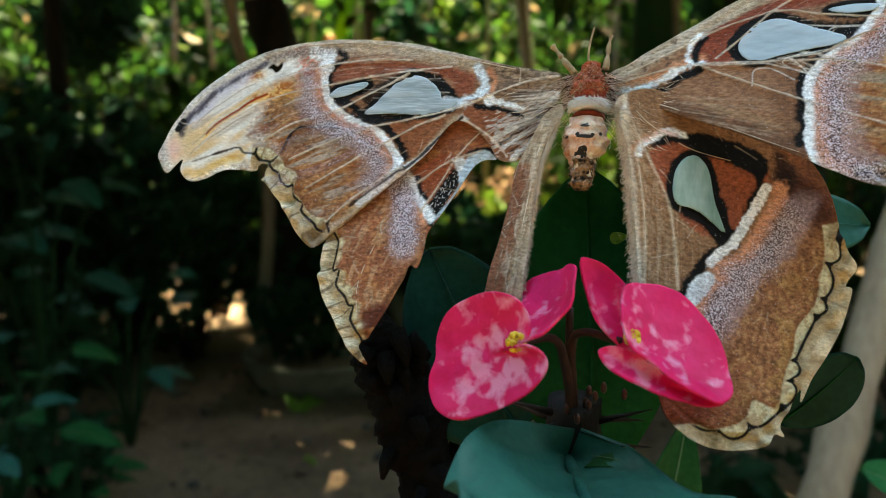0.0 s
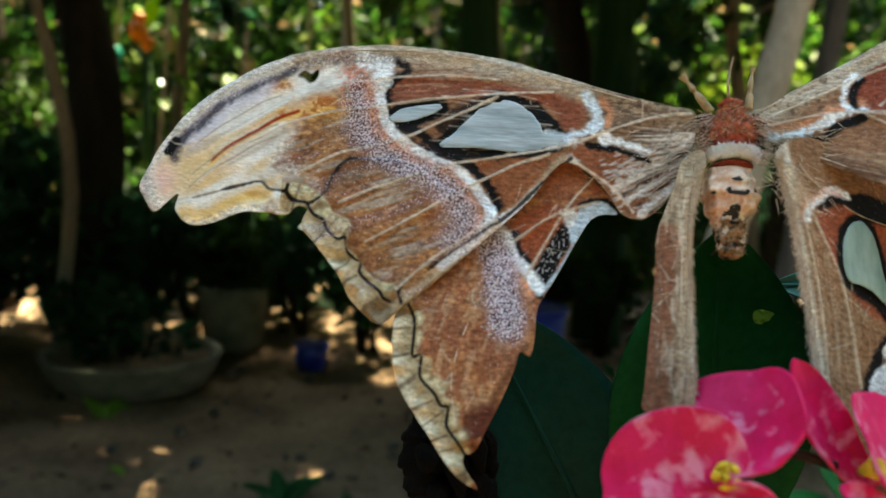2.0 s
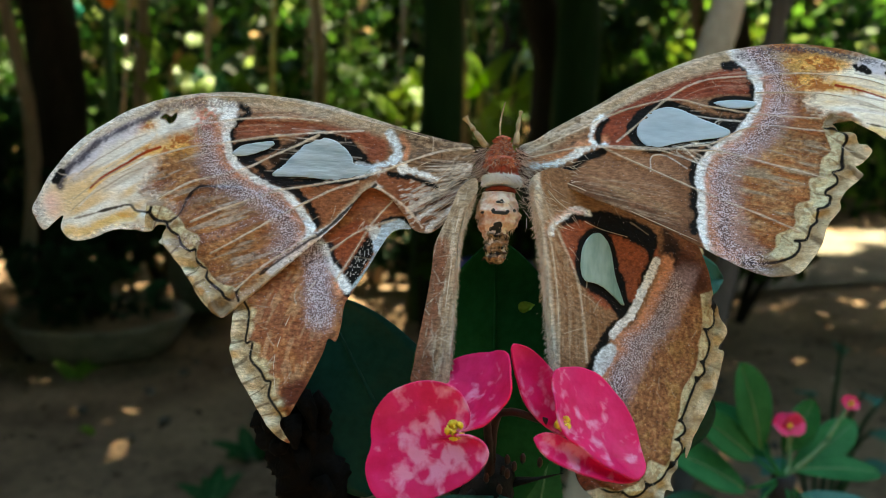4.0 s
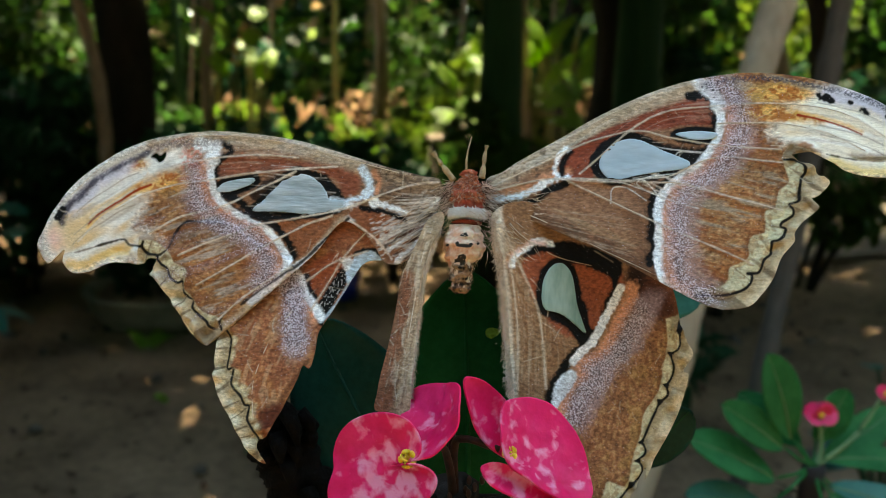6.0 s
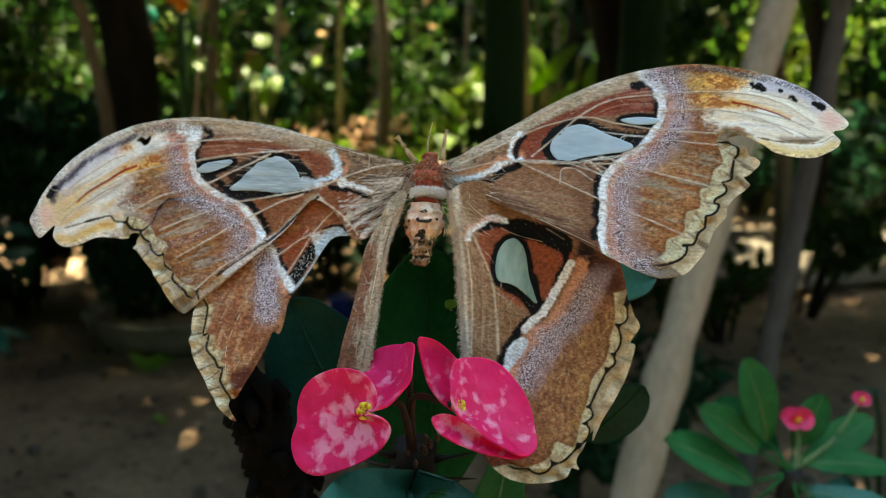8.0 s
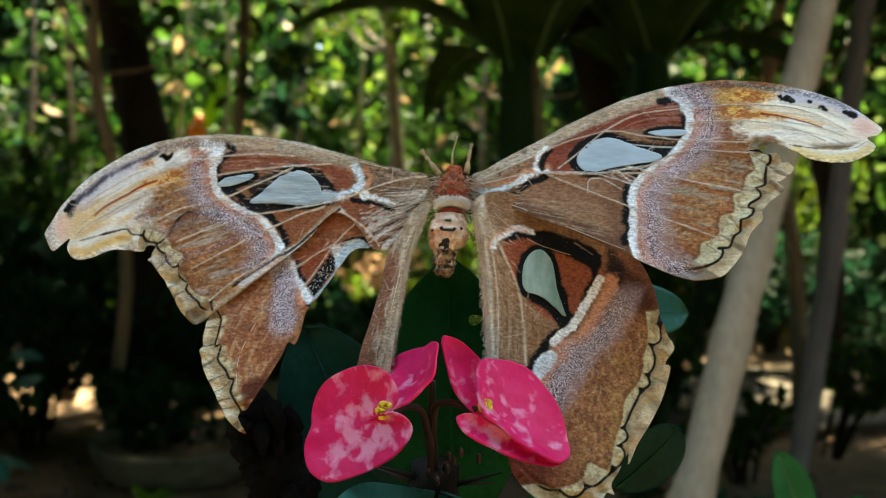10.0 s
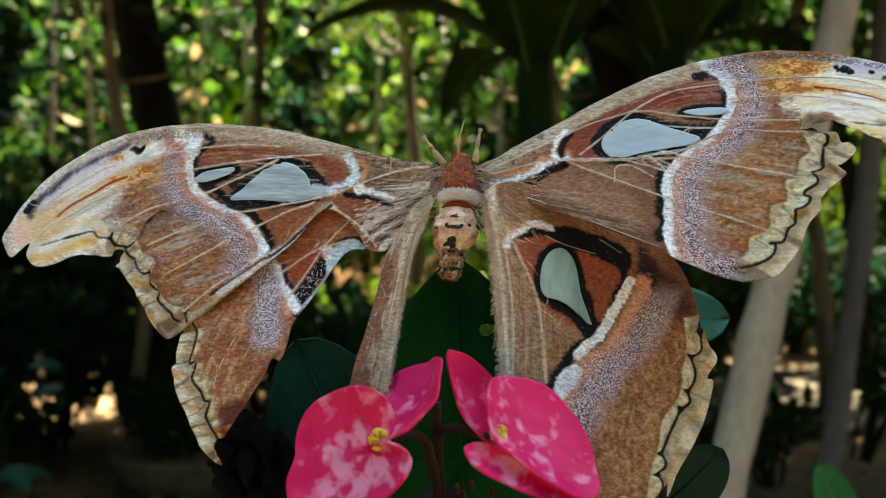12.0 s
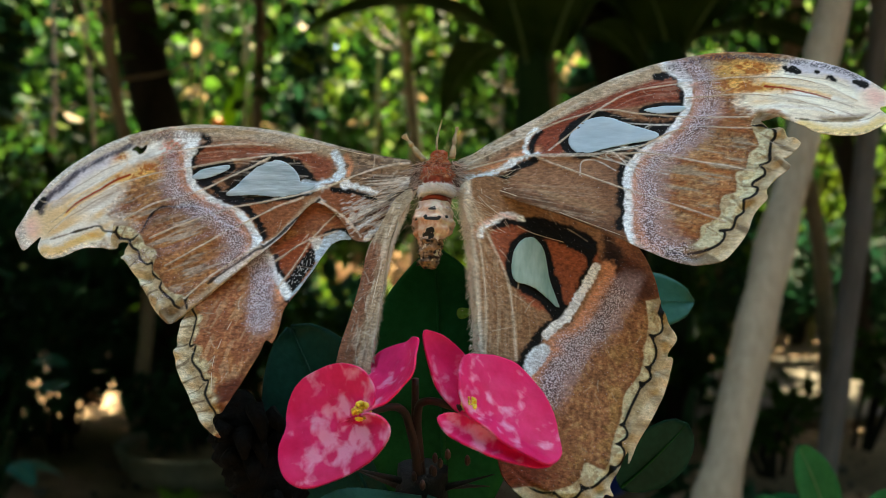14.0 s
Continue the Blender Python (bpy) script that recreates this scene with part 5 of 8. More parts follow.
def paint_right_hind(p):
    D, pa = RH, Paint(p, (140, 104, 76))
    u, v = p.T
    beyond = np.interp(v, [-60, -51, -44, -38, -34, -28, -21, -15], [21, 24.5, 27.5, 31, 36, 39, 42.5, 45])
    past = u - beyond
    pa.streaks(D["vein2"], 16, (168, 140, 112), 0.5, 91, 0.45)
    pa.fan((12, -8), (22, -8), (13, -60), (24, -50), 26, 0.35, (176, 148, 120), 191, 0.4)
    pa.area(D["cell"], (148, 80, 54), 0.9, 0.9)
    pa.lay(ramp01(0, 2, past), (152, 104, 72))
    cloud = grit(p, 5.5, 92) + 0.6 * grit(p, 1.7, 93)
    fine = grit(p, 0.9, 95) + 0.7 * grit(p, 0.45, 96)
    pa.lay(ramp01(5, 10, past) * ramp01(0.0, 0.8, cloud), (170, 130, 80), 0.7)
    pa.lay(ramp01(4, 8, past) * ramp01(0.2, 0.9, fine), (92, 58, 38), 0.55)
    pa.lay(ramp01(4, 8, past) * ramp01(0.2, 0.9, -fine), (204, 162, 112), 0.4)
    pa.lay(ramp01(2, 9, past) * ramp01(-30, -16, v), (108, 62, 42), 0.85)
    pa.lay((1 - ramp01(-66, -52, v)) * (1 - ramp01(26, 42, u)), (104, 38, 28), 0.85)
    pa.area(D["darktop"], (70, 36, 24), 1.8, 1.2, 0.9)
    pa.area(D["topblack"], BLACK, 0.6, 0.8, grow=0.4)
    pa.area(D["lowblack"], BLACK, 0.5, 0.7, grow=0.3)
    pa.line(D["arc"], 1.7, WHITE, 0.5, 0.6)
    pa.line(shifted(D["arc"], -1.6, -0.4), 1.4, ORANGE, 0.6, 0.6, 0.6)
    pa.area([(46, -6), (51, -11), (48, -18), (45, -12)], (34, 22, 18), 1.2, 1.0, 0.9)
    pa.line(D["bandblack"][1:], 2.2, BLACK, 0.7, 0.9)
    pa.area(D["window"], BLACK, 0.4, 0.5, grow=1.7)
    pa.line(shifted(D["band"], 2.5, -0.6), 3.4, ORANGE, 0.9, 1.0, 0.95)
    pa.line([(43.0, -16.4), (41.8, -19.6), (40.2, -23.1), (38.3, -26.6), (36.5, -30.4), (34.5, -33.6), (31.8, -36.1), (30.0, -38.3)], 2.3, WHITE, 0.35, 0.7)
    pa.area(D["patch"], (222, 230, 238), 0.4, 0.6, grow=0.3)
    pa.lay((1 - ramp01(2.0, 5.0, np.abs(past - 9.0) + pa.j)) * ramp01(-58, -50, v) * (1 - ramp01(-19, -14, v)), (180, 158, 166), 0.5)
    pa.flecks(shifted(D["band"], 6.4, -1.8)[1:], 7.0, 1.0, 4.0)
    # pale inner edge and scalloped margin
    pa.streaks(D["vein1"], 9, (190, 168, 142), 0.6, 94, 0.35)
    pa.lay((1 - ramp01(1.4, 3.0, u - np.interp(v, [-48, -36, -23, -14, 0], [13.4, 11.9, 10.6, 9.2, 7.4]))) * 0.85, (214, 206, 190))
    pa.outer_margin(D["margin"], [(20, -78), (20, -95), (90, -95), (90, -20), (66, -20)], D["scallop"], 1.0, 9, 1.9, (35, -40))
    for k in ("vein1", "vein2"):
        pa.line(D[k], 0.7, (206, 190, 168), 0.3, 0.15, 0.6)
    return pa


def wing(name, D, lift, paint, moth, label, step=0.2):
    """One wing: a thin curved sheet with ridged veins, painted scale by scale; its veins and windows are parts of it."""
    ring = spline(D["outline"], True, 8)
    p, quads = fill(ring, step)
    if "hole" in D:
        quads = quads[~within(p[quads].mean(1), spline(D["hole"], True))]
    h = lift(p[:, 0], p[:, 1])
    veins = [k for k in D if k.startswith("vein")]
    for k in veins:
        d, _ = away(p, spline(D[k]), 6)
        h = h + 0.38 * np.exp(-(d / 1.3) ** 2)
    h = h + 0.22 * grit(p, 5.5, 5) + 0.10 * grit(p, 1.8, 6)
    for k in ("scallop", "scallop2"):
        if k in D:
            d, _ = away(p, spline(D[k]), 6)
            h = h - 0.35 * np.exp(-(d / 0.6) ** 2)
    if "fold" in D:
        h = h + 1.1 * (1 - ramp01(-0.5, 0.3, signed(p, spline(D["fold"], True))))
    pa = paint(p)
    pa.lay(pa.speck, (146, 128, 142), 0.42)
    pa.scratches(30, len(p) % 97, angle=0.0 if p[:, 0].mean() > 0 else 3.1)
    if "scallop" in D:
        d, _ = away(p, spline(D["scallop"]), 7)
        rim, _ = away(p, np.concatenate([ring, ring[:1]]), 7)
        h = h + 1.7 * grit(p, 2.6, 7) * (1 - ramp01(2.0, 5.0, rim)) * (1 - ramp01(2.5, 6.0, d))
    lum = pa.c @ np.array([0.21, 0.72, 0.07])
    pa.c = np.clip(lum[:, None] + (pa.c - lum[:, None]) * 1.0, 0.003, 0.97) * 0.95
    me = bpy.data.meshes.new(name)
    co = np.column_stack([p, h]) * 0.001
    me.vertices.add(len(co))
    me.vertices.foreach_set("co", co.ravel())
    me.loops.add(quads.size)
    me.loops.foreach_set("vertex_index", quads.ravel())
    me.polygons.add(len(quads))
    me.polygons.foreach_set("loop_start", np.arange(0, quads.size, 4))
    me.polygons.foreach_set("use_smooth", np.ones(len(quads), bool))
    me.update(calc_edges=True)
    at = me.attributes.new("scales", "FLOAT_COLOR", "POINT")
    at.data.foreach_set("color", np.column_stack([pa.c, pa.speck]).astype(np.float32).ravel())
    gr = me.attributes.new("grain", "FLOAT", "POINT")
    gr.data.foreach_set("value", pa.grain.astype(np.float32))
    me.materials.append(M_WING)
    ob = new(name, me)
    ob.parent = moth
    tagged(ob, label)
    sol = ob.modifiers.new("thickness", "SOLIDIFY")
    sol.thickness, sol.offset = 0.00025, -1
    for k in veins:
        line = spline(D[k], False, 5)
        z = lift(line[:, 0], line[:, 1]) + 0.30
        if "fold" in D:
            z = z + 1.1 * (1 - ramp01(-0.5, 0.3, signed(line, spline(D["fold"], True))))
        v, f = tube(np.column_stack([line, z]) * 0.001, [0.00015, 0.00012, 0.00007], 6, 0.1)
        raw("vein", v, f, M_VEIN, ob)
    for k in ("window", "oval"):
        if k in D:
            r = spline(D[k], True, 6)
            q, fq = fill(r, 0.5)
            z = lift(q[:, 0], q[:, 1]) + 0.42 + 0.10 * grit(q * [0.5, 1.6], 1.2, 9) + 0.12 * grit(q, 4, 8)
            wd = raw("window", np.column_stack([q, z]) * 0.001, fq.tolist(), M_WINDOW_GREEN if D is RH else M_WINDOW_WORN if D is LF else M_WINDOW, ob, "pale greenish translucent wing window" if D is RH else "pale bluish translucent wing window")
            s2 = wd.modifiers.new("thickness", "SOLIDIFY")
            s2.thickness, s2.offset = 0.0001, -1
    return ob


def hairs(name, roots, ways, length, width, mat, parent, seed, label=""):
    """Many fine tapering hairs, each a slim three-sided spike."""
    rng = np.random.RandomState(seed)
    verts, faces = [], []
    for r, w in zip(roots, ways):
        w = np.asarray(w, float) + rng.normal(0, 0.28, 3)
        w /= np.linalg.norm(w) + 1e-9
        L = length * rng.uniform(0.5, 1.2)
        a = np.cross(w, rng.normal(0, 1, 3))
        a /= np.linalg.norm(a) + 1e-9
        b = np.cross(w, a)
        bend = rng.normal(0, 0.15 * L, 3)
        o = len(verts)
        for k in range(3):
            q = 2.094 * k
            verts.append(r + width * (math.cos(q) * a + math.sin(q) * b))
        for k in range(3):
            q = 2.094 * k
            verts.append(r + w * L * 0.55 + bend * 0.3 + 0.7 * width * (math.cos(q) * a + math.sin(q) * b))
        verts.append(r + w * L + bend)
        for k in range(3):
            j = (k + 1) % 3
            faces += [(o + k, o + j, o + 3 + j, o + 3 + k), (o + 3 + k, o + 3 + j, o + 6)]
    ob = raw(name, verts, faces, mat, parent, label)
    return tagged(ob, kind="stuff")


def lump(centre, radii, rings=28, sides=40, rough=0.06, seed=0, profile=None):
    """A lumpy body along v: centre and radii in mm; profile scales its girth from bottom to top."""
    verts, faces = [], []
    for i in range(rings + 1):
        s = i / rings
        g = math.sin(math.pi * min(max(s, 0.015), 0.985)) ** 0.6 if profile is None else float(np.interp(s, np.linspace(0, 1, len(profile)), profile))
        for k in range(sides):
            w = 2 * math.pi * k / sides
            q = Vector((math.cos(w) * 2, math.sin(w) * 2, s * 5 + seed))
            r = g * (1 + rough * noise.noise(q * 1.1) * 2 + rough * noise.noise(q * 3.1))
            verts.append((0.001 * (centre[0] + radii[0] * r * math.cos(w)), 0.001 * (centre[1] + radii[1] * (2 * s - 1)), 0.001 * (centre[2] + radii[2] * r * math.sin(w))))
    for i in range(rings):
        for k in range(sides):
            j = (k + 1) % sides
            faces.append((i * sides + k, (i + 1) * sides + k, (i + 1) * sides + j, i * sides + j))
    faces.append(tuple(range(sides)))
    faces.append(tuple(rings * sides + k for k in range(sides))[::-1])
    return verts, faces


THORAX = [0.55, 0.86, 0.97, 1.0, 0.98, 0.90, 0.78, 0.64, 0.50, 0.34, 0.16]


def moth_body(moth):
    rng = np.random.RandomState(5)
    v, f = lump((0.4, 5.4, 2.6), (4.1, 5.6, 2.9), 28, 40, 0.25, 2, THORAX)
    thorax = raw("thorax", v, f, M_RUST_FUR, moth, "rust-red furry thorax")
    roots, ways = [], []
    for _ in range(4200):
        w, s = rng.uniform(0.05, 3.09), rng.uniform(0.26, 0.97)
        g = float(np.interp(s, np.linspace(0, 1, len(THORAX)), THORAX))
        n = np.array([math.cos(w), 0, math.sin(w)])
        roots.append(np.array([0.4 + 4.2 * g * math.cos(w), 5.4 + 5.6 * (2 * s - 1), 2.6 + 3.0 * g * math.sin(w)]) * 0.001)
        tuft = noise.noise_vector(Vector(roots[-1]) * 900)
        ways.append(n * 0.5 + np.array(tuft) * 1.3 + np.array([rng.normal(0, 0.3), -0.7, 0.1]))
    hairs("fur", roots[:2300], ways[:2300], 0.0014, 0.00013, M_RUST_FUR, thorax, 6)
    hairs("fur", roots[2300:3600], ways[2300:3600], 0.0013, 0.00011, M_TUFT, thorax, 16, "tan hairs among the rust fur")
    hairs("fur", roots[3600:], ways[3600:], 0.0013, 0.00013, M_DARK_FUR, thorax, 17, "dark brown hairs among the rust fur")
    # long pale tufts that sweep from the thorax over the wing roots
    roots, ways = [], []
    for _ in range(520):
        side = rng.choice((-1, 1))
        s = rng.uniform(-0.1, 0.85)
        roots.append(np.array([0.4 + side * rng.uniform(3.4, 5.6), 0.6 + 9.5 * s, rng.uniform(1.6, 3.4)]) * 0.001)
        ways.append((side * rng.uniform(0.6, 1.0), -rng.uniform(0.2, 1.0), rng.uniform(-0.25, 0.1)))
    hairs("tuft", roots[:330], ways[:330], 0.0042, 0.00010, M_TUFT, thorax, 19, "pale pinkish hair tufts beside the thorax")
    hairs("tuft", roots[330:], ways[330:], 0.0034, 0.00011, M_DARK_FUR, thorax, 20, "dark brown hair tufts beside the thorax")
    v, f = lump((0.4, 10.6, 2.2), (2.2, 1.5, 1.8), rough=0.25, seed=9)
    raw("head", v, f, M_RUST_FUR, moth, "small rust-brown head")
    # collar
    v, f = lump((0.5, -1.0, 2.2), (4.7, 1.1, 3.7), 16, 56, 0.12, 4, [0.86, 0.95, 1.0, 1.02, 1.0, 0.96, 0.92, 0.86, 0.8])
    collar = raw("collar", v, f, M_WHITE_FUR, moth, "white furry collar band")
    roots, ways = [], []
    for _ in range(2200):
        w = rng.uniform(0.05, 3.09)
        roots.append(np.array([0.5 + 4.7 * math.cos(w), -1.0 + rng.uniform(-1.2, 1.1), 2.2 + 3.6 * math.sin(w)]) * 0.001)
        ways.append((math.cos(w) * 0.6 + rng.normal(0, 0.3), rng.normal(-0.3, 0.5), 0.6 * math.sin(w)))
    hairs("fur", roots, ways, 0.0010, 0.00016, M_WHITE_FUR, collar, 7)
    v, f = lump((0.5, -3.3, 1.6), (4.2, 1.1, 3.7), 10, 40, 0.06, 6)
    raw("waist_band", v, f, M_MAROON_FUR, moth, "red-brown band behind the collar")
    # abdomen: swollen rings that shrink to a shrivelled tip
    prof = [0.10, 0.34, 0.42, 0.44, 0.46, 0.50, 0.58, 0.76, 0.90, 0.98, 1.0, 0.98, 0.92, 0.86, 0.78]
    v, f = lump((-0.1, -13.4, 1.2), (5.5, 9.2, 4.4), 70, 48, 0.10, 11, prof)
    out = []
    for q in v:
        q = np.array(q)
        t = -q[1] * 1000
        k = 1 + 0.05 * math.sin(t * 2.1) + (0.14 * noise.noise(Vector(q * 900)) if t > 13 else 0.03 * noise.noise(Vector(q * 700)))
        out.append((q[0] * k - (0.0006 if t > 13 else 0), q[1], (q[2] - 0.0012) * k + 0.0012))
    abdomen = raw("abdomen", out, f, M_ABDOMEN, moth, "cream and rust ringed abdomen with a shrivelled tip")
    v, f = lump((-0.5, -18.2, 1.4), (2.9, 4.5, 2.5), 44, 40, 0.26, 13, [0.45, 0.85, 0.80, 0.95, 0.82, 1.0, 0.92, 1.02, 0.9, 0.5])
    v = [np.array(q) + 0.0009 * np.array(noise.noise_vector(Vector(q) * 900)) for q in v]
    raw("abdomen_tip", v, f, M_SHRIVEL, moth, "dark shrivelled mottled abdomen tip")
    roots, ways = [], []
    for _ in range(450):
        w, t = rng.uniform(0.05, 3.09), rng.uniform(4.6, 21.5)
        g = float(np.interp((22.6 - t) / 18.4, np.linspace(0, 1, len(prof)), prof))
        roots.append(np.array([-0.2 + 5.7 * g * math.cos(w), -t, 1.2 + 4.2 * g * math.sin(w)]) * 0.001)
        ways.append((math.cos(w) * 0.4, -1.0, 0.4 * math.sin(w)))
    hairs("fur", roots, ways, 0.0012, 0.00009, M_ABDOMEN, abdomen, 8)
    # black marks on the back of the abdomen, in mm: centre, half size
    for a, b, ra, rb in ((0.2, -7.6, 1.2, 0.45), (0.6, -7.1, 0.4, 0.35), (0.4, -10.5, 2.1, 0.5), (-1.5, -9.9, 0.55, 0.5), (2.2, -10.0, 0.5, 0.45), (-0.8, -14.6, 1.9, 1.1), (-0.1, -13.5, 1.2, 0.9), (-1.8, -15.4, 1.0, 0.9), (-0.2, -17.0, 0.9, 1.2), (0.9, -18.6, 0.7, 1.0), (-1.6, -19.4, 0.6, 1.0), (-0.3, -20.6, 0.7, 0.7), (-4.3, -10.2, 0.5, 0.4), (4.0, -9.4, 0.4, 0.5)):
        q = spline([(a + ra * math.cos(w) * (1 + 0.25 * noise.noise(Vector((a, b, w)))), b + rb * math.sin(w) * (1 + 0.35 * noise.noise(Vector((b, a, w * 2))))) for w in np.linspace(0, 6.28, 10, endpoint=False)], True, 4)
        g, fq = fill(q, 0.18)
        t = -g[:, 1]
        pr = np.interp((22.6 - t) / 18.4, np.linspace(0, 1, len(prof)), prof)
        z = 1.2 + 4.4 * 1.10 * pr * np.sqrt(np.clip(1 - ((g[:, 0] + 0.2) / (5.9 * pr)) ** 2, 0.05, 1)) + 0.1
        raw("mark", np.column_stack([g, z]) * 0.001, fq.tolist(), M_BLACK, abdomen, "black spot")
    # feelers and forelegs that stand up beside the head
    def limb(name, pts, radii, label, knots=0):
        line = spline(pts, False, 8)
        v, f = tube(line * 0.001, radii, 8, 0.12, 3)
        raw(name, v, f, M_ANTENNA, moth, label)
    limb("foreleg", [(-3.8, 8.6, 2.5), (-6.0, 11.2, 3.2), (-7.4, 13.0, 3.4), (-8.0, 13.8, 3.5), (-9.9, 16.2, 3.8)], [0.0010, 0.0009, 0.0009, 0.0004, 0.0008, 0.0007, 0.0004, 0.0009], "stubby tan broken foreleg")
    limb("antenna", [(-0.3, 11.5, 3.4), (-0.4, 14.5, 3.8), (0.0, 17.5, 4.0), (0.7, 20.8, 4.4)], [0.00035, 0.00028, 0.00015], "thin bristle-like antenna")
    limb("foreleg", [(4.0, 9.6, 2.4), (4.3, 12.6, 2.8), (4.5, 15.4, 3.0), (5.0, 18.8, 3.4)], [0.0010, 0.0009, 0.0008, 0.0004, 0.0007, 0.0006, 0.0003, 0.0006], "thin tan foreleg")

    for ob in moth.children:
        if not ob.name.startswith(("forewing", "hindwing")):
            ob.location = (-0.00055, 0.0012, -0.0042)


moth = new("atlas_moth")
moth.matrix_world = MOTH
tagged(moth, "large worn brown moth with spread torn wings on a flowering plant", "moth")
LIFT_RF = lambda u, v: -3.4 + 0.106 * u - 0.149 * v
LIFT_LF = lambda u, v: -2.3 - 0.0227 * u + 0.028 * v
LIFT_LH = lambda u, v: -3.6 + 6.0 * np.clip((-22 - v) / 40, 0, 1)
LIFT_LS = lambda u, v: 8 * np.clip(-v / 48, 0, 1) + 0.4 * np.sin(u * 0.8)
LIFT_RH = lambda u, v: -0.50 * np.maximum(u - 16, -8) - 0.5
wing("forewing", RF, LIFT_RF, paint_right_fore, moth, "brown forewing with white band, two windows and cream hooked tip")
wing("forewing", LF, LIFT_LF, paint_left_fore, moth, "creased and folded brown forewing with white band and cream hooked tip")
wing("hindwing", RH, LIFT_RH, paint_right_hind, moth, "brown hindwing with one window and a scalloped cream margin")
wing("hindwing", LH, LIFT_LH, paint_left_hind, moth, "torn outer piece of a brown hindwing with cream margin")
strip = wing("hindwing_strip", LS, LIFT_LS, paint_strip, moth, "narrow tan inner strip of the torn hindwing")
moth_body(moth)


def fringe(line, way, count, length, parent, lift, mat, seed, spread=1.2):
    """Soft fringe of hairs along a wing's edge."""
    rng = np.random.RandomState(seed)
    s = spline(line, False, 12)
    k = rng.randint(0, len(s), count)
    q = s[k] + rng.normal(0, spread, (count, 2)) * 0.5
    roots = np.column_stack([q, lift(q[:, 0], q[:, 1]) + 0.15]) * 0.001
    hairs("fringe", roots, [way] * count, length, 0.00008, mat, parent, seed)


wings = [o for o in moth.children if o.name.startswith(("forewing", "hindwing"))]
fringe([(-7.5, -5), (-10, -15), (-11, -25), (-11.2, -36), (-11.5, -50)], (0.8, -0.9, 0.1), 2400, 0.0010, strip, LIFT_LS, M_TAN_FUR, 31, 0.7)
fringe([(8, -2), (8.5, -8), (9.8, -14.2), (11.2, -23.6), (12.5, -35.9), (14, -48)], (-0.7, -0.9, 0.1), 2800, 0.0010, wings[2], LIFT_RH, M_TAN_FUR, 32, 1.2)
fringe([(-20, -6), (-12, -3), (-5, 2)], (-0.8, -0.55, 0.2), 160, 0.005, wings[1], LIFT_LF, M_TAN_FUR, 33, 6)
fringe([(4, 4), (10, 4), (18, 6)], (0.9, -0.1, 0.2), 180, 0.004, wings[0], LIFT_RF, M_TAN_FUR, 34, 5)
fringe([(4, 0), (9, -6), (14, -10)], (0.75, -0.65, 0.2), 120, 0.004, wings[2], LIFT_RH, M_TAN_FUR, 35, 5)


# ---- the flowering plant under the moth ----
def unit(v):
    v = np.asarray(v, float)
    return v / (np.linalg.norm(v) + 1e-12)


def leaf_mesh(base, tip, width, facing, droop=0.1, cup=0.12, blunt=0.6, wave=0.02, seed=0, along=26, across=12, tip_round=0.75):
    """A leaf blade from base to tip with a channelled midrib: vertices, faces and the rib's line."""
    base, tip = np.asarray(base, float), np.asarray(tip, float)
    d = tip - base
    L = np.linalg.norm(d)
    d = d / L
    n = unit(np.asarray(facing, float) - (np.asarray(facing, float) @ d) * d)
    s = np.cross(d, n)
    verts, rib = [], []
    for i in range(along + 1):
        t = i / along
        w = width * 0.5 * (math.sin(math.pi * t ** blunt) ** tip_round if 0 < t < 1 else 0.02)
        mid = base + d * L * t - n * droop * L * (2 * t - 1) ** 2
        rib.append(mid + n * 0.0004)
        for k in range(across + 1):
            q = 2 * k / across - 1
            up = cup * width * (abs(q) ** 1.5) * 0.5 + wave * width * noise.noise(Vector((t * 5, q * 2, seed))) * abs(q)
            up += 0.012 * width * math.cos(t * 60 - abs(q) * 6) * (1 - abs(q))
            verts.append(mid + s * w * q + n * up)
    c = across + 1
    faces = [(i * c + k, i * c + k + 1, (i + 1) * c + k + 1, (i + 1) * c + k) for i in range(along) for k in range(across)]
    return verts, faces, rib


def leaf(parent, base, tip, width, facing, mat, label="", rib_mat=None, **kw):
    v, f, rib = leaf_mesh(base, tip, width, facing, **kw)
    ob = raw("leaf", v, f, mat, parent, label)
    sol = ob.modifiers.new("thickness", "SOLIDIFY")
    sol.thickness, sol.offset = min(0.0006, width * 0.02), -1
    rv, rf = tube(rib, [width * 0.022, width * 0.016, width * 0.005], 6)
    raw("midrib", rv, rf, rib_mat or M_RIB, ob)
    return ob


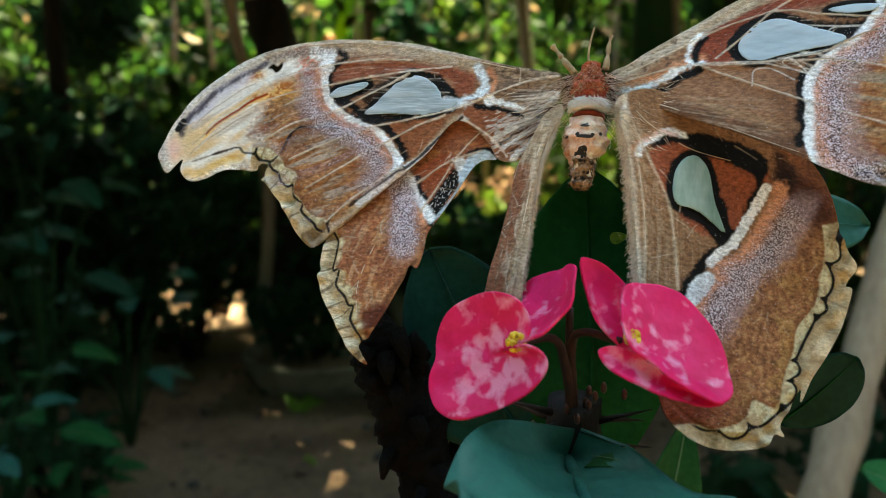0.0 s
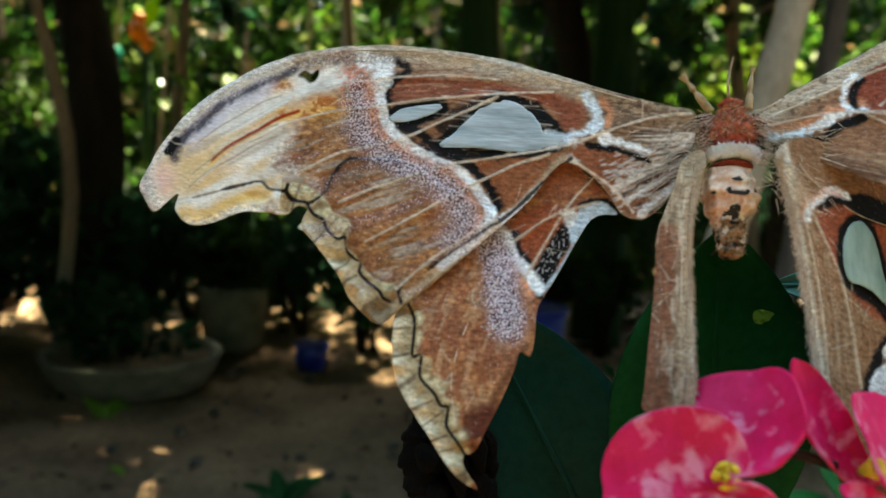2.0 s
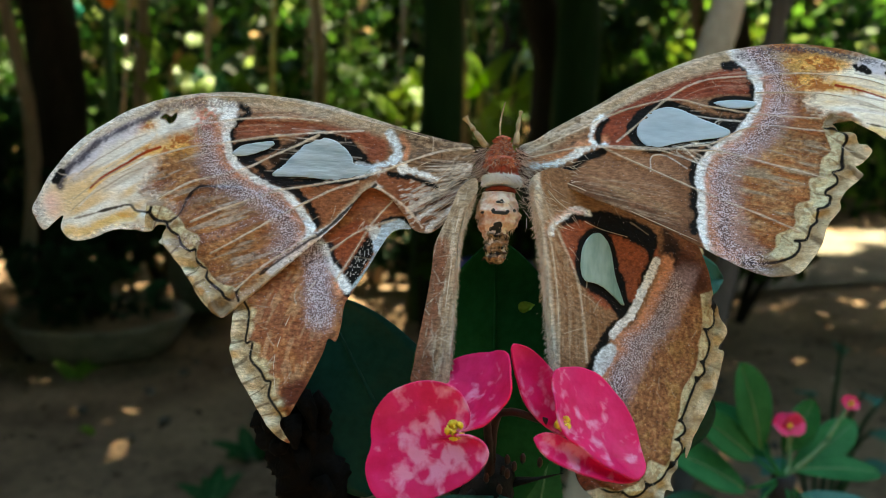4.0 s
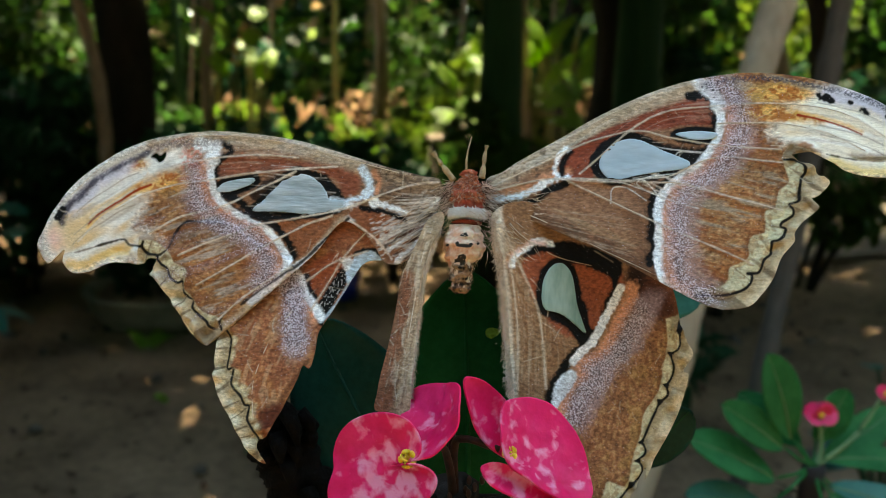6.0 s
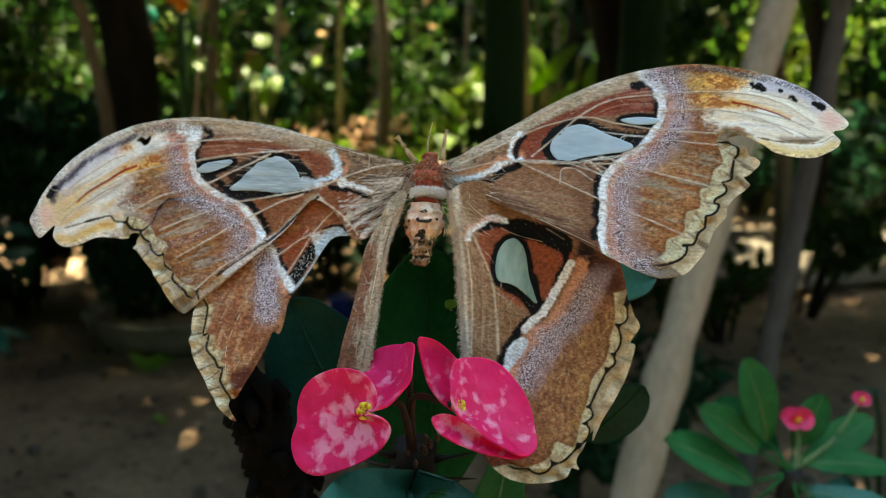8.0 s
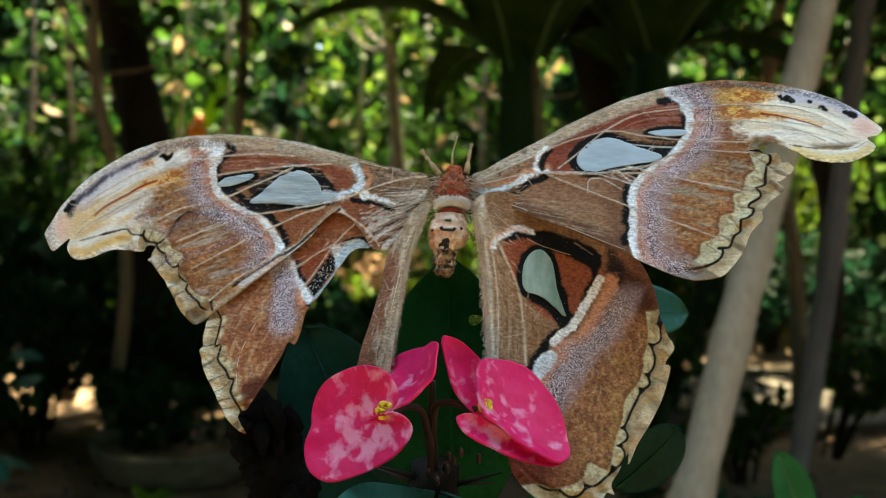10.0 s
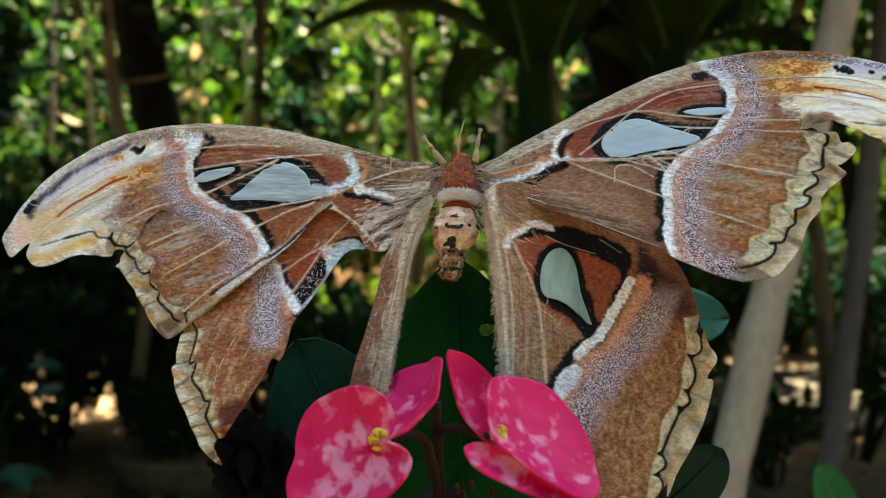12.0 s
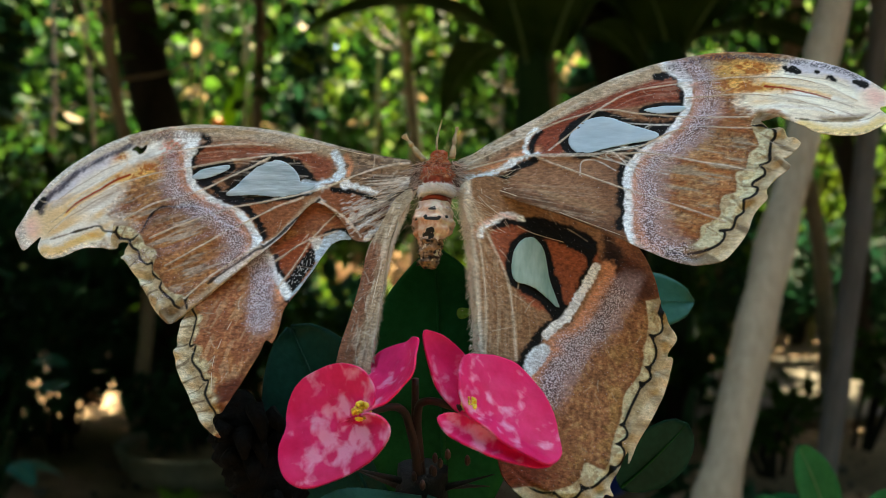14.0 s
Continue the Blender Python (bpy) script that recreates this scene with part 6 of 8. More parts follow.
# outlines of the five bracts in millimetres, on planes given by a point and a normal
BRACTS = {
    "A": ((0.0178, 0.1775, 1.1175), (-0.5051, -0.8081, 0.3030), [(-6.2, 9.7), (-11.2, 8.5), (-15.6, 5.9), (-18.7, 1.7), (-19.6, -2.5), (-18.7, -6.2), (-19, -10.7), (-18.3, -13.8), (-15.8, -17), (-10.9, -18.4), (-4.4, -16.2), (3, -11.8), (7.2, -7.6), (8.4, -4.1), (7, -1.9), (4.3, -0.9), (1.2, -1.3), (-1.2, -1.9), (1.9, -0.1), (3.1, 2.5), (2.1, 5.9), (-0.9, 8.9)]),
    "B": ((0.0240, 0.1840, 1.1225), (-0.7315, -0.2209, 0.6451), [(-14.7, 1.3), (-9.4, 8), (-1.2, 11.7), (3.8, 11.8), (10, 6.3), (11.7, 0.5), (9.8, -5.6), (3.8, -9.7), (0.1, -10.6), (-6.5, -5.2)]),
    "C": ((0.0340, 0.1830, 1.1250), (0.3071, -0.9008, 0.3071), [(-1.3, 8.8), (0.7, 9.4), (5, 7.5), (9.7, 2.8), (12.3, -2), (14.4, -8.1), (17.4, -13.8), (12.4, -14.3), (6.1, -11), (2, -7), (-0.1, -1.8), (-0.9, 3.2)]),
    "D": ((0.0480, 0.1758, 1.1180), (0.42, -0.66, 0.62), [(-3.7, 12.8), (0.6, 13.4), (6.1, 12.2), (10.5, 9.1), (13.8, 3.9), (14.7, -3.2), (13.5, -9.9), (11.7, -14.0), (8.4, -16.0), (4.2, -15.9), (0.0, -12.8), (-3.5, -8.8), (-7.5, -4.0), (-9.5, -0.8), (-9.8, 4.0), (-7.2, 9.0)]),
    "E": ((0.0450, 0.1720, 1.1120), (0.28, -0.70, 0.66), [(-9.9, 6.0), (-7.3, 6.5), (-3.6, 5.3), (0.8, 1.7), (6.3, -1.4), (9.7, -5.4), (13.6, -9.0), (8.2, -8.7), (0.9, -5.8), (-5.8, -2.1), (-9.7, 2.3)]),
}


def bract(parent, key, cup, ripple, heart, seed, marble=0.0):
    """One rounded bract: a cupped, slightly rippled blade with a thick rim, paler towards the heart of the flower."""
    o, n, ring = BRACTS[key]
    o, n = np.array(o), unit(n)
    ax = unit(np.cross((0, 0, 1), n))
    ay = np.cross(n, ax)
    r = spline(ring, True, 6)
    c = r.mean(0)
    rings, m = 36, len(r)
    verts, pale = [], []
    for i in range(rings + 1):
        s = i / rings
        for k in range(m):
            q = c + (r[k] - c) * s
            w = 2 * math.pi * k / m
            h = cup * (s ** 2 - 0.55) + ripple * s ** 2 * math.sin(3 * w + seed) + 0.5 * ripple * s ** 3 * math.sin(7 * w + 2 * seed)
            h += 0.35 * noise.noise(Vector((q[0] * 0.25, q[1] * 0.25, seed)))
            verts.append(o + 0.001 * (q[0] * ax + q[1] * ay + h * n))
            d, turn = math.hypot(q[0] - heart[0], q[1] - heart[1]), math.atan2(q[1] - heart[1], q[0] - heart[0])
            ray = noise.noise(Vector((math.cos(turn) * 2.6, math.sin(turn) * 2.6, d * 0.10 + seed)))
            pale.append(marble + 0.13 - 0.013 * d + 0.20 * ray - 0.10 * ramp01(2.6, 0.8, d))
    faces = []
    for i in range(rings):
        for k in range(m):
            j = (k + 1) % m
            faces.append((i * m + k, (i + 1) * m + k, (i + 1) * m + j, i * m + j))
    ob = raw("bract", verts, faces, M_BRACT, parent, "rounded pink bract with pale blotches")
    at = ob.data.attributes.new("pale", "FLOAT", "POINT")
    at.data.foreach_set("value", np.array(pale, np.float32))
    sol = ob.modifiers.new("thickness", "SOLIDIFY")
    sol.thickness, sol.offset = 0.0005, -1


def flower_heart(parent, place, way, size, seed, name="flower", label="yellow knobbly heart of a pink flower"):
    """The small yellow cup with five lobes and a few stamens."""
    rng = np.random.RandomState(seed)
    way = unit(way)
    a = unit(np.cross(way, (0.3, 0.2, 0.9)))
    b = np.cross(way, a)
    place = np.asarray(place, float)
    pieces = [tube([place - way * size * 1.2, place - way * size * 0.3, place + way * size * 0.2], [size * 0.35, size * 0.62, size * 0.5], 14)]
    for k in range(5):
        w = 2 * math.pi * k / 5 + 0.3
        c = place + size * 0.62 * (math.cos(w) * a + math.sin(w) * b) + way * size * 0.2
        t = -math.sin(w) * a + math.cos(w) * b
        pieces.append(tube([c - t * size * 0.38, c - t * size * 0.15 + way * size * 0.12, c + t * size * 0.15 + way * size * 0.12, c + t * size * 0.38], [size * 0.12, size * 0.26, size * 0.26, size * 0.12], 8, 0.08, k))
    for k in range(7):
        q = place + size * rng.uniform(-0.3, 0.3) * a + size * rng.uniform(-0.3, 0.3) * b
        e = q + way * size * rng.uniform(0.7, 1.1) + rng.normal(0, 0.15, 3) * size
        pieces.append(tube([q, (q + e) / 2, e], [size * 0.06, size * 0.05, size * 0.12], 6))
    v, f = merge(*pieces)
    return raw(name, v, f, M_YELLOW, parent, label)


def thorny_stem(parent, path, radii, thorns, seed, first=0.0, thorn_len=0.014):
    line = spline(path, False, 10)
    v, f = tube(line, radii, 14, 0.10, seed)
    ob = raw("stem", v, f, M_STEM, parent, "dark thorny stem")
    rng = np.random.RandomState(seed)
    for k in range(thorns):
        i = int(rng.uniform(first, 1) * (len(line) - 2))
        w = rng.uniform(0, 6.28)
        out = np.array([math.cos(w), math.sin(w) * 0.8, rng.uniform(-0.1, 0.35)])
        r = float(np.interp(i / len(line), np.linspace(0, 1, len(radii)), radii))
        p = line[i] + out * r * 0.8
        tv, tf = tube([p, p + out * thorn_len * 0.5, p + out * thorn_len * rng.uniform(0.8, 1.1)], [0.0011, 0.0006, 0.0001], 6)
        raw("thorn", tv, tf, M_STEM, ob)
    return ob


def main_plant():
    plant = tagged(new("crown_of_thorns_plant"), "tall thorny plant with two pink flowers and dark green leaves", "plant")
    thorny_stem(plant, [(0.06, 0.27, -0.03), (0.055, 0.262, 0.4), (0.045, 0.25, 0.8), (0.036, 0.225, 1.0), (0.033, 0.205, 1.07), (0.034, 0.20, 1.098)], [0.011, 0.010, 0.009, 0.0085, 0.008, 0.006], 46, 4, 0.55)
    # peduncles
    for pts in ([(0.034, 0.20, 1.09), (0.0305, 0.192, 1.108), (0.027, 0.186, 1.116), (0.019, 0.1795, 1.1165)], [(0.034, 0.20, 1.09), (0.0318, 0.192, 1.112), (0.0335, 0.186, 1.1175), (0.041, 0.181, 1.1165)], [(0.0335, 0.20, 1.085), (0.0315, 0.194, 1.105), (0.0312, 0.191, 1.122)]):
        v, f = tube(spline(pts, False, 8), [0.0013, 0.0010, 0.0009], 8, 0.05)
        raw("peduncle", v, f, M_PEDUNCLE, plant, "thin red-brown flower stalk")
    rng = np.random.RandomState(12)
    for k in range(9):
        p = np.array([0.036, 0.193, 1.1005]) + rng.normal(0, 1, 3) * (0.0028, 0.002, 0.0022)
        v, f = tube([p - (0, 0, 0.0012), p - (0, 0, 0.0006), p + (0, 0, 0.0006), p + (0, 0, 0.0014)], [0.0002, 0.0007, 0.0007, 0.0003], 9)
        raw("bud", v, f, M_BUD, plant, "tiny red-brown flower bud")
    # flowers
    fl = flower_heart(plant, (0.0183, 0.1780, 1.1170), (-0.45, -0.8, 0.35), 0.0027, 1)
    bract(fl, "A", 2.2, 0.7, (-2, -3), 1.3)
    bract(fl, "B", 2.5, 0.5, (1, -9), 2.1, -0.05)
    fr = flower_heart(plant, (0.0415, 0.1735, 1.1190), (0.1, -0.8, 0.45), 0.0022, 2)
    bract(fr, "C", 2.0, 0.4, (8, -8), 0.4, -0.07)
    bract(fr, "D", 2.6, 0.5, (-5, -2), 3.3, -0.045)
    bract(fr, "E", 1.2, 0.4, (2, 2), 5.0, -0.03)
    # leaves
    leaf(plant, (0.044, 0.228, 1.060), (0.039, 0.219, 1.153), 0.047, (-0.1, -1, 0.1), M_LEAF_DARK, "broad dark green leaf behind the moth", M_LEAF_DARK, droop=0.03, seed=1, blunt=1.25)
    leaf(plant, (0.022, 0.236, 1.078), (-0.003, 0.256, 1.128), 0.044, (-0.3, -0.8, 0.5), M_LEAF_TEAL_SHADED, "broad bluish-green leaf under the torn wing, shade put into its colour", M_LEAF_TEAL_SHADED, droop=0.05, seed=2, tip_round=0.5)
    leaf(plant, (0.076, 0.256, 1.136), (0.1238, 0.243, 1.1365), 0.019, (0.1, -0.9, 0.3), M_LEAF_TEAL, "small bluish leaf", M_LEAF_TEAL, droop=0.05, blunt=1.6, seed=3, tip_round=0.5)
    leaf(plant, (0.1005, 0.243, 1.0775), (0.1195, 0.237, 1.0985), 0.0185, (0.2, -0.9, 0.2), M_LEAF_TEAL_SHADED, "rounded bluish-green leaf, shade put into its colour", M_LEAF_DARK, droop=0.05, blunt=1.1, seed=4, tip_round=0.45)
    leaf(plant, (0.033, 0.194, 1.090), (0.034, 0.100, 1.066), 0.066, (0.24, -0.12, 0.9), M_LEAF_TEAL, "broad wavy bluish-green leaf under the flowers", rib_mat=M_LEAF_TEAL, droop=0.06, cup=0.26, wave=0.16, seed=5, blunt=0.8, tip_round=0.55, along=36, across=18)
    leaf(plant, (0.070, 0.275, 1.000), (0.086, 0.285, 1.066), 0.026, (0.0, -1, 0.2), M_LEAF_MID, "upright mid-green leaf", droop=0.05, seed=7)
    leaf(plant, (0.040, 0.23, 1.01), (-0.01, 0.20, 1.045), 0.03, (-0.2, -0.5, 0.8), M_LEAF_MID, droop=0.08, seed=8)
    leaf(plant, (0.0445, 0.2150, 1.1352), (0.0488, 0.2142, 1.1362), 0.0030, (-0.1, -1, 0.1), M_LIME, "yellowed damaged spot on the broad leaf", M_LIME, droop=0.03, wave=0.3, seed=11)
    leaf(plant, (0.030, 0.198, 1.085), (0.047, 0.186, 1.088), 0.007, (0.1, -0.6, 0.8), M_LEAF_MID, "small shrivelled leaf", droop=0.2, seed=9)


main_plant()


def burnt_stick():
    """A charred, flaking stub beside the plant."""
    line = spline([(-0.03, 0.30, -0.03), (-0.01, 0.285, 0.4), (0.012, 0.26, 0.85), (0.008, 0.243, 1.02), (-0.0005, 0.240, 1.055), (-0.0090, 0.240, 1.082), (-0.0155, 0.240, 1.100), (-0.017, 0.241, 1.111)], False, 26)
    v, f = tube(line, [0.011, 0.0100, 0.0092, 0.0088, 0.0090, 0.0092, 0.0082, 0.003], 26)
    out = []
    for i, q in enumerate(v):
        c = line[min(i // 26, len(line) - 1)]
        p = Vector(q)
        k = 1 + 0.30 * noise.noise(p * 90) + 0.26 * noise.noise(p * 240) + 0.18 * noise.noise(p * 600)
        out.append(c + (np.asarray(q) - c) * max(k, 0.3))
    stick = raw("burnt_stick", out, f, M_CHAR)
    tagged(stick, "charred black flaking stick standing beside the plant", "stick")
    rng = np.random.RandomState(7)
    for k in range(16):
        i = rng.randint(int(len(line) * 0.55), len(line) - 8)
        w = rng.uniform(-2.6, 0.4)
        o = np.array([math.cos(w), math.sin(w), 0])
        p = line[i] + o * 0.009
        e = p + o * rng.uniform(0.002, 0.006) + np.array([0, 0, rng.uniform(-0.010, -0.003)])
        vv, ff = tube([p, (p + e) / 2 + o * 0.0015, e], [0.0028, 0.0022, 0.0006], 7, 0.3, k)
        raw("bark_flake", vv, ff, M_CHAR, stick)


burnt_stick()


def second_plant():
    """A smaller thorny plant of the same kind behind, with two small pink flowers."""
    plant = tagged(new("crown_of_thorns_plant"), "small thorny plant with long green leaves and two small pink flowers", "plant")
    thorny_stem(plant, [(0.36, 0.52, -0.03), (0.35, 0.50, 0.4), (0.34, 0.485, 0.8), (0.338, 0.48, 0.945)], [0.012, 0.011, 0.010, 0.008], 60, 14, 0.72, 0.02)
    c = np.array([0.338, 0.480, 0.945])
    for foot, tip, w, face, mat in (
        ((0.322, 0.482, 0.964), (0.2950, 0.476, 1.028), 0.031, (0.1, -1, 0.3), M_LEAF_FRESH),
        ((0.314, 0.478, 0.960), (0.2630, 0.472, 0.997), 0.025, (-0.3, -0.7, 0.6), M_LEAF_FRESH),
        ((0.308, 0.474, 0.941), (0.2380, 0.466, 0.979), 0.031, (-0.1, -0.6, 0.8), M_LEAF_FRESH),
        ((0.298, 0.468, 0.924), (0.2360, 0.460, 0.942), 0.025, (-0.1, -0.7, 0.7), M_LEAF_TEAL),
        ((0.346, 0.492, 0.956), (0.3700, 0.496, 0.992), 0.027, (0.1, -0.9, 0.3), M_LEAF_FRESH),
        ((0.346, 0.480, 0.951), (0.4180, 0.478, 0.944), 0.022, (0.1, -0.5, 0.85), M_LEAF_FRESH),
        ((0.345, 0.470, 0.936), (0.4100, 0.440, 0.920), 0.026, (0.2, -0.6, 0.8), M_LEAF_TEAL),
        ((0.342, 0.466, 0.932), (0.3750, 0.430, 0.902), 0.026, (0.1, -0.7, 0.6), M_LEAF_FRESH),
        ((0.334, 0.462, 0.930), (0.3000, 0.420, 0.905), 0.026, (-0.1, -0.7, 0.6), M_LEAF_FRESH),
        ((0.334, 0.490, 0.955), (0.3000, 0.520, 0.985), 0.024, (-0.1, -0.9, 0.3), M_LEAF_DARK),
        ((0.350, 0.485, 0.946), (0.4300, 0.520, 0.965), 0.026, (0.1, -0.7, 0.6), M_LEAF_FRESH),
    ):
        leaf(plant, foot, tip, w, face, mat, droop=0.05, blunt=1.15, seed=w * 100, tip_round=0.55)
        v, f = tube([c, (c + np.array(foot)) / 2 + (0, 0, -0.002), foot], [0.0016, 0.0012, 0.0010], 6)
        raw("leaf_stalk", v, f, M_LEAF_FRESH, plant)
    for head, spots in (((0.345, 0.490, 0.977), ((-0.011, 0.0, 0.003), (0.012, 0.0, 0.002), (0.001, -0.002, 0.008))), ((0.394, 0.491, 0.990), ((-0.006, 0, 0.003), (0.007, 0, 0.0015)))):
        h = np.array(head)
        v, f = tube(spline([c + (0.002, 0, 0), c * 0.5 + h * 0.5 + (0.004, 0, -0.006), h], False, 8), [0.0018, 0.0015, 0.0014], 8)
        raw("peduncle", v, f, M_RIB, plant, "pale green flower stalk")
        fl = flower_heart(plant, h + (0, -0.002, 0.001), (0, -0.6, 0.7), 0.0022, 5)
        for k, s in enumerate(spots):
            v, f, rib = leaf_mesh(h - np.array(s) * 0.3, h + np.array(s) * 1.15, 0.017 if len(spots) == 3 else 0.011, (0.1 * k, -0.8, 0.6), cup=0.2, blunt=0.9, seed=k, along=12, across=8, tip_round=0.5)
            raw("bract", v, f, M_PINK_FAR, fl, "small pink bract")


second_plant()


# ---- the garden behind ----
def leaf_cloud(points, size, seed, slim=0.42, hang=0.0):
    """Many folded leaves at given points, each turned its own way: vertices and faces."""
    rng = np.random.RandomState(seed)
    p = np.asarray(points, float)
    n = len(p)
    d = rng.normal(0, 1, (n, 3))
    d[:, 2] -= hang
    d /= np.linalg.norm(d, axis=1)[:, None]
    e = rng.normal(0, 1, (n, 3))
    s = np.cross(d, e)
    s /= np.linalg.norm(s, axis=1)[:, None]
    u = np.cross(s, d)
    L = (size * rng.uniform(0.6, 1.3, n))[:, None]
    base, tip = p - d * L * 0.5, p + d * L * 0.5 - u * L * 0.12
    side = p - d * L * 0.05 + u * L * 0.08
    left, right = side + s * L * slim * 0.5, side - s * L * slim * 0.5
    verts = np.stack([base, left, tip, right], 1).reshape(-1, 3)
    k = np.arange(n)[:, None] * 4
    faces = np.concatenate([k + [0, 1, 2], k + [0, 2, 3]])
    return verts, faces


def mesh_fast(name, verts, faces, mat, parent=None, label=""):
    me = bpy.data.meshes.new(name)
    faces = np.asarray(faces, np.int32)
    me.vertices.add(len(verts))
    me.vertices.foreach_set("co", np.asarray(verts, np.float32).ravel())
    me.loops.add(faces.size)
    me.loops.foreach_set("vertex_index", faces.ravel())
    me.polygons.add(len(faces))
    me.polygons.foreach_set("loop_start", np.arange(0, faces.size, faces.shape[1], dtype=np.int32))
    me.update(calc_edges=True)
    me.materials.append(mat)
    ob = new(name, me)
    ob.parent = parent
    if label:
        tagged(ob, label)
    return ob


def blobs(centres, radii, count, seed):
    """Random points in a heap of clumps, thicker towards their skins."""
    rng = np.random.RandomState(seed)
    c, r = np.asarray(centres, float), np.asarray(radii, float)
    k = rng.choice(len(c), count, p=r ** 2 / (r ** 2).sum())
    d = rng.normal(0, 1, (count, 3))
    d /= np.linalg.norm(d, axis=1)[:, None]
    return c[k] + d * (r[k] * rng.uniform(0.35, 1.0, count) ** 0.5)[:, None]


def branchy(base, top, r0, r1, seed, limbs=5, bend=0.06):
    """A tapered, slightly crooked trunk with limbs: vertices, faces, limb ends."""
    rng = np.random.RandomState(seed)
    base, top = np.asarray(base, float), np.asarray(top, float)
    H = np.linalg.norm(top - base)
    pts = [base + (top - base) * t + rng.normal(0, 1, 3) * (bend * H * 0.3, bend * H * 0.3, 0) * (0 < t) for t in (0, 0.25, 0.5, 0.75, 1)]
    line = spline(pts, False, 8)
    pieces = [tube(line, [r0 * 1.25, r0, r0 * 0.9, r1], 12, 0.07, seed)]
    ends = []
    for k in range(limbs):
        i = int(len(line) * rng.uniform(0.45, 0.95))
        w = rng.uniform(0, 6.28)
        q = line[min(i, len(line) - 1)]
        e = q + np.array([math.cos(w), math.sin(w), rng.uniform(0.4, 1.2)]) * H * rng.uniform(0.12, 0.28)
        pieces.append(tube(spline([q, (q + e) / 2 + (0, 0, -0.03 * H), e], False, 6), [r1 * 0.8, r1 * 0.5, r1 * 0.2], 8, 0.1, k))
        ends.append(e)
    v, f = merge(*pieces)
    return v, f, ends


# Gaps cut in the canopy to sunlight chosen spots: where a beam lands, and its half width.
BEAMS = ((-1.0, 8.1, 2.1, 0.45), (1.1, 5.6, 0.85, 0.38), (1.6, 6.2, 1.1, 0.5), (2.15, 6.1, 0.85, 0.4), (-0.15, 8.2, 0.95, 0.5), (0.7, 8.2, 0.95, 0.45), (3.1, 8.2, 0.95, 0.5), (4.3, 6.6, 0.0, 0.55), (5.2, 6.9, 0.0, 0.6))


def shaded(p):
    """Which leaves stand outside the beams of sun."""
    keep = np.ones(len(p), bool)
    for x, y, z, r in BEAMS:
        h = p[:, 2] - z
        keep &= (h < 0.3) | (np.hypot(p[:, 0] - x - 0.19 * h, p[:, 1] - y - 0.52 * h) > r)
    return keep


def tree(x, y, height, r0, mat, seed, label, crown_mat=None, crown=0, clump=0.5, size=0.14, lean=(0, 0), limbs=6, bottom=0.5):
    t = tagged(new("tree"), label, "tree")
    v, f, ends = branchy((x, y, -0.05), (x + lean[0], y + lean[1], height), r0, r0 * 0.45, seed, limbs)
    raw("trunk", v, f, mat, t)
    if crown:
        rng = np.random.RandomState(seed + 50)
        cs = ends + [np.array([x + lean[0] * k, y + lean[1] * k, height * k]) + rng.normal(0, clump * 0.8, 3) for k in rng.uniform(bottom, 1.05, 8)]
        rs = rng.uniform(0.6, 1.2, len(cs)) * clump
        p = blobs(cs, rs, crown, seed)
        cv, cf = leaf_cloud(p[shaded(p)], size, seed, hang=0.4)
        mesh_fast("crown", cv, cf, crown_mat, t)
    return t


def shrub(x, y, height, spread, count, size, mat, seed, label, slim=0.42, z0=0.0, hang=0.2):
    s = tagged(new("shrub"), label, "shrub")
    rng = np.random.RandomState(seed)
    pieces, cs = [], []
    for k in range(7):
        w = rng.uniform(0, 6.28)
        e = np.array([x + math.cos(w) * spread * rng.uniform(0.2, 0.8), y + math.sin(w) * spread * rng.uniform(0.2, 0.8), z0 + height * rng.uniform(0.35, 0.9)])
        b = np.array([x + rng.normal(0, 0.04), y + rng.normal(0, 0.04), z0 - 0.03])
        pieces.append(tube(spline([b, b * 0.4 + e * 0.6 + (0, 0, 0.1 * height), e], False, 6), [0.014, 0.010, 0.005], 7, 0.1, k))
        cs.append(e)
    v, f = merge(*pieces)
    raw("stem", v, f, M_BARK, s)
    cv, cf = leaf_cloud(blobs(cs, rng.uniform(0.25, 0.55, len(cs)) * spread, count, seed), size, seed, slim, hang)
    cv[:, 2] = np.maximum(cv[:, 2], z0 + 0.01)
    mesh_fast("foliage", cv, cf, mat, s)
    return s


def pole(name, a, b, r0, r1, mat, label, seed):
    """A rough peeled pole, slightly crooked, with knots and a sawn top."""
    a, b = np.asarray(a, float), np.asarray(b, float)
    rng = np.random.RandomState(seed)
    n = 40
    line = np.array([a + (b - a) * t for t in np.linspace(0, 1, n)])
    line[:, 0] += [0.006 * noise.noise(Vector((t * 4, seed, 0))) for t in np.linspace(0, 1, n)]
    line[:, 1] += [0.006 * noise.noise(Vector((t * 4, seed, 5))) for t in np.linspace(0, 1, n)]
    r = np.linspace(r0, r1, n) * (1 + 0.05 * rng.normal(0, 1, n)) + np.where(rng.rand(n) > 0.9, 0.004, 0)
    v, f = tube(line, list(r), 18, 0.02, seed)
    ob = raw(name, v, f, mat)
    return tagged(ob, label, "pole")


# leaning poles: the foot is pushed into the soil
pole("leaning_pole", (0.38, 1.193, -0.04), (1.46, 1.91, 2.83), 0.038, 0.030, M_POLE, "peeled pale brown wooden pole leaning in the soil", 1)
pole("leaning_pole", (1.170, 2.0, -0.04), (1.52, 2.0, 2.85), 0.029, 0.025, M_POLE_GREY, "thin grey weathered pole standing aslant", 2)


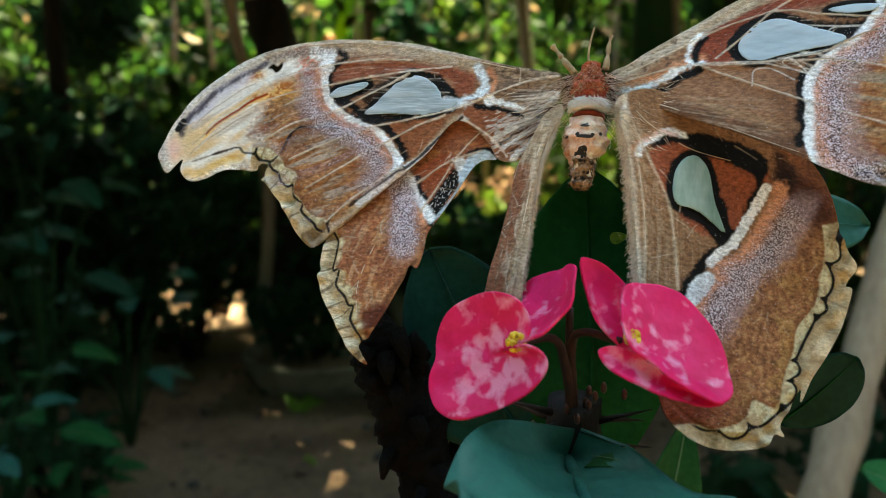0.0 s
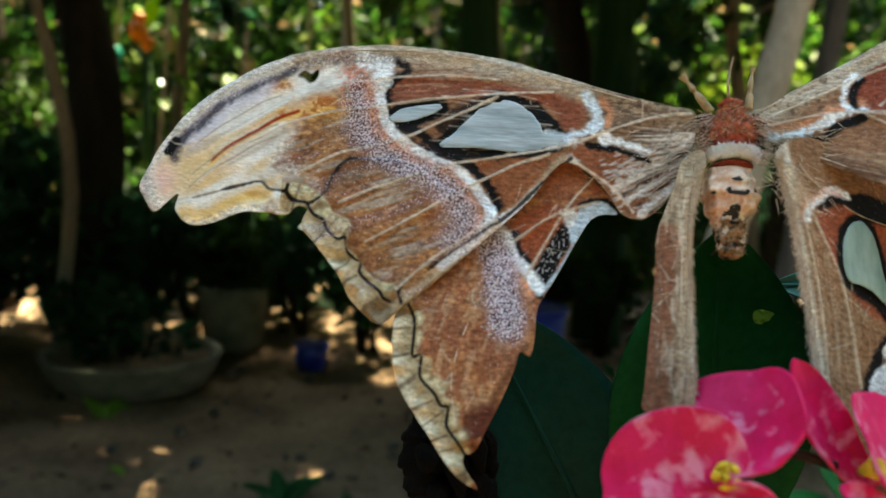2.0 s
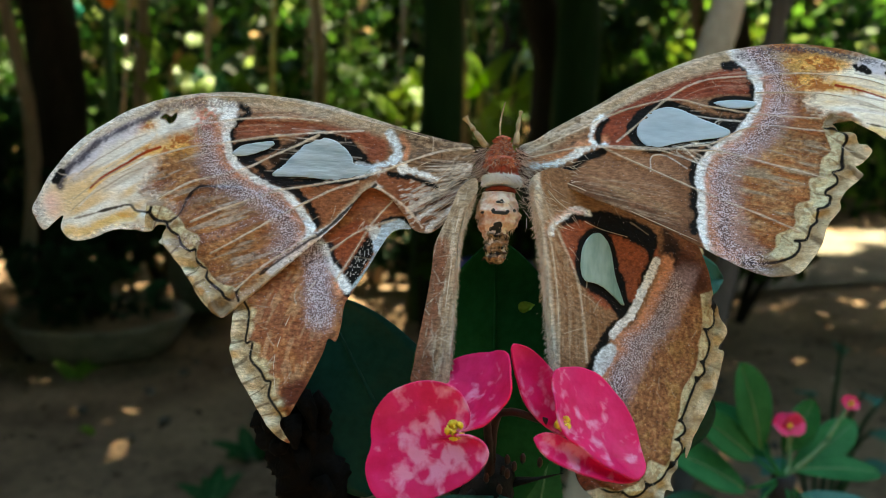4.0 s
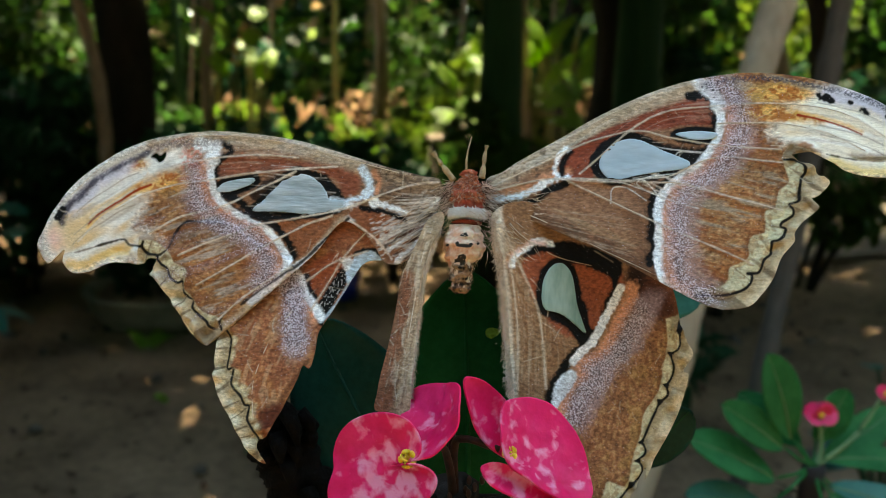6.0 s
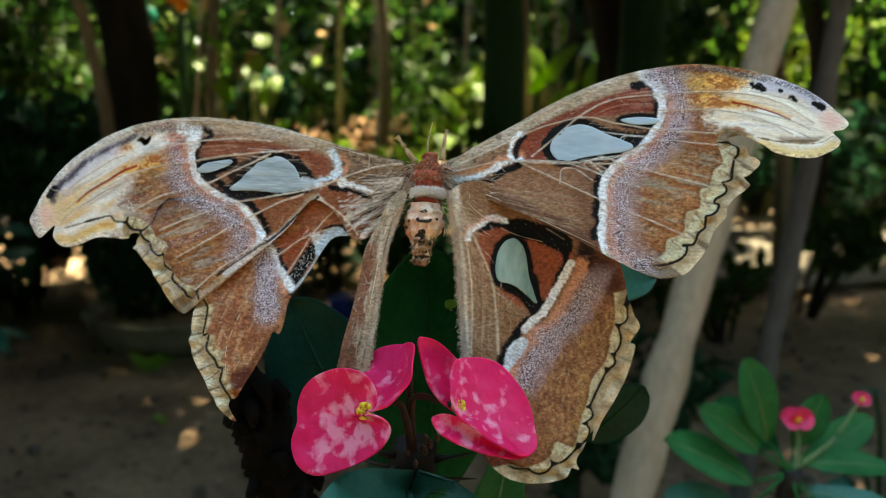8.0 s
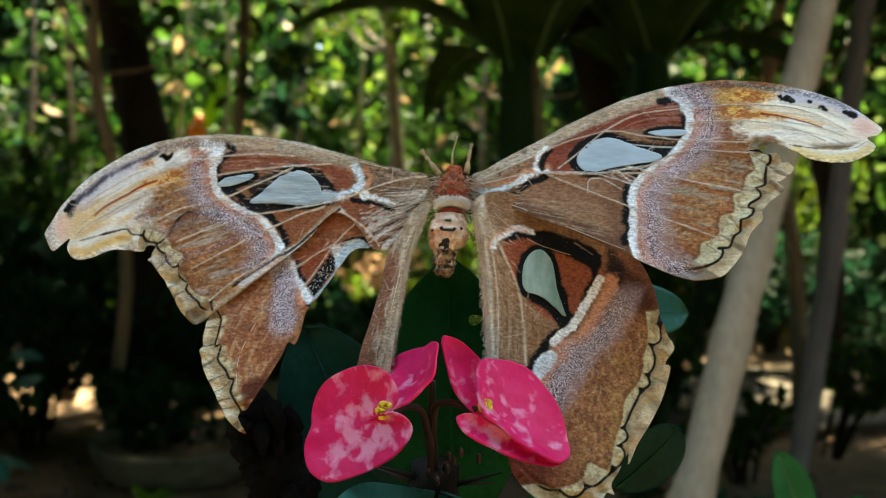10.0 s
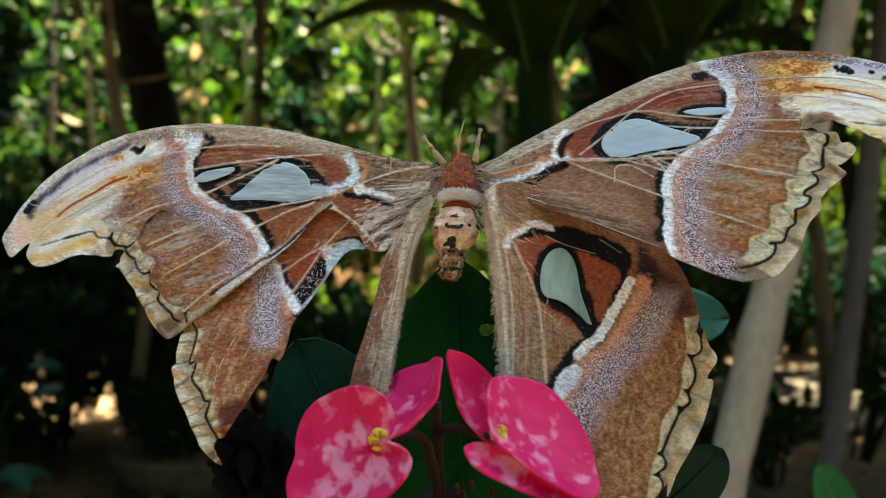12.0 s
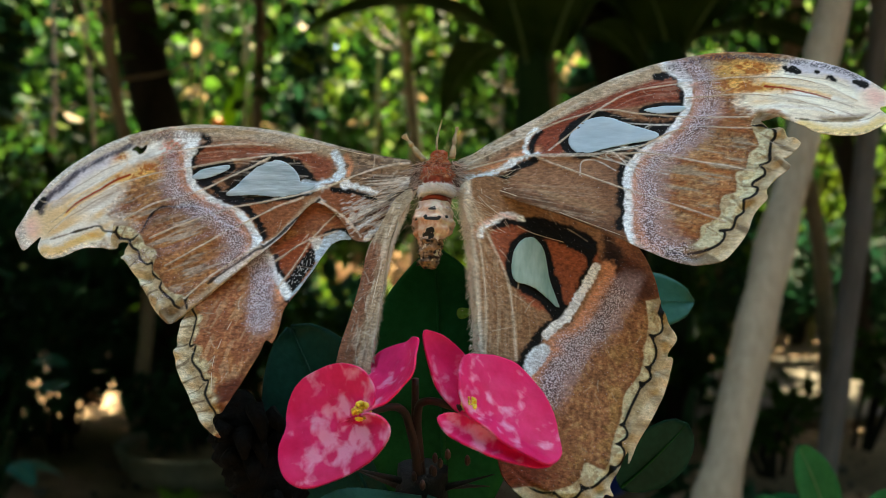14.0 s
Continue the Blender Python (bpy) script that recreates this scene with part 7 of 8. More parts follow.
def basin(x, y, r, h, mat, label, seed, oval=1.0):
    """A shallow planter with a thick rolled rim, filled with soil."""
    prof = [(0.0, 0.0), (0.72, 0.0), (0.80, 0.04), (0.90, 0.45), (0.97, 0.86), (1.0, 0.94), (0.99, 1.0), (0.95, 1.0), (0.90, 0.92), (0.86, 0.80), (0.84, 0.70), (0.0, 0.70)]
    m = 48
    verts, faces = [], []
    for i, (pr, pz) in enumerate(prof):
        for k in range(m):
            w = 2 * math.pi * k / m
            rr = r * pr * (1 + 0.02 * noise.noise(Vector((math.cos(w) * 2, math.sin(w) * 2, seed + pz))))
            verts.append((x + rr * math.cos(w) * oval, y + rr * math.sin(w), h * pz - 0.005 + 0.006 * noise.noise(Vector((w, i, seed)))))
    for i in range(len(prof) - 1):
        for k in range(m):
            j = (k + 1) % m
            faces.append((i * m + k, i * m + j, (i + 1) * m + j, (i + 1) * m + k))
    return verts, faces


def planter(x, y, r, h, label, seed, oval=1.0):
    p = tagged(new("planter"), label, "planter")
    v, f = basin(x, y, r, h, M_CEMENT, label, seed, oval)
    raw("bowl", v, f, M_CEMENT, p)
    q = spline([(x + 0.84 * r * oval * math.cos(w), y + 0.84 * r * math.sin(w)) for w in np.linspace(0, 6.28, 12, endpoint=False)], True, 4)
    g, fq = fill(q * 1000, 20)
    g = g / 1000
    z = [h * 0.78 + 0.02 * noise.noise(Vector((a * 14, b * 14, 0))) for a, b in g]
    raw("soil", np.column_stack([g, z]), fq.tolist(), M_SOIL, p, "dark potting soil")
    return p


planter(-0.66, 4.18, 0.40, 0.17, "shallow weathered cement planter bowl on the soil", 1, 1.05)
planter(-0.22, 4.95, 0.20, 0.36, "taller weathered cement plant pot on the soil", 2)
shrub(-0.66, 4.18, 0.28, 0.34, 240, 0.13, M_FOLIAGE_BLUE, 21, "low leafy plant in a cement planter", z0=0.13)
shrub(-0.22, 4.95, 0.40, 0.30, 260, 0.16, M_FOLIAGE, 22, "long-leaved green plant in a cement pot", 0.3, z0=0.29)


def bucket(x, y, r, h, mat, label, name="bucket"):
    b = tagged(new(name), label, name)
    v, f = tube([(x, y, -0.01), (x, y, h * 0.5), (x, y, h * 0.94)], [r * 0.8, r * 0.9, r], 28)
    raw("body", v, f, mat, b)
    rim = [(x + r * 1.03 * math.cos(w), y + r * 1.03 * math.sin(w), h * 0.95) for w in np.linspace(0, 6.283, 33)]
    v, f = tube(rim, r * 0.06, 8)
    raw("rim", v, f, mat, b)
    return b


bucket(0.20, 4.45, 0.09, 0.13, M_BLUE, "small blue plastic bucket on the soil")
bucket(1.17, 3.75, 0.17, 0.48, M_BLUE, "dark blue plastic tub among the plants", "tub")


def sprout(x, y, size, mat, seed, label, n=5):
    s = tagged(new("seedling"), label, "seedling")
    rng = np.random.RandomState(seed)
    for k in range(n):
        w = rng.uniform(0, 6.28)
        tip = np.array([x + math.cos(w) * size, y + math.sin(w) * size, size * rng.uniform(0.35, 0.8)])
        leaf(s, (x, y, -0.005), tip, size * 0.5, (0, -0.4, 1), mat, droop=0.12, seed=k, along=10, across=6)
    return s


sprout(-0.70, 3.70, 0.11, M_LIME, 1, "bright lime-green seedling on the bare soil")
sprout(-0.52, 3.05, 0.05, M_LIME, 2, "tiny yellow-green seedling on the bare soil", 3)
sprout(0.02, 2.75, 0.13, M_LEAF_MID, 3, "low dark green seedling on the soil", 7)
sprout(0.22, 2.55, 0.12, M_LEAF_MID, 4, "low dark green seedling on the soil", 7)
sprout(-0.10, 2.45, 0.10, M_LEAF_MID, 5, "low dark green seedling on the soil", 6)
shrub(-1.32, 2.75, 0.30, 0.22, 120, 0.11, M_FOLIAGE_BLUE, 23, "low leafy green plant at the edge of the soil", 0.6)
shrub(-1.75, 3.35, 0.55, 0.30, 160, 0.13, M_FOLIAGE_BLUE, 24, "leafy green plant at the edge of the soil", 0.6)
shrub(-2.30, 3.9, 1.05, 0.40, 160, 0.26, M_FOLIAGE_BLUE, 25, "broad-leaved plant in the shade", 0.62)


def path_strip():
    """A pale trodden path that crosses behind the poles."""
    xs, ys = np.linspace(1.6, 14, 60), np.linspace(0, 1, 10)
    verts = [(x, 4.95 + 0.10 * (x - 3) + 2.4 * b + 0.12 * noise.noise(Vector((x * 0.8, b * 3, 2))), 0.022 + 0.02 * noise.noise(Vector((x, b * 2, 7))) * math.sin(math.pi * b)) for b in ys for x in xs]
    n = len(xs)
    faces = [(j * n + i, j * n + i + 1, (j + 1) * n + i + 1, (j + 1) * n + i) for j in range(9) for i in range(n - 1)]
    tagged(raw("path", verts, faces, M_PATH), "pale dusty garden path", "path", kind="structure")


path_strip()


def litter():
    """Dead leaves, crumbs of earth and small stones on the soil."""
    rng = np.random.RandomState(41)
    n = 1300
    p = np.column_stack([rng.uniform(-3.5, 4.5, n), rng.uniform(1.2, 6.0, n), rng.uniform(0.0, 0.02, n)])
    v, f = leaf_cloud(p, 0.055, 41, 0.5)
    v[:, 2] = 0.004 + 0.35 * (v[:, 2] - np.repeat(p[:, 2], 4)) + 0.012
    tagged(mesh_fast("leaf_litter", v, f, M_LITTER), "scattered brown dead leaves on the soil", "leaf litter", kind="stuff")
    pieces = []
    for k in range(170):
        x, y, r = rng.uniform(-2.6, 2.5), rng.uniform(1.6, 5), rng.uniform(0.006, 0.028)
        pieces.append(tube([(x, y, -0.004), (x, y, r * 0.3), (x + r * 0.1, y, r * 0.8), (x, y, r)], [r, r * 1.05, r * 0.75, r * 0.25], 8, 0.2, k))
    v, f = merge(*pieces)
    tagged(raw("pebbles", v, f, M_STONE), "small pale pebbles and clods on the soil", "pebbles", kind="stuff")


litter()

# trunks and banana stems
tree(-1.08, 4.5, 4.2, 0.032, M_BARK_PALE, 61, "thin pale-barked leafy sapling", M_FOLIAGE, 500, 0.5)
tree(-1.06, 5.05, 5.5, 0.130, M_BARK, 62, "thick dark-barked tree trunk", M_FOLIAGE, 1500, 0.9, 0.16, bottom=0.6)
tree(-0.60, 6.1, 4.5, 0.040, M_BARK_PALE, 63, "slim pale-barked leafy tree", M_FOLIAGE_LIME, 700, 0.5, bottom=0.55)
tree(1.82, 5.6, 5.5, 0.125, M_BARK, 64, "thick dark-barked tree trunk", M_FOLIAGE, 1500, 0.9, 0.16, bottom=0.6)
tree(1.66, 6.0, 4.5, 0.038, M_BARK_PALE, 65, "slim pale-barked leafy tree", M_FOLIAGE, 700, 0.5, bottom=0.6)
tree(3.1, 5.0, 4.5, 0.050, M_BARK_PALE, 66, "slim pale-barked leafy tree", M_FOLIAGE, 900, 0.6, bottom=0.55)
tree(0.55, 7.2, 5.0, 0.055, M_BARK_PALE, 67, "slim pale-barked leafy tree", M_FOLIAGE_LIME, 900, 0.6, bottom=0.55)
tree(-2.6, 5.4, 5.0, 0.060, M_BARK, 68, "dark-barked leafy garden tree", M_FOLIAGE_BLUE, 1400, 0.8, bottom=0.35)
tree(2.5, 7.8, 5.5, 0.090, M_BARK, 69, "dark-barked leafy garden tree", M_FOLIAGE, 1500, 0.9, bottom=0.4)
tree(4.6, 7.0, 5.5, 0.090, M_BARK, 70, "dark-barked leafy garden tree", M_FOLIAGE, 1500, 0.9, bottom=0.4)


def cane(x, y, height, r, seed, mat):
    """A thin jointed cane."""
    rng = np.random.RandomState(seed)
    top = np.array([x + rng.normal(0, 0.25), y + rng.normal(0, 0.1), height])
    n = int(height / 0.28)
    line = np.array([np.array([x, y, -0.03]) * (1 - t) + top * t + (0.05 * math.sin(3 * t + seed), 0, 0) for t in np.linspace(0, 1, 2 * n)])
    v, f = tube(line, [r * (1.18 if i % 2 else 0.95) * (1 - 0.35 * i / (2 * n)) for i in range(2 * n)], 9, 0.03, seed)
    tagged(raw("cane", v, f, mat), "thin pale jointed garden cane", "cane", "canes among the trees")


for i, (x, y, h, r) in enumerate(((-1.75, 6.6, 3.6, 0.020), (-1.35, 7.2, 3.8, 0.022), (-0.95, 6.5, 3.2, 0.016), (-0.70, 7.4, 4.0, 0.028), (-0.32, 6.9, 3.6, 0.020), (0.30, 7.0, 3.8, 0.024), (0.62, 7.7, 3.8, 0.022), (0.95, 7.1, 3.4, 0.018), (1.32, 7.5, 3.9, 0.026), (1.55, 6.7, 3.6, 0.020), (2.15, 7.2, 3.8, 0.024), (2.75, 7.6, 3.7, 0.022), (3.5, 7.3, 3.8, 0.022), (4.2, 6.9, 3.8, 0.024), (-2.4, 7.0, 3.8, 0.022), (1.98, 6.3, 3.2, 0.016))):
    cane(x * 1.22, y + 1.7, h, r * 1.15, 300 + i, (M_BARK_PALE, M_CANE)[i % 2])


def banana(x, y, r, height, seed, leaves):
    """A banana plant: sheathed stem and long drooping blades."""
    b = tagged(new("banana_plant"), "banana plant with a thick dark green sheathed stem", "banana plant")
    rng = np.random.RandomState(seed)
    v, f = tube(spline([(x, y, -0.03), (x + 0.02, y, height * 0.5), (x - 0.02, y, height)], False, 10), [r * 1.1, r, r * 0.85, r * 0.5], 18, 0.05, seed)
    raw("stem", v, f, M_BANANA, b)
    for k in range(leaves):
        w = 2 * math.pi * (k + rng.uniform(-0.3, 0.3)) / leaves
        tip = np.array([x + math.cos(w) * 1.3, y + math.sin(w) * 1.3, height + rng.uniform(-0.5, 0.8)])
        leaf(b, (x, y, height * 0.92), tip, 0.42, (0, 0, 1), M_FOLIAGE, droop=0.22, seed=k, along=16, across=8)
    return b


banana(1.05, 4.55, 0.125, 2.6, 1, 6)
banana(2.02, 5.0, 0.15, 2.8, 2, 6)


def tall_blade():
    """A sunlit strap leaf with a yellow and orange bloom hanging below it."""
    b = tagged(new("strap_leaf_plant"), "tall yellow-green strap leaf with a hanging orange bloom", "plant")
    leaf(b, (-1.12, 8.1, 2.14), (-0.86, 8.2, 2.90), 0.13, (0, -1, 0.2), M_LIME, "sunlit yellow-green strap leaf", droop=0.05, seed=1)
    v, f = tube(spline([(-1.06, 8.1, -0.03), (-1.10, 8.1, 1.1), (-1.12, 8.1, 2.16)], False, 8), [0.05, 0.04, 0.03], 10)
    raw("stem", v, f, M_BANANA, b)
    for dx, z, r in ((-0.05, 2.10, 0.09), (0.03, 2.00, 0.07), (-0.03, 2.20, 0.06)):
        v, f = tube([(-1.12 + dx, 8.0, z + r), (-1.12 + dx, 7.99, z + r * 0.4), (-1.12 + dx, 7.99, z - r * 0.5), (-1.12 + dx, 8.0, z - r)], [r * 0.3, r, r * 0.8, r * 0.2], 12, 0.1)
        raw("bloom", v, f, M_ORANGE, b)


tall_blade()


def hanging_jar():
    """A small turquoise plastic jar that hangs from a cane."""
    j = tagged(new("hanging_jar"), "small turquoise plastic jar hanging among the canes", "jar")
    v, f = tube([(-1.20, 7.0, 1.745), (-1.20, 7.0, 1.75), (-1.20, 7.0, 1.82), (-1.20, 7.0, 1.84), (-1.20, 7.0, 1.86)], [0.045, 0.055, 0.055, 0.035, 0.035], 18)
    raw("body", v, f, M_TEAL, j)
    v, f = tube([(-1.20, 7.0, 1.86), (-1.205, 7.0, 2.3), (-1.22, 7.0, 2.9)], [0.004, 0.004, 0.004], 6)
    raw("cord", v, f, M_CANE, j)


hanging_jar()


def lime_plant(x, y, z, size, seed, n=8):
    """A clump of sunlit yellow-green blades on thin stalks."""
    b = tagged(new("lime_leaf_plant"), "sunlit yellow-green leafy plant among the trees", "plant")
    rng = np.random.RandomState(seed)
    for k in range(n):
        w = rng.uniform(0, 6.28)
        q = np.array([x + 0.5 * size * math.cos(w), y + 0.4 * size * math.sin(w), z * rng.uniform(0.7, 1.05)])
        v, f = tube(spline([(x + 0.02 * k, y, -0.03), (x * 0.6 + q[0] * 0.4, y, q[2] * 0.5), q], False, 6), [0.012, 0.009, 0.005], 7)
        raw("stalk", v, f, M_CANE, b)
        leaf(b, q, q + np.array([math.cos(w), 0.6 * math.sin(w), rng.uniform(0.1, 1.1)]) * size, size * 0.42, (0.1, -0.7, 0.7), M_LIME, droop=0.15, seed=k, along=12, across=6)


lime_plant(-0.35, 6.0, 1.55, 0.30, 5, 8)
lime_plant(1.9, 6.2, 1.6, 0.32, 6, 8)
lime_plant(1.62, 6.1, 1.30, 0.28, 8, 10)
lime_plant(2.15, 6.0, 1.05, 0.28, 9, 10)
lime_plant(1.30, 6.3, 1.15, 0.26, 7, 8)
# undergrowth under the trees, nearer and darker to the left
for i, (x, y, h, s, n, size, m) in enumerate((
    (-1.55, 4.75, 0.9, 0.5, 500, 0.15, M_FOLIAGE_BLUE), (-0.85, 5.2, 0.8, 0.5, 500, 0.14, M_FOLIAGE_BLUE), (0.15, 5.3, 0.7, 0.45, 450, 0.13, M_FOLIAGE_BLUE),
    (0.55, 4.9, 0.9, 0.4, 380, 0.14, M_FOLIAGE_BLUE), (1.4, 5.1, 0.8, 0.5, 420, 0.15, M_FOLIAGE), (-2.3, 4.9, 1.5, 0.6, 600, 0.17, M_FOLIAGE_BLUE),
    (-3.2, 4.6, 1.6, 0.6, 600, 0.17, M_FOLIAGE_BLUE), (-1.6, 5.2, 1.2, 0.6, 800, 0.17, M_FOLIAGE_BLUE), (-2.6, 5.5, 1.3, 0.7, 900, 0.18, M_FOLIAGE_BLUE), (-0.5, 5.6, 0.85, 0.55, 700, 0.16, M_FOLIAGE_BLUE), (-3.6, 5.6, 1.4, 0.7, 800, 0.18, M_FOLIAGE_BLUE), (2.6, 7.1, 0.75, 0.6, 600, 0.16, M_FOLIAGE_BLUE), (3.7, 7.3, 0.75, 0.6, 600, 0.16, M_FOLIAGE_BLUE), (4.8, 7.4, 1.3, 0.7, 800, 0.16, M_FOLIAGE_BLUE), (-3.4, 5.0, 0.7, 0.6, 500, 0.15, M_FOLIAGE_BLUE), (-2.3, 5.1, 0.6, 0.55, 500, 0.15, M_FOLIAGE_BLUE), (-1.15, 5.5, 0.55, 0.5, 450, 0.14, M_FOLIAGE_BLUE), (-0.1, 5.8, 0.55, 0.5, 450, 0.14, M_FOLIAGE_BLUE), (1.75, 6.1, 0.5, 0.4, 360, 0.13, M_FOLIAGE_BLUE), (-1.95, 4.55, 0.5, 0.5, 420, 0.13, M_FOLIAGE_BLUE), (-2.75, 4.25, 0.6, 0.5, 420, 0.14, M_FOLIAGE_BLUE), (0.95, 5.6, 0.55, 0.5, 380, 0.13, M_FOLIAGE_BLUE), (2.3, 5.6, 0.5, 0.45, 320, 0.13, M_FOLIAGE_BLUE), (-1.7, 6.0, 1.9, 0.7, 800, 0.15, M_FOLIAGE), (-0.4, 6.6, 0.75, 0.7, 700, 0.14, M_FOLIAGE),
    (0.7, 6.4, 0.75, 0.6, 700, 0.13, M_FOLIAGE_LIME), (1.6, 6.8, 1.5, 0.7, 900, 0.14, M_FOLIAGE_LIME), (2.6, 6.6, 0.8, 0.5, 400, 0.13, M_FOLIAGE),
    (0.98, 4.25, 1.10, 0.32, 420, 0.12, M_FOLIAGE), (1.95, 4.7, 1.05, 0.32, 420, 0.12, M_FOLIAGE), (-0.34, 6.7, 2.9, 0.32, 420, 0.20, M_FOLIAGE_BLUE), (-2.6, 6.4, 3.0, 0.5, 620, 0.24, M_FOLIAGE_BLUE), (2.25, 7.0, 3.3, 0.45, 620, 0.24, M_FOLIAGE_BLUE), (2.85, 7.4, 3.2, 0.5, 620, 0.24, M_FOLIAGE_BLUE), (3.75, 7.9, 3.2, 0.5, 560, 0.24, M_FOLIAGE_BLUE), (-0.1, 7.5, 0.72, 0.6, 700, 0.15, M_FOLIAGE_LIME), (1.2, 8.0, 2.4, 0.9, 900, 0.15, M_FOLIAGE), (3.2, 8.4, 2.4, 0.9, 900, 0.15, M_FOLIAGE), (4.9, 8.6, 2.2, 0.9, 900, 0.15, M_FOLIAGE_LIME),
    (-2.9, 7.0, 2.4, 0.9, 900, 0.16, M_FOLIAGE), (2.1, 3.9, 0.45, 0.35, 200, 0.13, M_FOLIAGE), (1.25, 2.75, 0.42, 0.3, 150, 0.12, M_FOLIAGE_BLUE), (2.9, 4.3, 0.6, 0.4, 220, 0.14, M_FOLIAGE), (0.75, 2.2, 0.5, 0.2, 110, 0.12, M_FOLIAGE_BLUE),
)):
    shrub(x, y, h, s, n, size, m, 100 + i, "leafy green shrub under the trees", 0.42)


def broad_plant(x, y, height, n, size, mat, seed, label, spread=0.35):
    """A plant of large blades on arching stalks."""
    b = tagged(new("broad_leaved_plant"), label, "plant")
    rng = np.random.RandomState(seed)
    for k in range(n):
        w = 2 * math.pi * (k + rng.uniform(-0.35, 0.35)) / n
        h = height * rng.uniform(0.35, 1.0)
        q = np.array([x + math.cos(w) * spread * rng.uniform(0.4, 1.0), y + math.sin(w) * spread * rng.uniform(0.4, 1.0), h])
        v, f = tube(spline([(x, y, -0.02), ((x + q[0]) / 2, (y + q[1]) / 2, h * 0.75), q], False, 6), [0.008, 0.006, 0.004], 7)
        raw("stalk", v, f, M_BANANA, b)
        leaf(b, q, q + np.array([math.cos(w) * 0.9, math.sin(w) * 0.9, rng.uniform(-0.5, 0.2)]) * size * rng.uniform(0.8, 1.2), size * 0.55, (0, -0.35, 1), mat, droop=0.12, wave=0.06, seed=k, along=12, across=8, tip_round=0.6)
    return b


broad_plant(-1.32, 2.35, 0.98, 9, 0.17, M_LEAF_FRESH, 51, "broad-leaved plant with arching stalks in the shade", 0.28)
broad_plant(-1.30, 2.10, 0.52, 9, 0.11, M_LEAF_TEAL, 52, "low bushy plant with bluish leaves on the soil", 0.20)
broad_plant(-1.14, 2.45, 0.30, 9, 0.10, M_LEAF_FRESH, 53, "low fresh green plant on the soil", 0.16)
broad_plant(-1.55, 3.10, 1.25, 11, 0.18, M_LEAF_TEAL, 54, "broad-leaved plant with arching stalks in the shade", 0.35)
broad_plant(-1.30, 3.25, 0.72, 10, 0.15, M_LEAF_TEAL, 55, "broad-leaved plant with arching stalks in the shade", 0.28)
broad_plant(-2.05, 3.30, 1.55, 12, 0.22, M_LEAF_TEAL, 56, "tall broad-leaved plant in the shade", 0.45)
broad_plant(1.42, 1.72, 0.66, 9, 0.10, M_LEAF_TEAL, 57, "small plant with narrow bluish leaves beside the pole", 0.16)


def plant_stand():
    """A small stand of pale boards with a potted seedling on it."""
    st = tagged(new("plant_stand"), "small stand of pale weathered boards in the sun", "stand")

    def board(name, a, b):
        bm = bmesh.new()
        bmesh.ops.create_cube(bm, size=1.0)
        lo, hi = np.minimum(a, b), np.maximum(a, b)
        for v in bm.verts:
            v.co = Vector((lo + hi) / 2) + Vector([c * d for c, d in zip(v.co, hi - lo)])
        bmesh.ops.bevel(bm, geom=bm.edges[:], offset=0.006, segments=2, affect="EDGES")
        part(name, bm, M_BARK_PALE, st)
    for k in range(3):
        board("top_board", np.array([0.84, 5.45 + 0.11 * k, 0.740]), np.array([1.42, 5.55 + 0.11 * k, 0.785]))
    for lx in (0.86, 1.33):
        for ly in (5.47, 5.71):
            board("leg", np.array([lx, ly, -0.02]), np.array([lx + 0.07, ly + 0.05, 0.738]))
    board("rail", np.array([0.90, 5.48, 0.40]), np.array([1.36, 5.51, 0.46]))
    p = tagged(new("potted_seedling"), "young pale yellow-green plant in a small pot", "potted plant")
    v, f = tube([(1.02, 5.60, 0.786), (1.02, 5.60, 0.80), (1.02, 5.60, 0.86), (1.02, 5.60, 0.865)], [0.040, 0.045, 0.056, 0.050], 20)
    raw("pot", v, f, M_CEMENT, p)
    for k, (dx, dz) in enumerate(((-0.16, -0.02), (0.17, -0.04), (-0.05, 0.12), (0.08, 0.10), (0.02, 0.02))):
        leaf(p, (1.02, 5.58, 0.90 + 0.03 * k), (1.02 + dx, 5.53, 0.92 + dz), 0.075, (0, -0.8, 0.6), M_LIME, droop=0.12, seed=k, along=12, across=6)
    v, f = tube(spline([(1.02, 5.60, 0.85), (1.01, 5.59, 0.94), (1.02, 5.58, 1.03)], False, 5), [0.006, 0.005, 0.003], 7)
    raw("stem", v, f, M_CANE, p)


plant_stand()

DRY = ((-0.40, 8.3, 1.10, 0.34), (0.12, 8.3, 1.12, 0.34), (0.72, 8.25, 1.12, 0.36), (3.0, 8.25, 1.15, 0.34), (3.4, 8.3, 1.12, 0.32))
for i, (x, y, h, s) in enumerate(DRY):
    shrub(x, y, h, s, 230, 0.085, M_DRY, 400 + i, "dry brown-leaved shrub in the sun", 0.45)


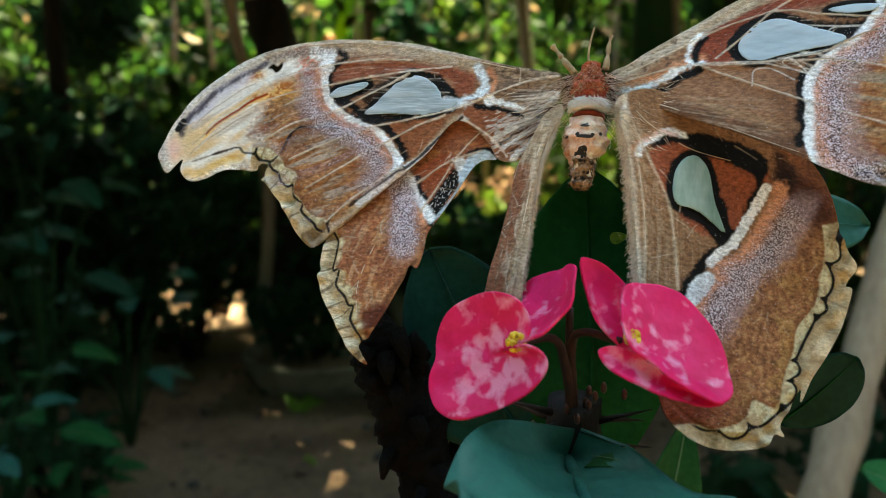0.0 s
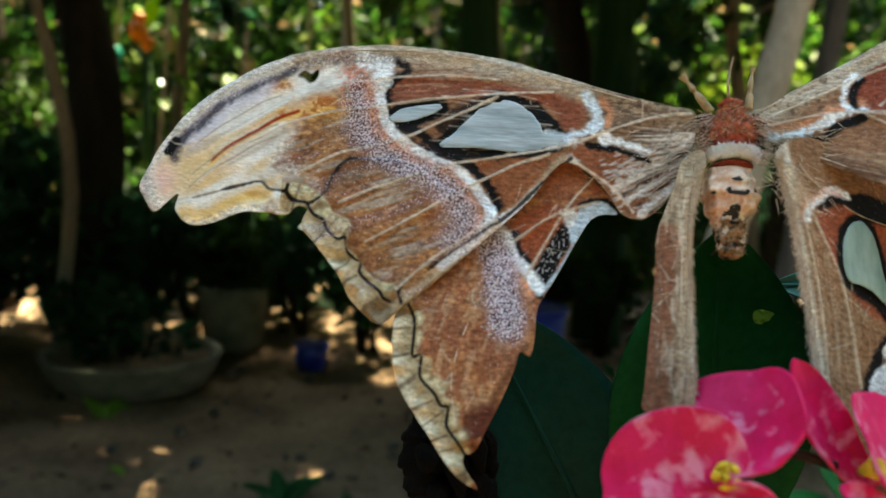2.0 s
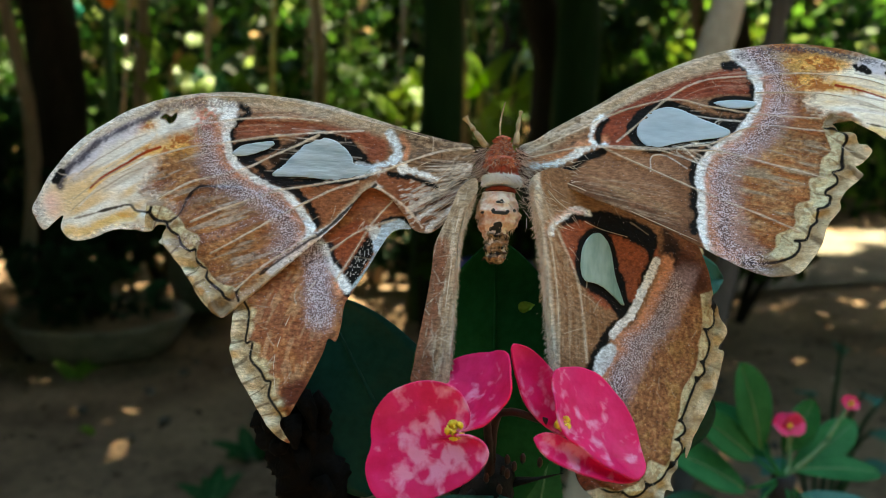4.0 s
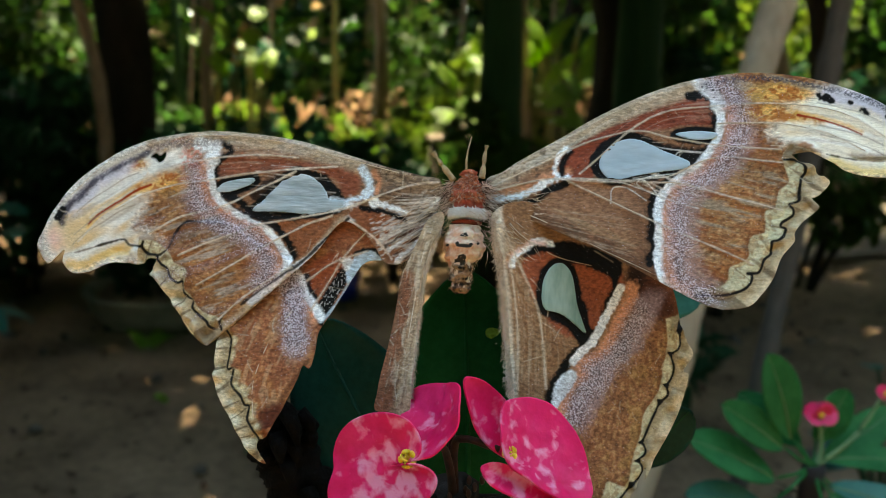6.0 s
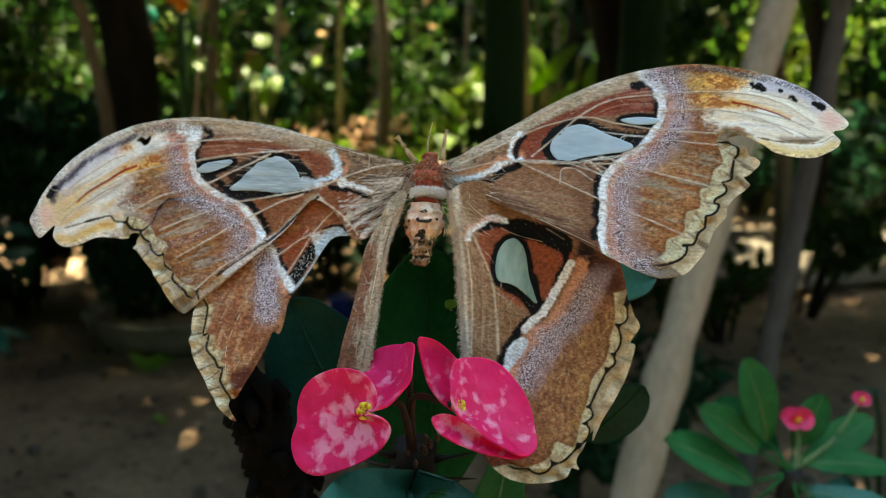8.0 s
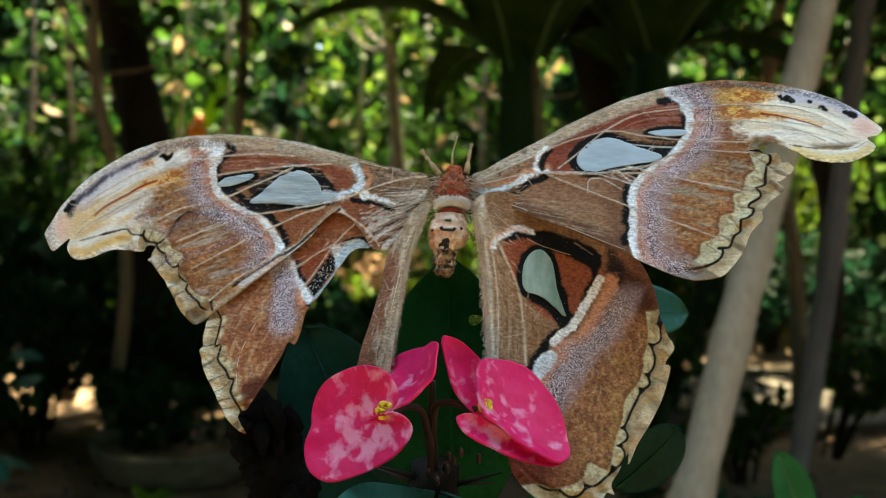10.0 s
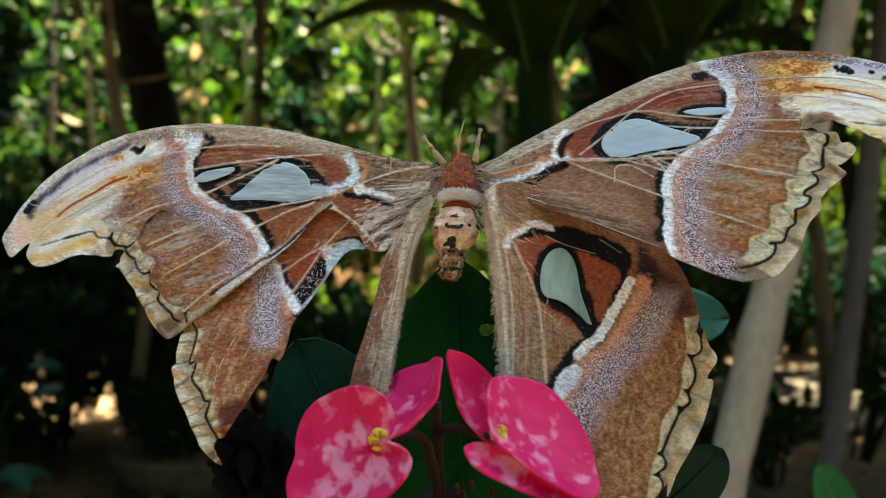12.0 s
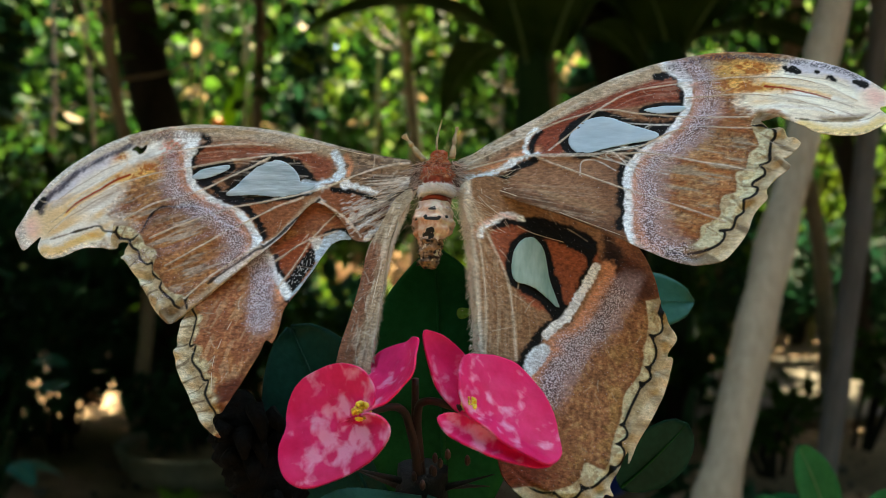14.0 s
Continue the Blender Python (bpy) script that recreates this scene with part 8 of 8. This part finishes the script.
def far_leaves(name, count, low, high, size, cut, mat, label, category, seed, holes=(), slope=None):
    """One mass of foliage in a box, broken by gaps; cut: how much of it stays, from near to far."""
    rng = np.random.RandomState(seed)
    p = rng.uniform(low, high, (count, 3))
    g = np.array([noise.noise(Vector((a * 0.8, b * 0.7, c * 0.8))) + 0.5 * noise.noise(Vector((a * 2.4, b * 1.8, c * 2.4))) for a, b, c in p])
    keep = g > np.interp(p[:, 1], cut[0], cut[1])
    if slope:       # the canopy rises towards the back
        keep &= p[:, 2] < slope[0] + slope[1] * (p[:, 1] - low[1]) + 0.8 * g
    for hx, hy, r in holes:     # gaps that let a shaft of sun through
        keep &= np.hypot(p[:, 0] - hx - 0.19 * (p[:, 2] - 4.45), p[:, 1] - hy - 0.52 * (p[:, 2] - 4.45)) > r
    keep &= shaded(p)
    v, f = leaf_cloud(p[keep], size, seed, 0.5, 0.3)
    tagged(mesh_fast(name, v, f, mat), label, category, kind="stuff")


HOLES = ((4.4, 8.3, 0.4), (1.56, 6.8, 0.45), (0.3, 8.1, 0.55), (1.3, 8.05, 0.7))
far_leaves("far_woods", 104000, (-9, 8.8, 0), (13, 14.0, 8.0), 0.25, ([9, 13], [-0.22, -0.45]), M_WOODS, "dense sunlit foliage at the far edge of the garden", "woods", 77, (), (2.7, 0.9))
far_leaves("far_woods", 52000, (-13, 14.5, 0), (18, 17.0, 9.0), 0.42, ([9, 18], [-9, -9]), M_FOLIAGE, "thick dark woods behind the garden", "woods", 85)
# boughs added only to block sun and sky light; the last hangs out of view
far_leaves("added_shade_boughs", 56000, (-6, 1.3, 3.5), (8, 9.5, 5.4), 0.28, ([1, 2.2, 3, 6.5, 7.6, 9.5], [-0.95, -0.95, -0.95, -0.75, 0.45, 0.9]), M_FOLIAGE, "leafy boughs added overhead to shade the garden", "foliage", 78, HOLES)
far_leaves("added_shade_boughs", 9000, (1.8, 7.3, 3.5), (9, 9.4, 5.3), 0.26, ([7, 10], [-0.22, -0.22]), M_FOLIAGE, "leafy boughs added to shade the garden path", "foliage", 84, HOLES)
far_leaves("added_shade_boughs", 26000, (-3.6, 1.0, 2.75), (4.6, 2.0, 4.6), 0.26, ([1, 3], [-9, -9]), M_FOLIAGE, "thick unseen leafy bough added to keep sky light off the garden", "foliage", 82)
# hedges added behind the camera and at the sides to hold back sky light
far_leaves("hedge", 36000, (-9, -5.0, 0), (9, -3.6, 7.0), 0.32, ([-5, -3], [-0.6, -0.6]), M_FOLIAGE_BLUE, "tall leafy hedge added round the garden to cut sky light", "hedge", 79)
far_leaves("hedge", 14000, (-9, -4.0, 0), (-6.5, 9.5, 5.6), 0.32, ([-5, 9], [-0.6, -0.6]), M_FOLIAGE_BLUE, "tall leafy hedge added round the garden to cut sky light", "hedge", 80)
far_leaves("hedge", 14000, (8.5, -4.0, 0), (11, 9.5, 5.6), 0.32, ([-5, 9], [-0.6, -0.6]), M_FOLIAGE_BLUE, "tall leafy hedge added round the garden to cut sky light", "hedge", 81)


def motions():
    """Nothing but the camera moves: the moth and the plants keep still."""


motions()
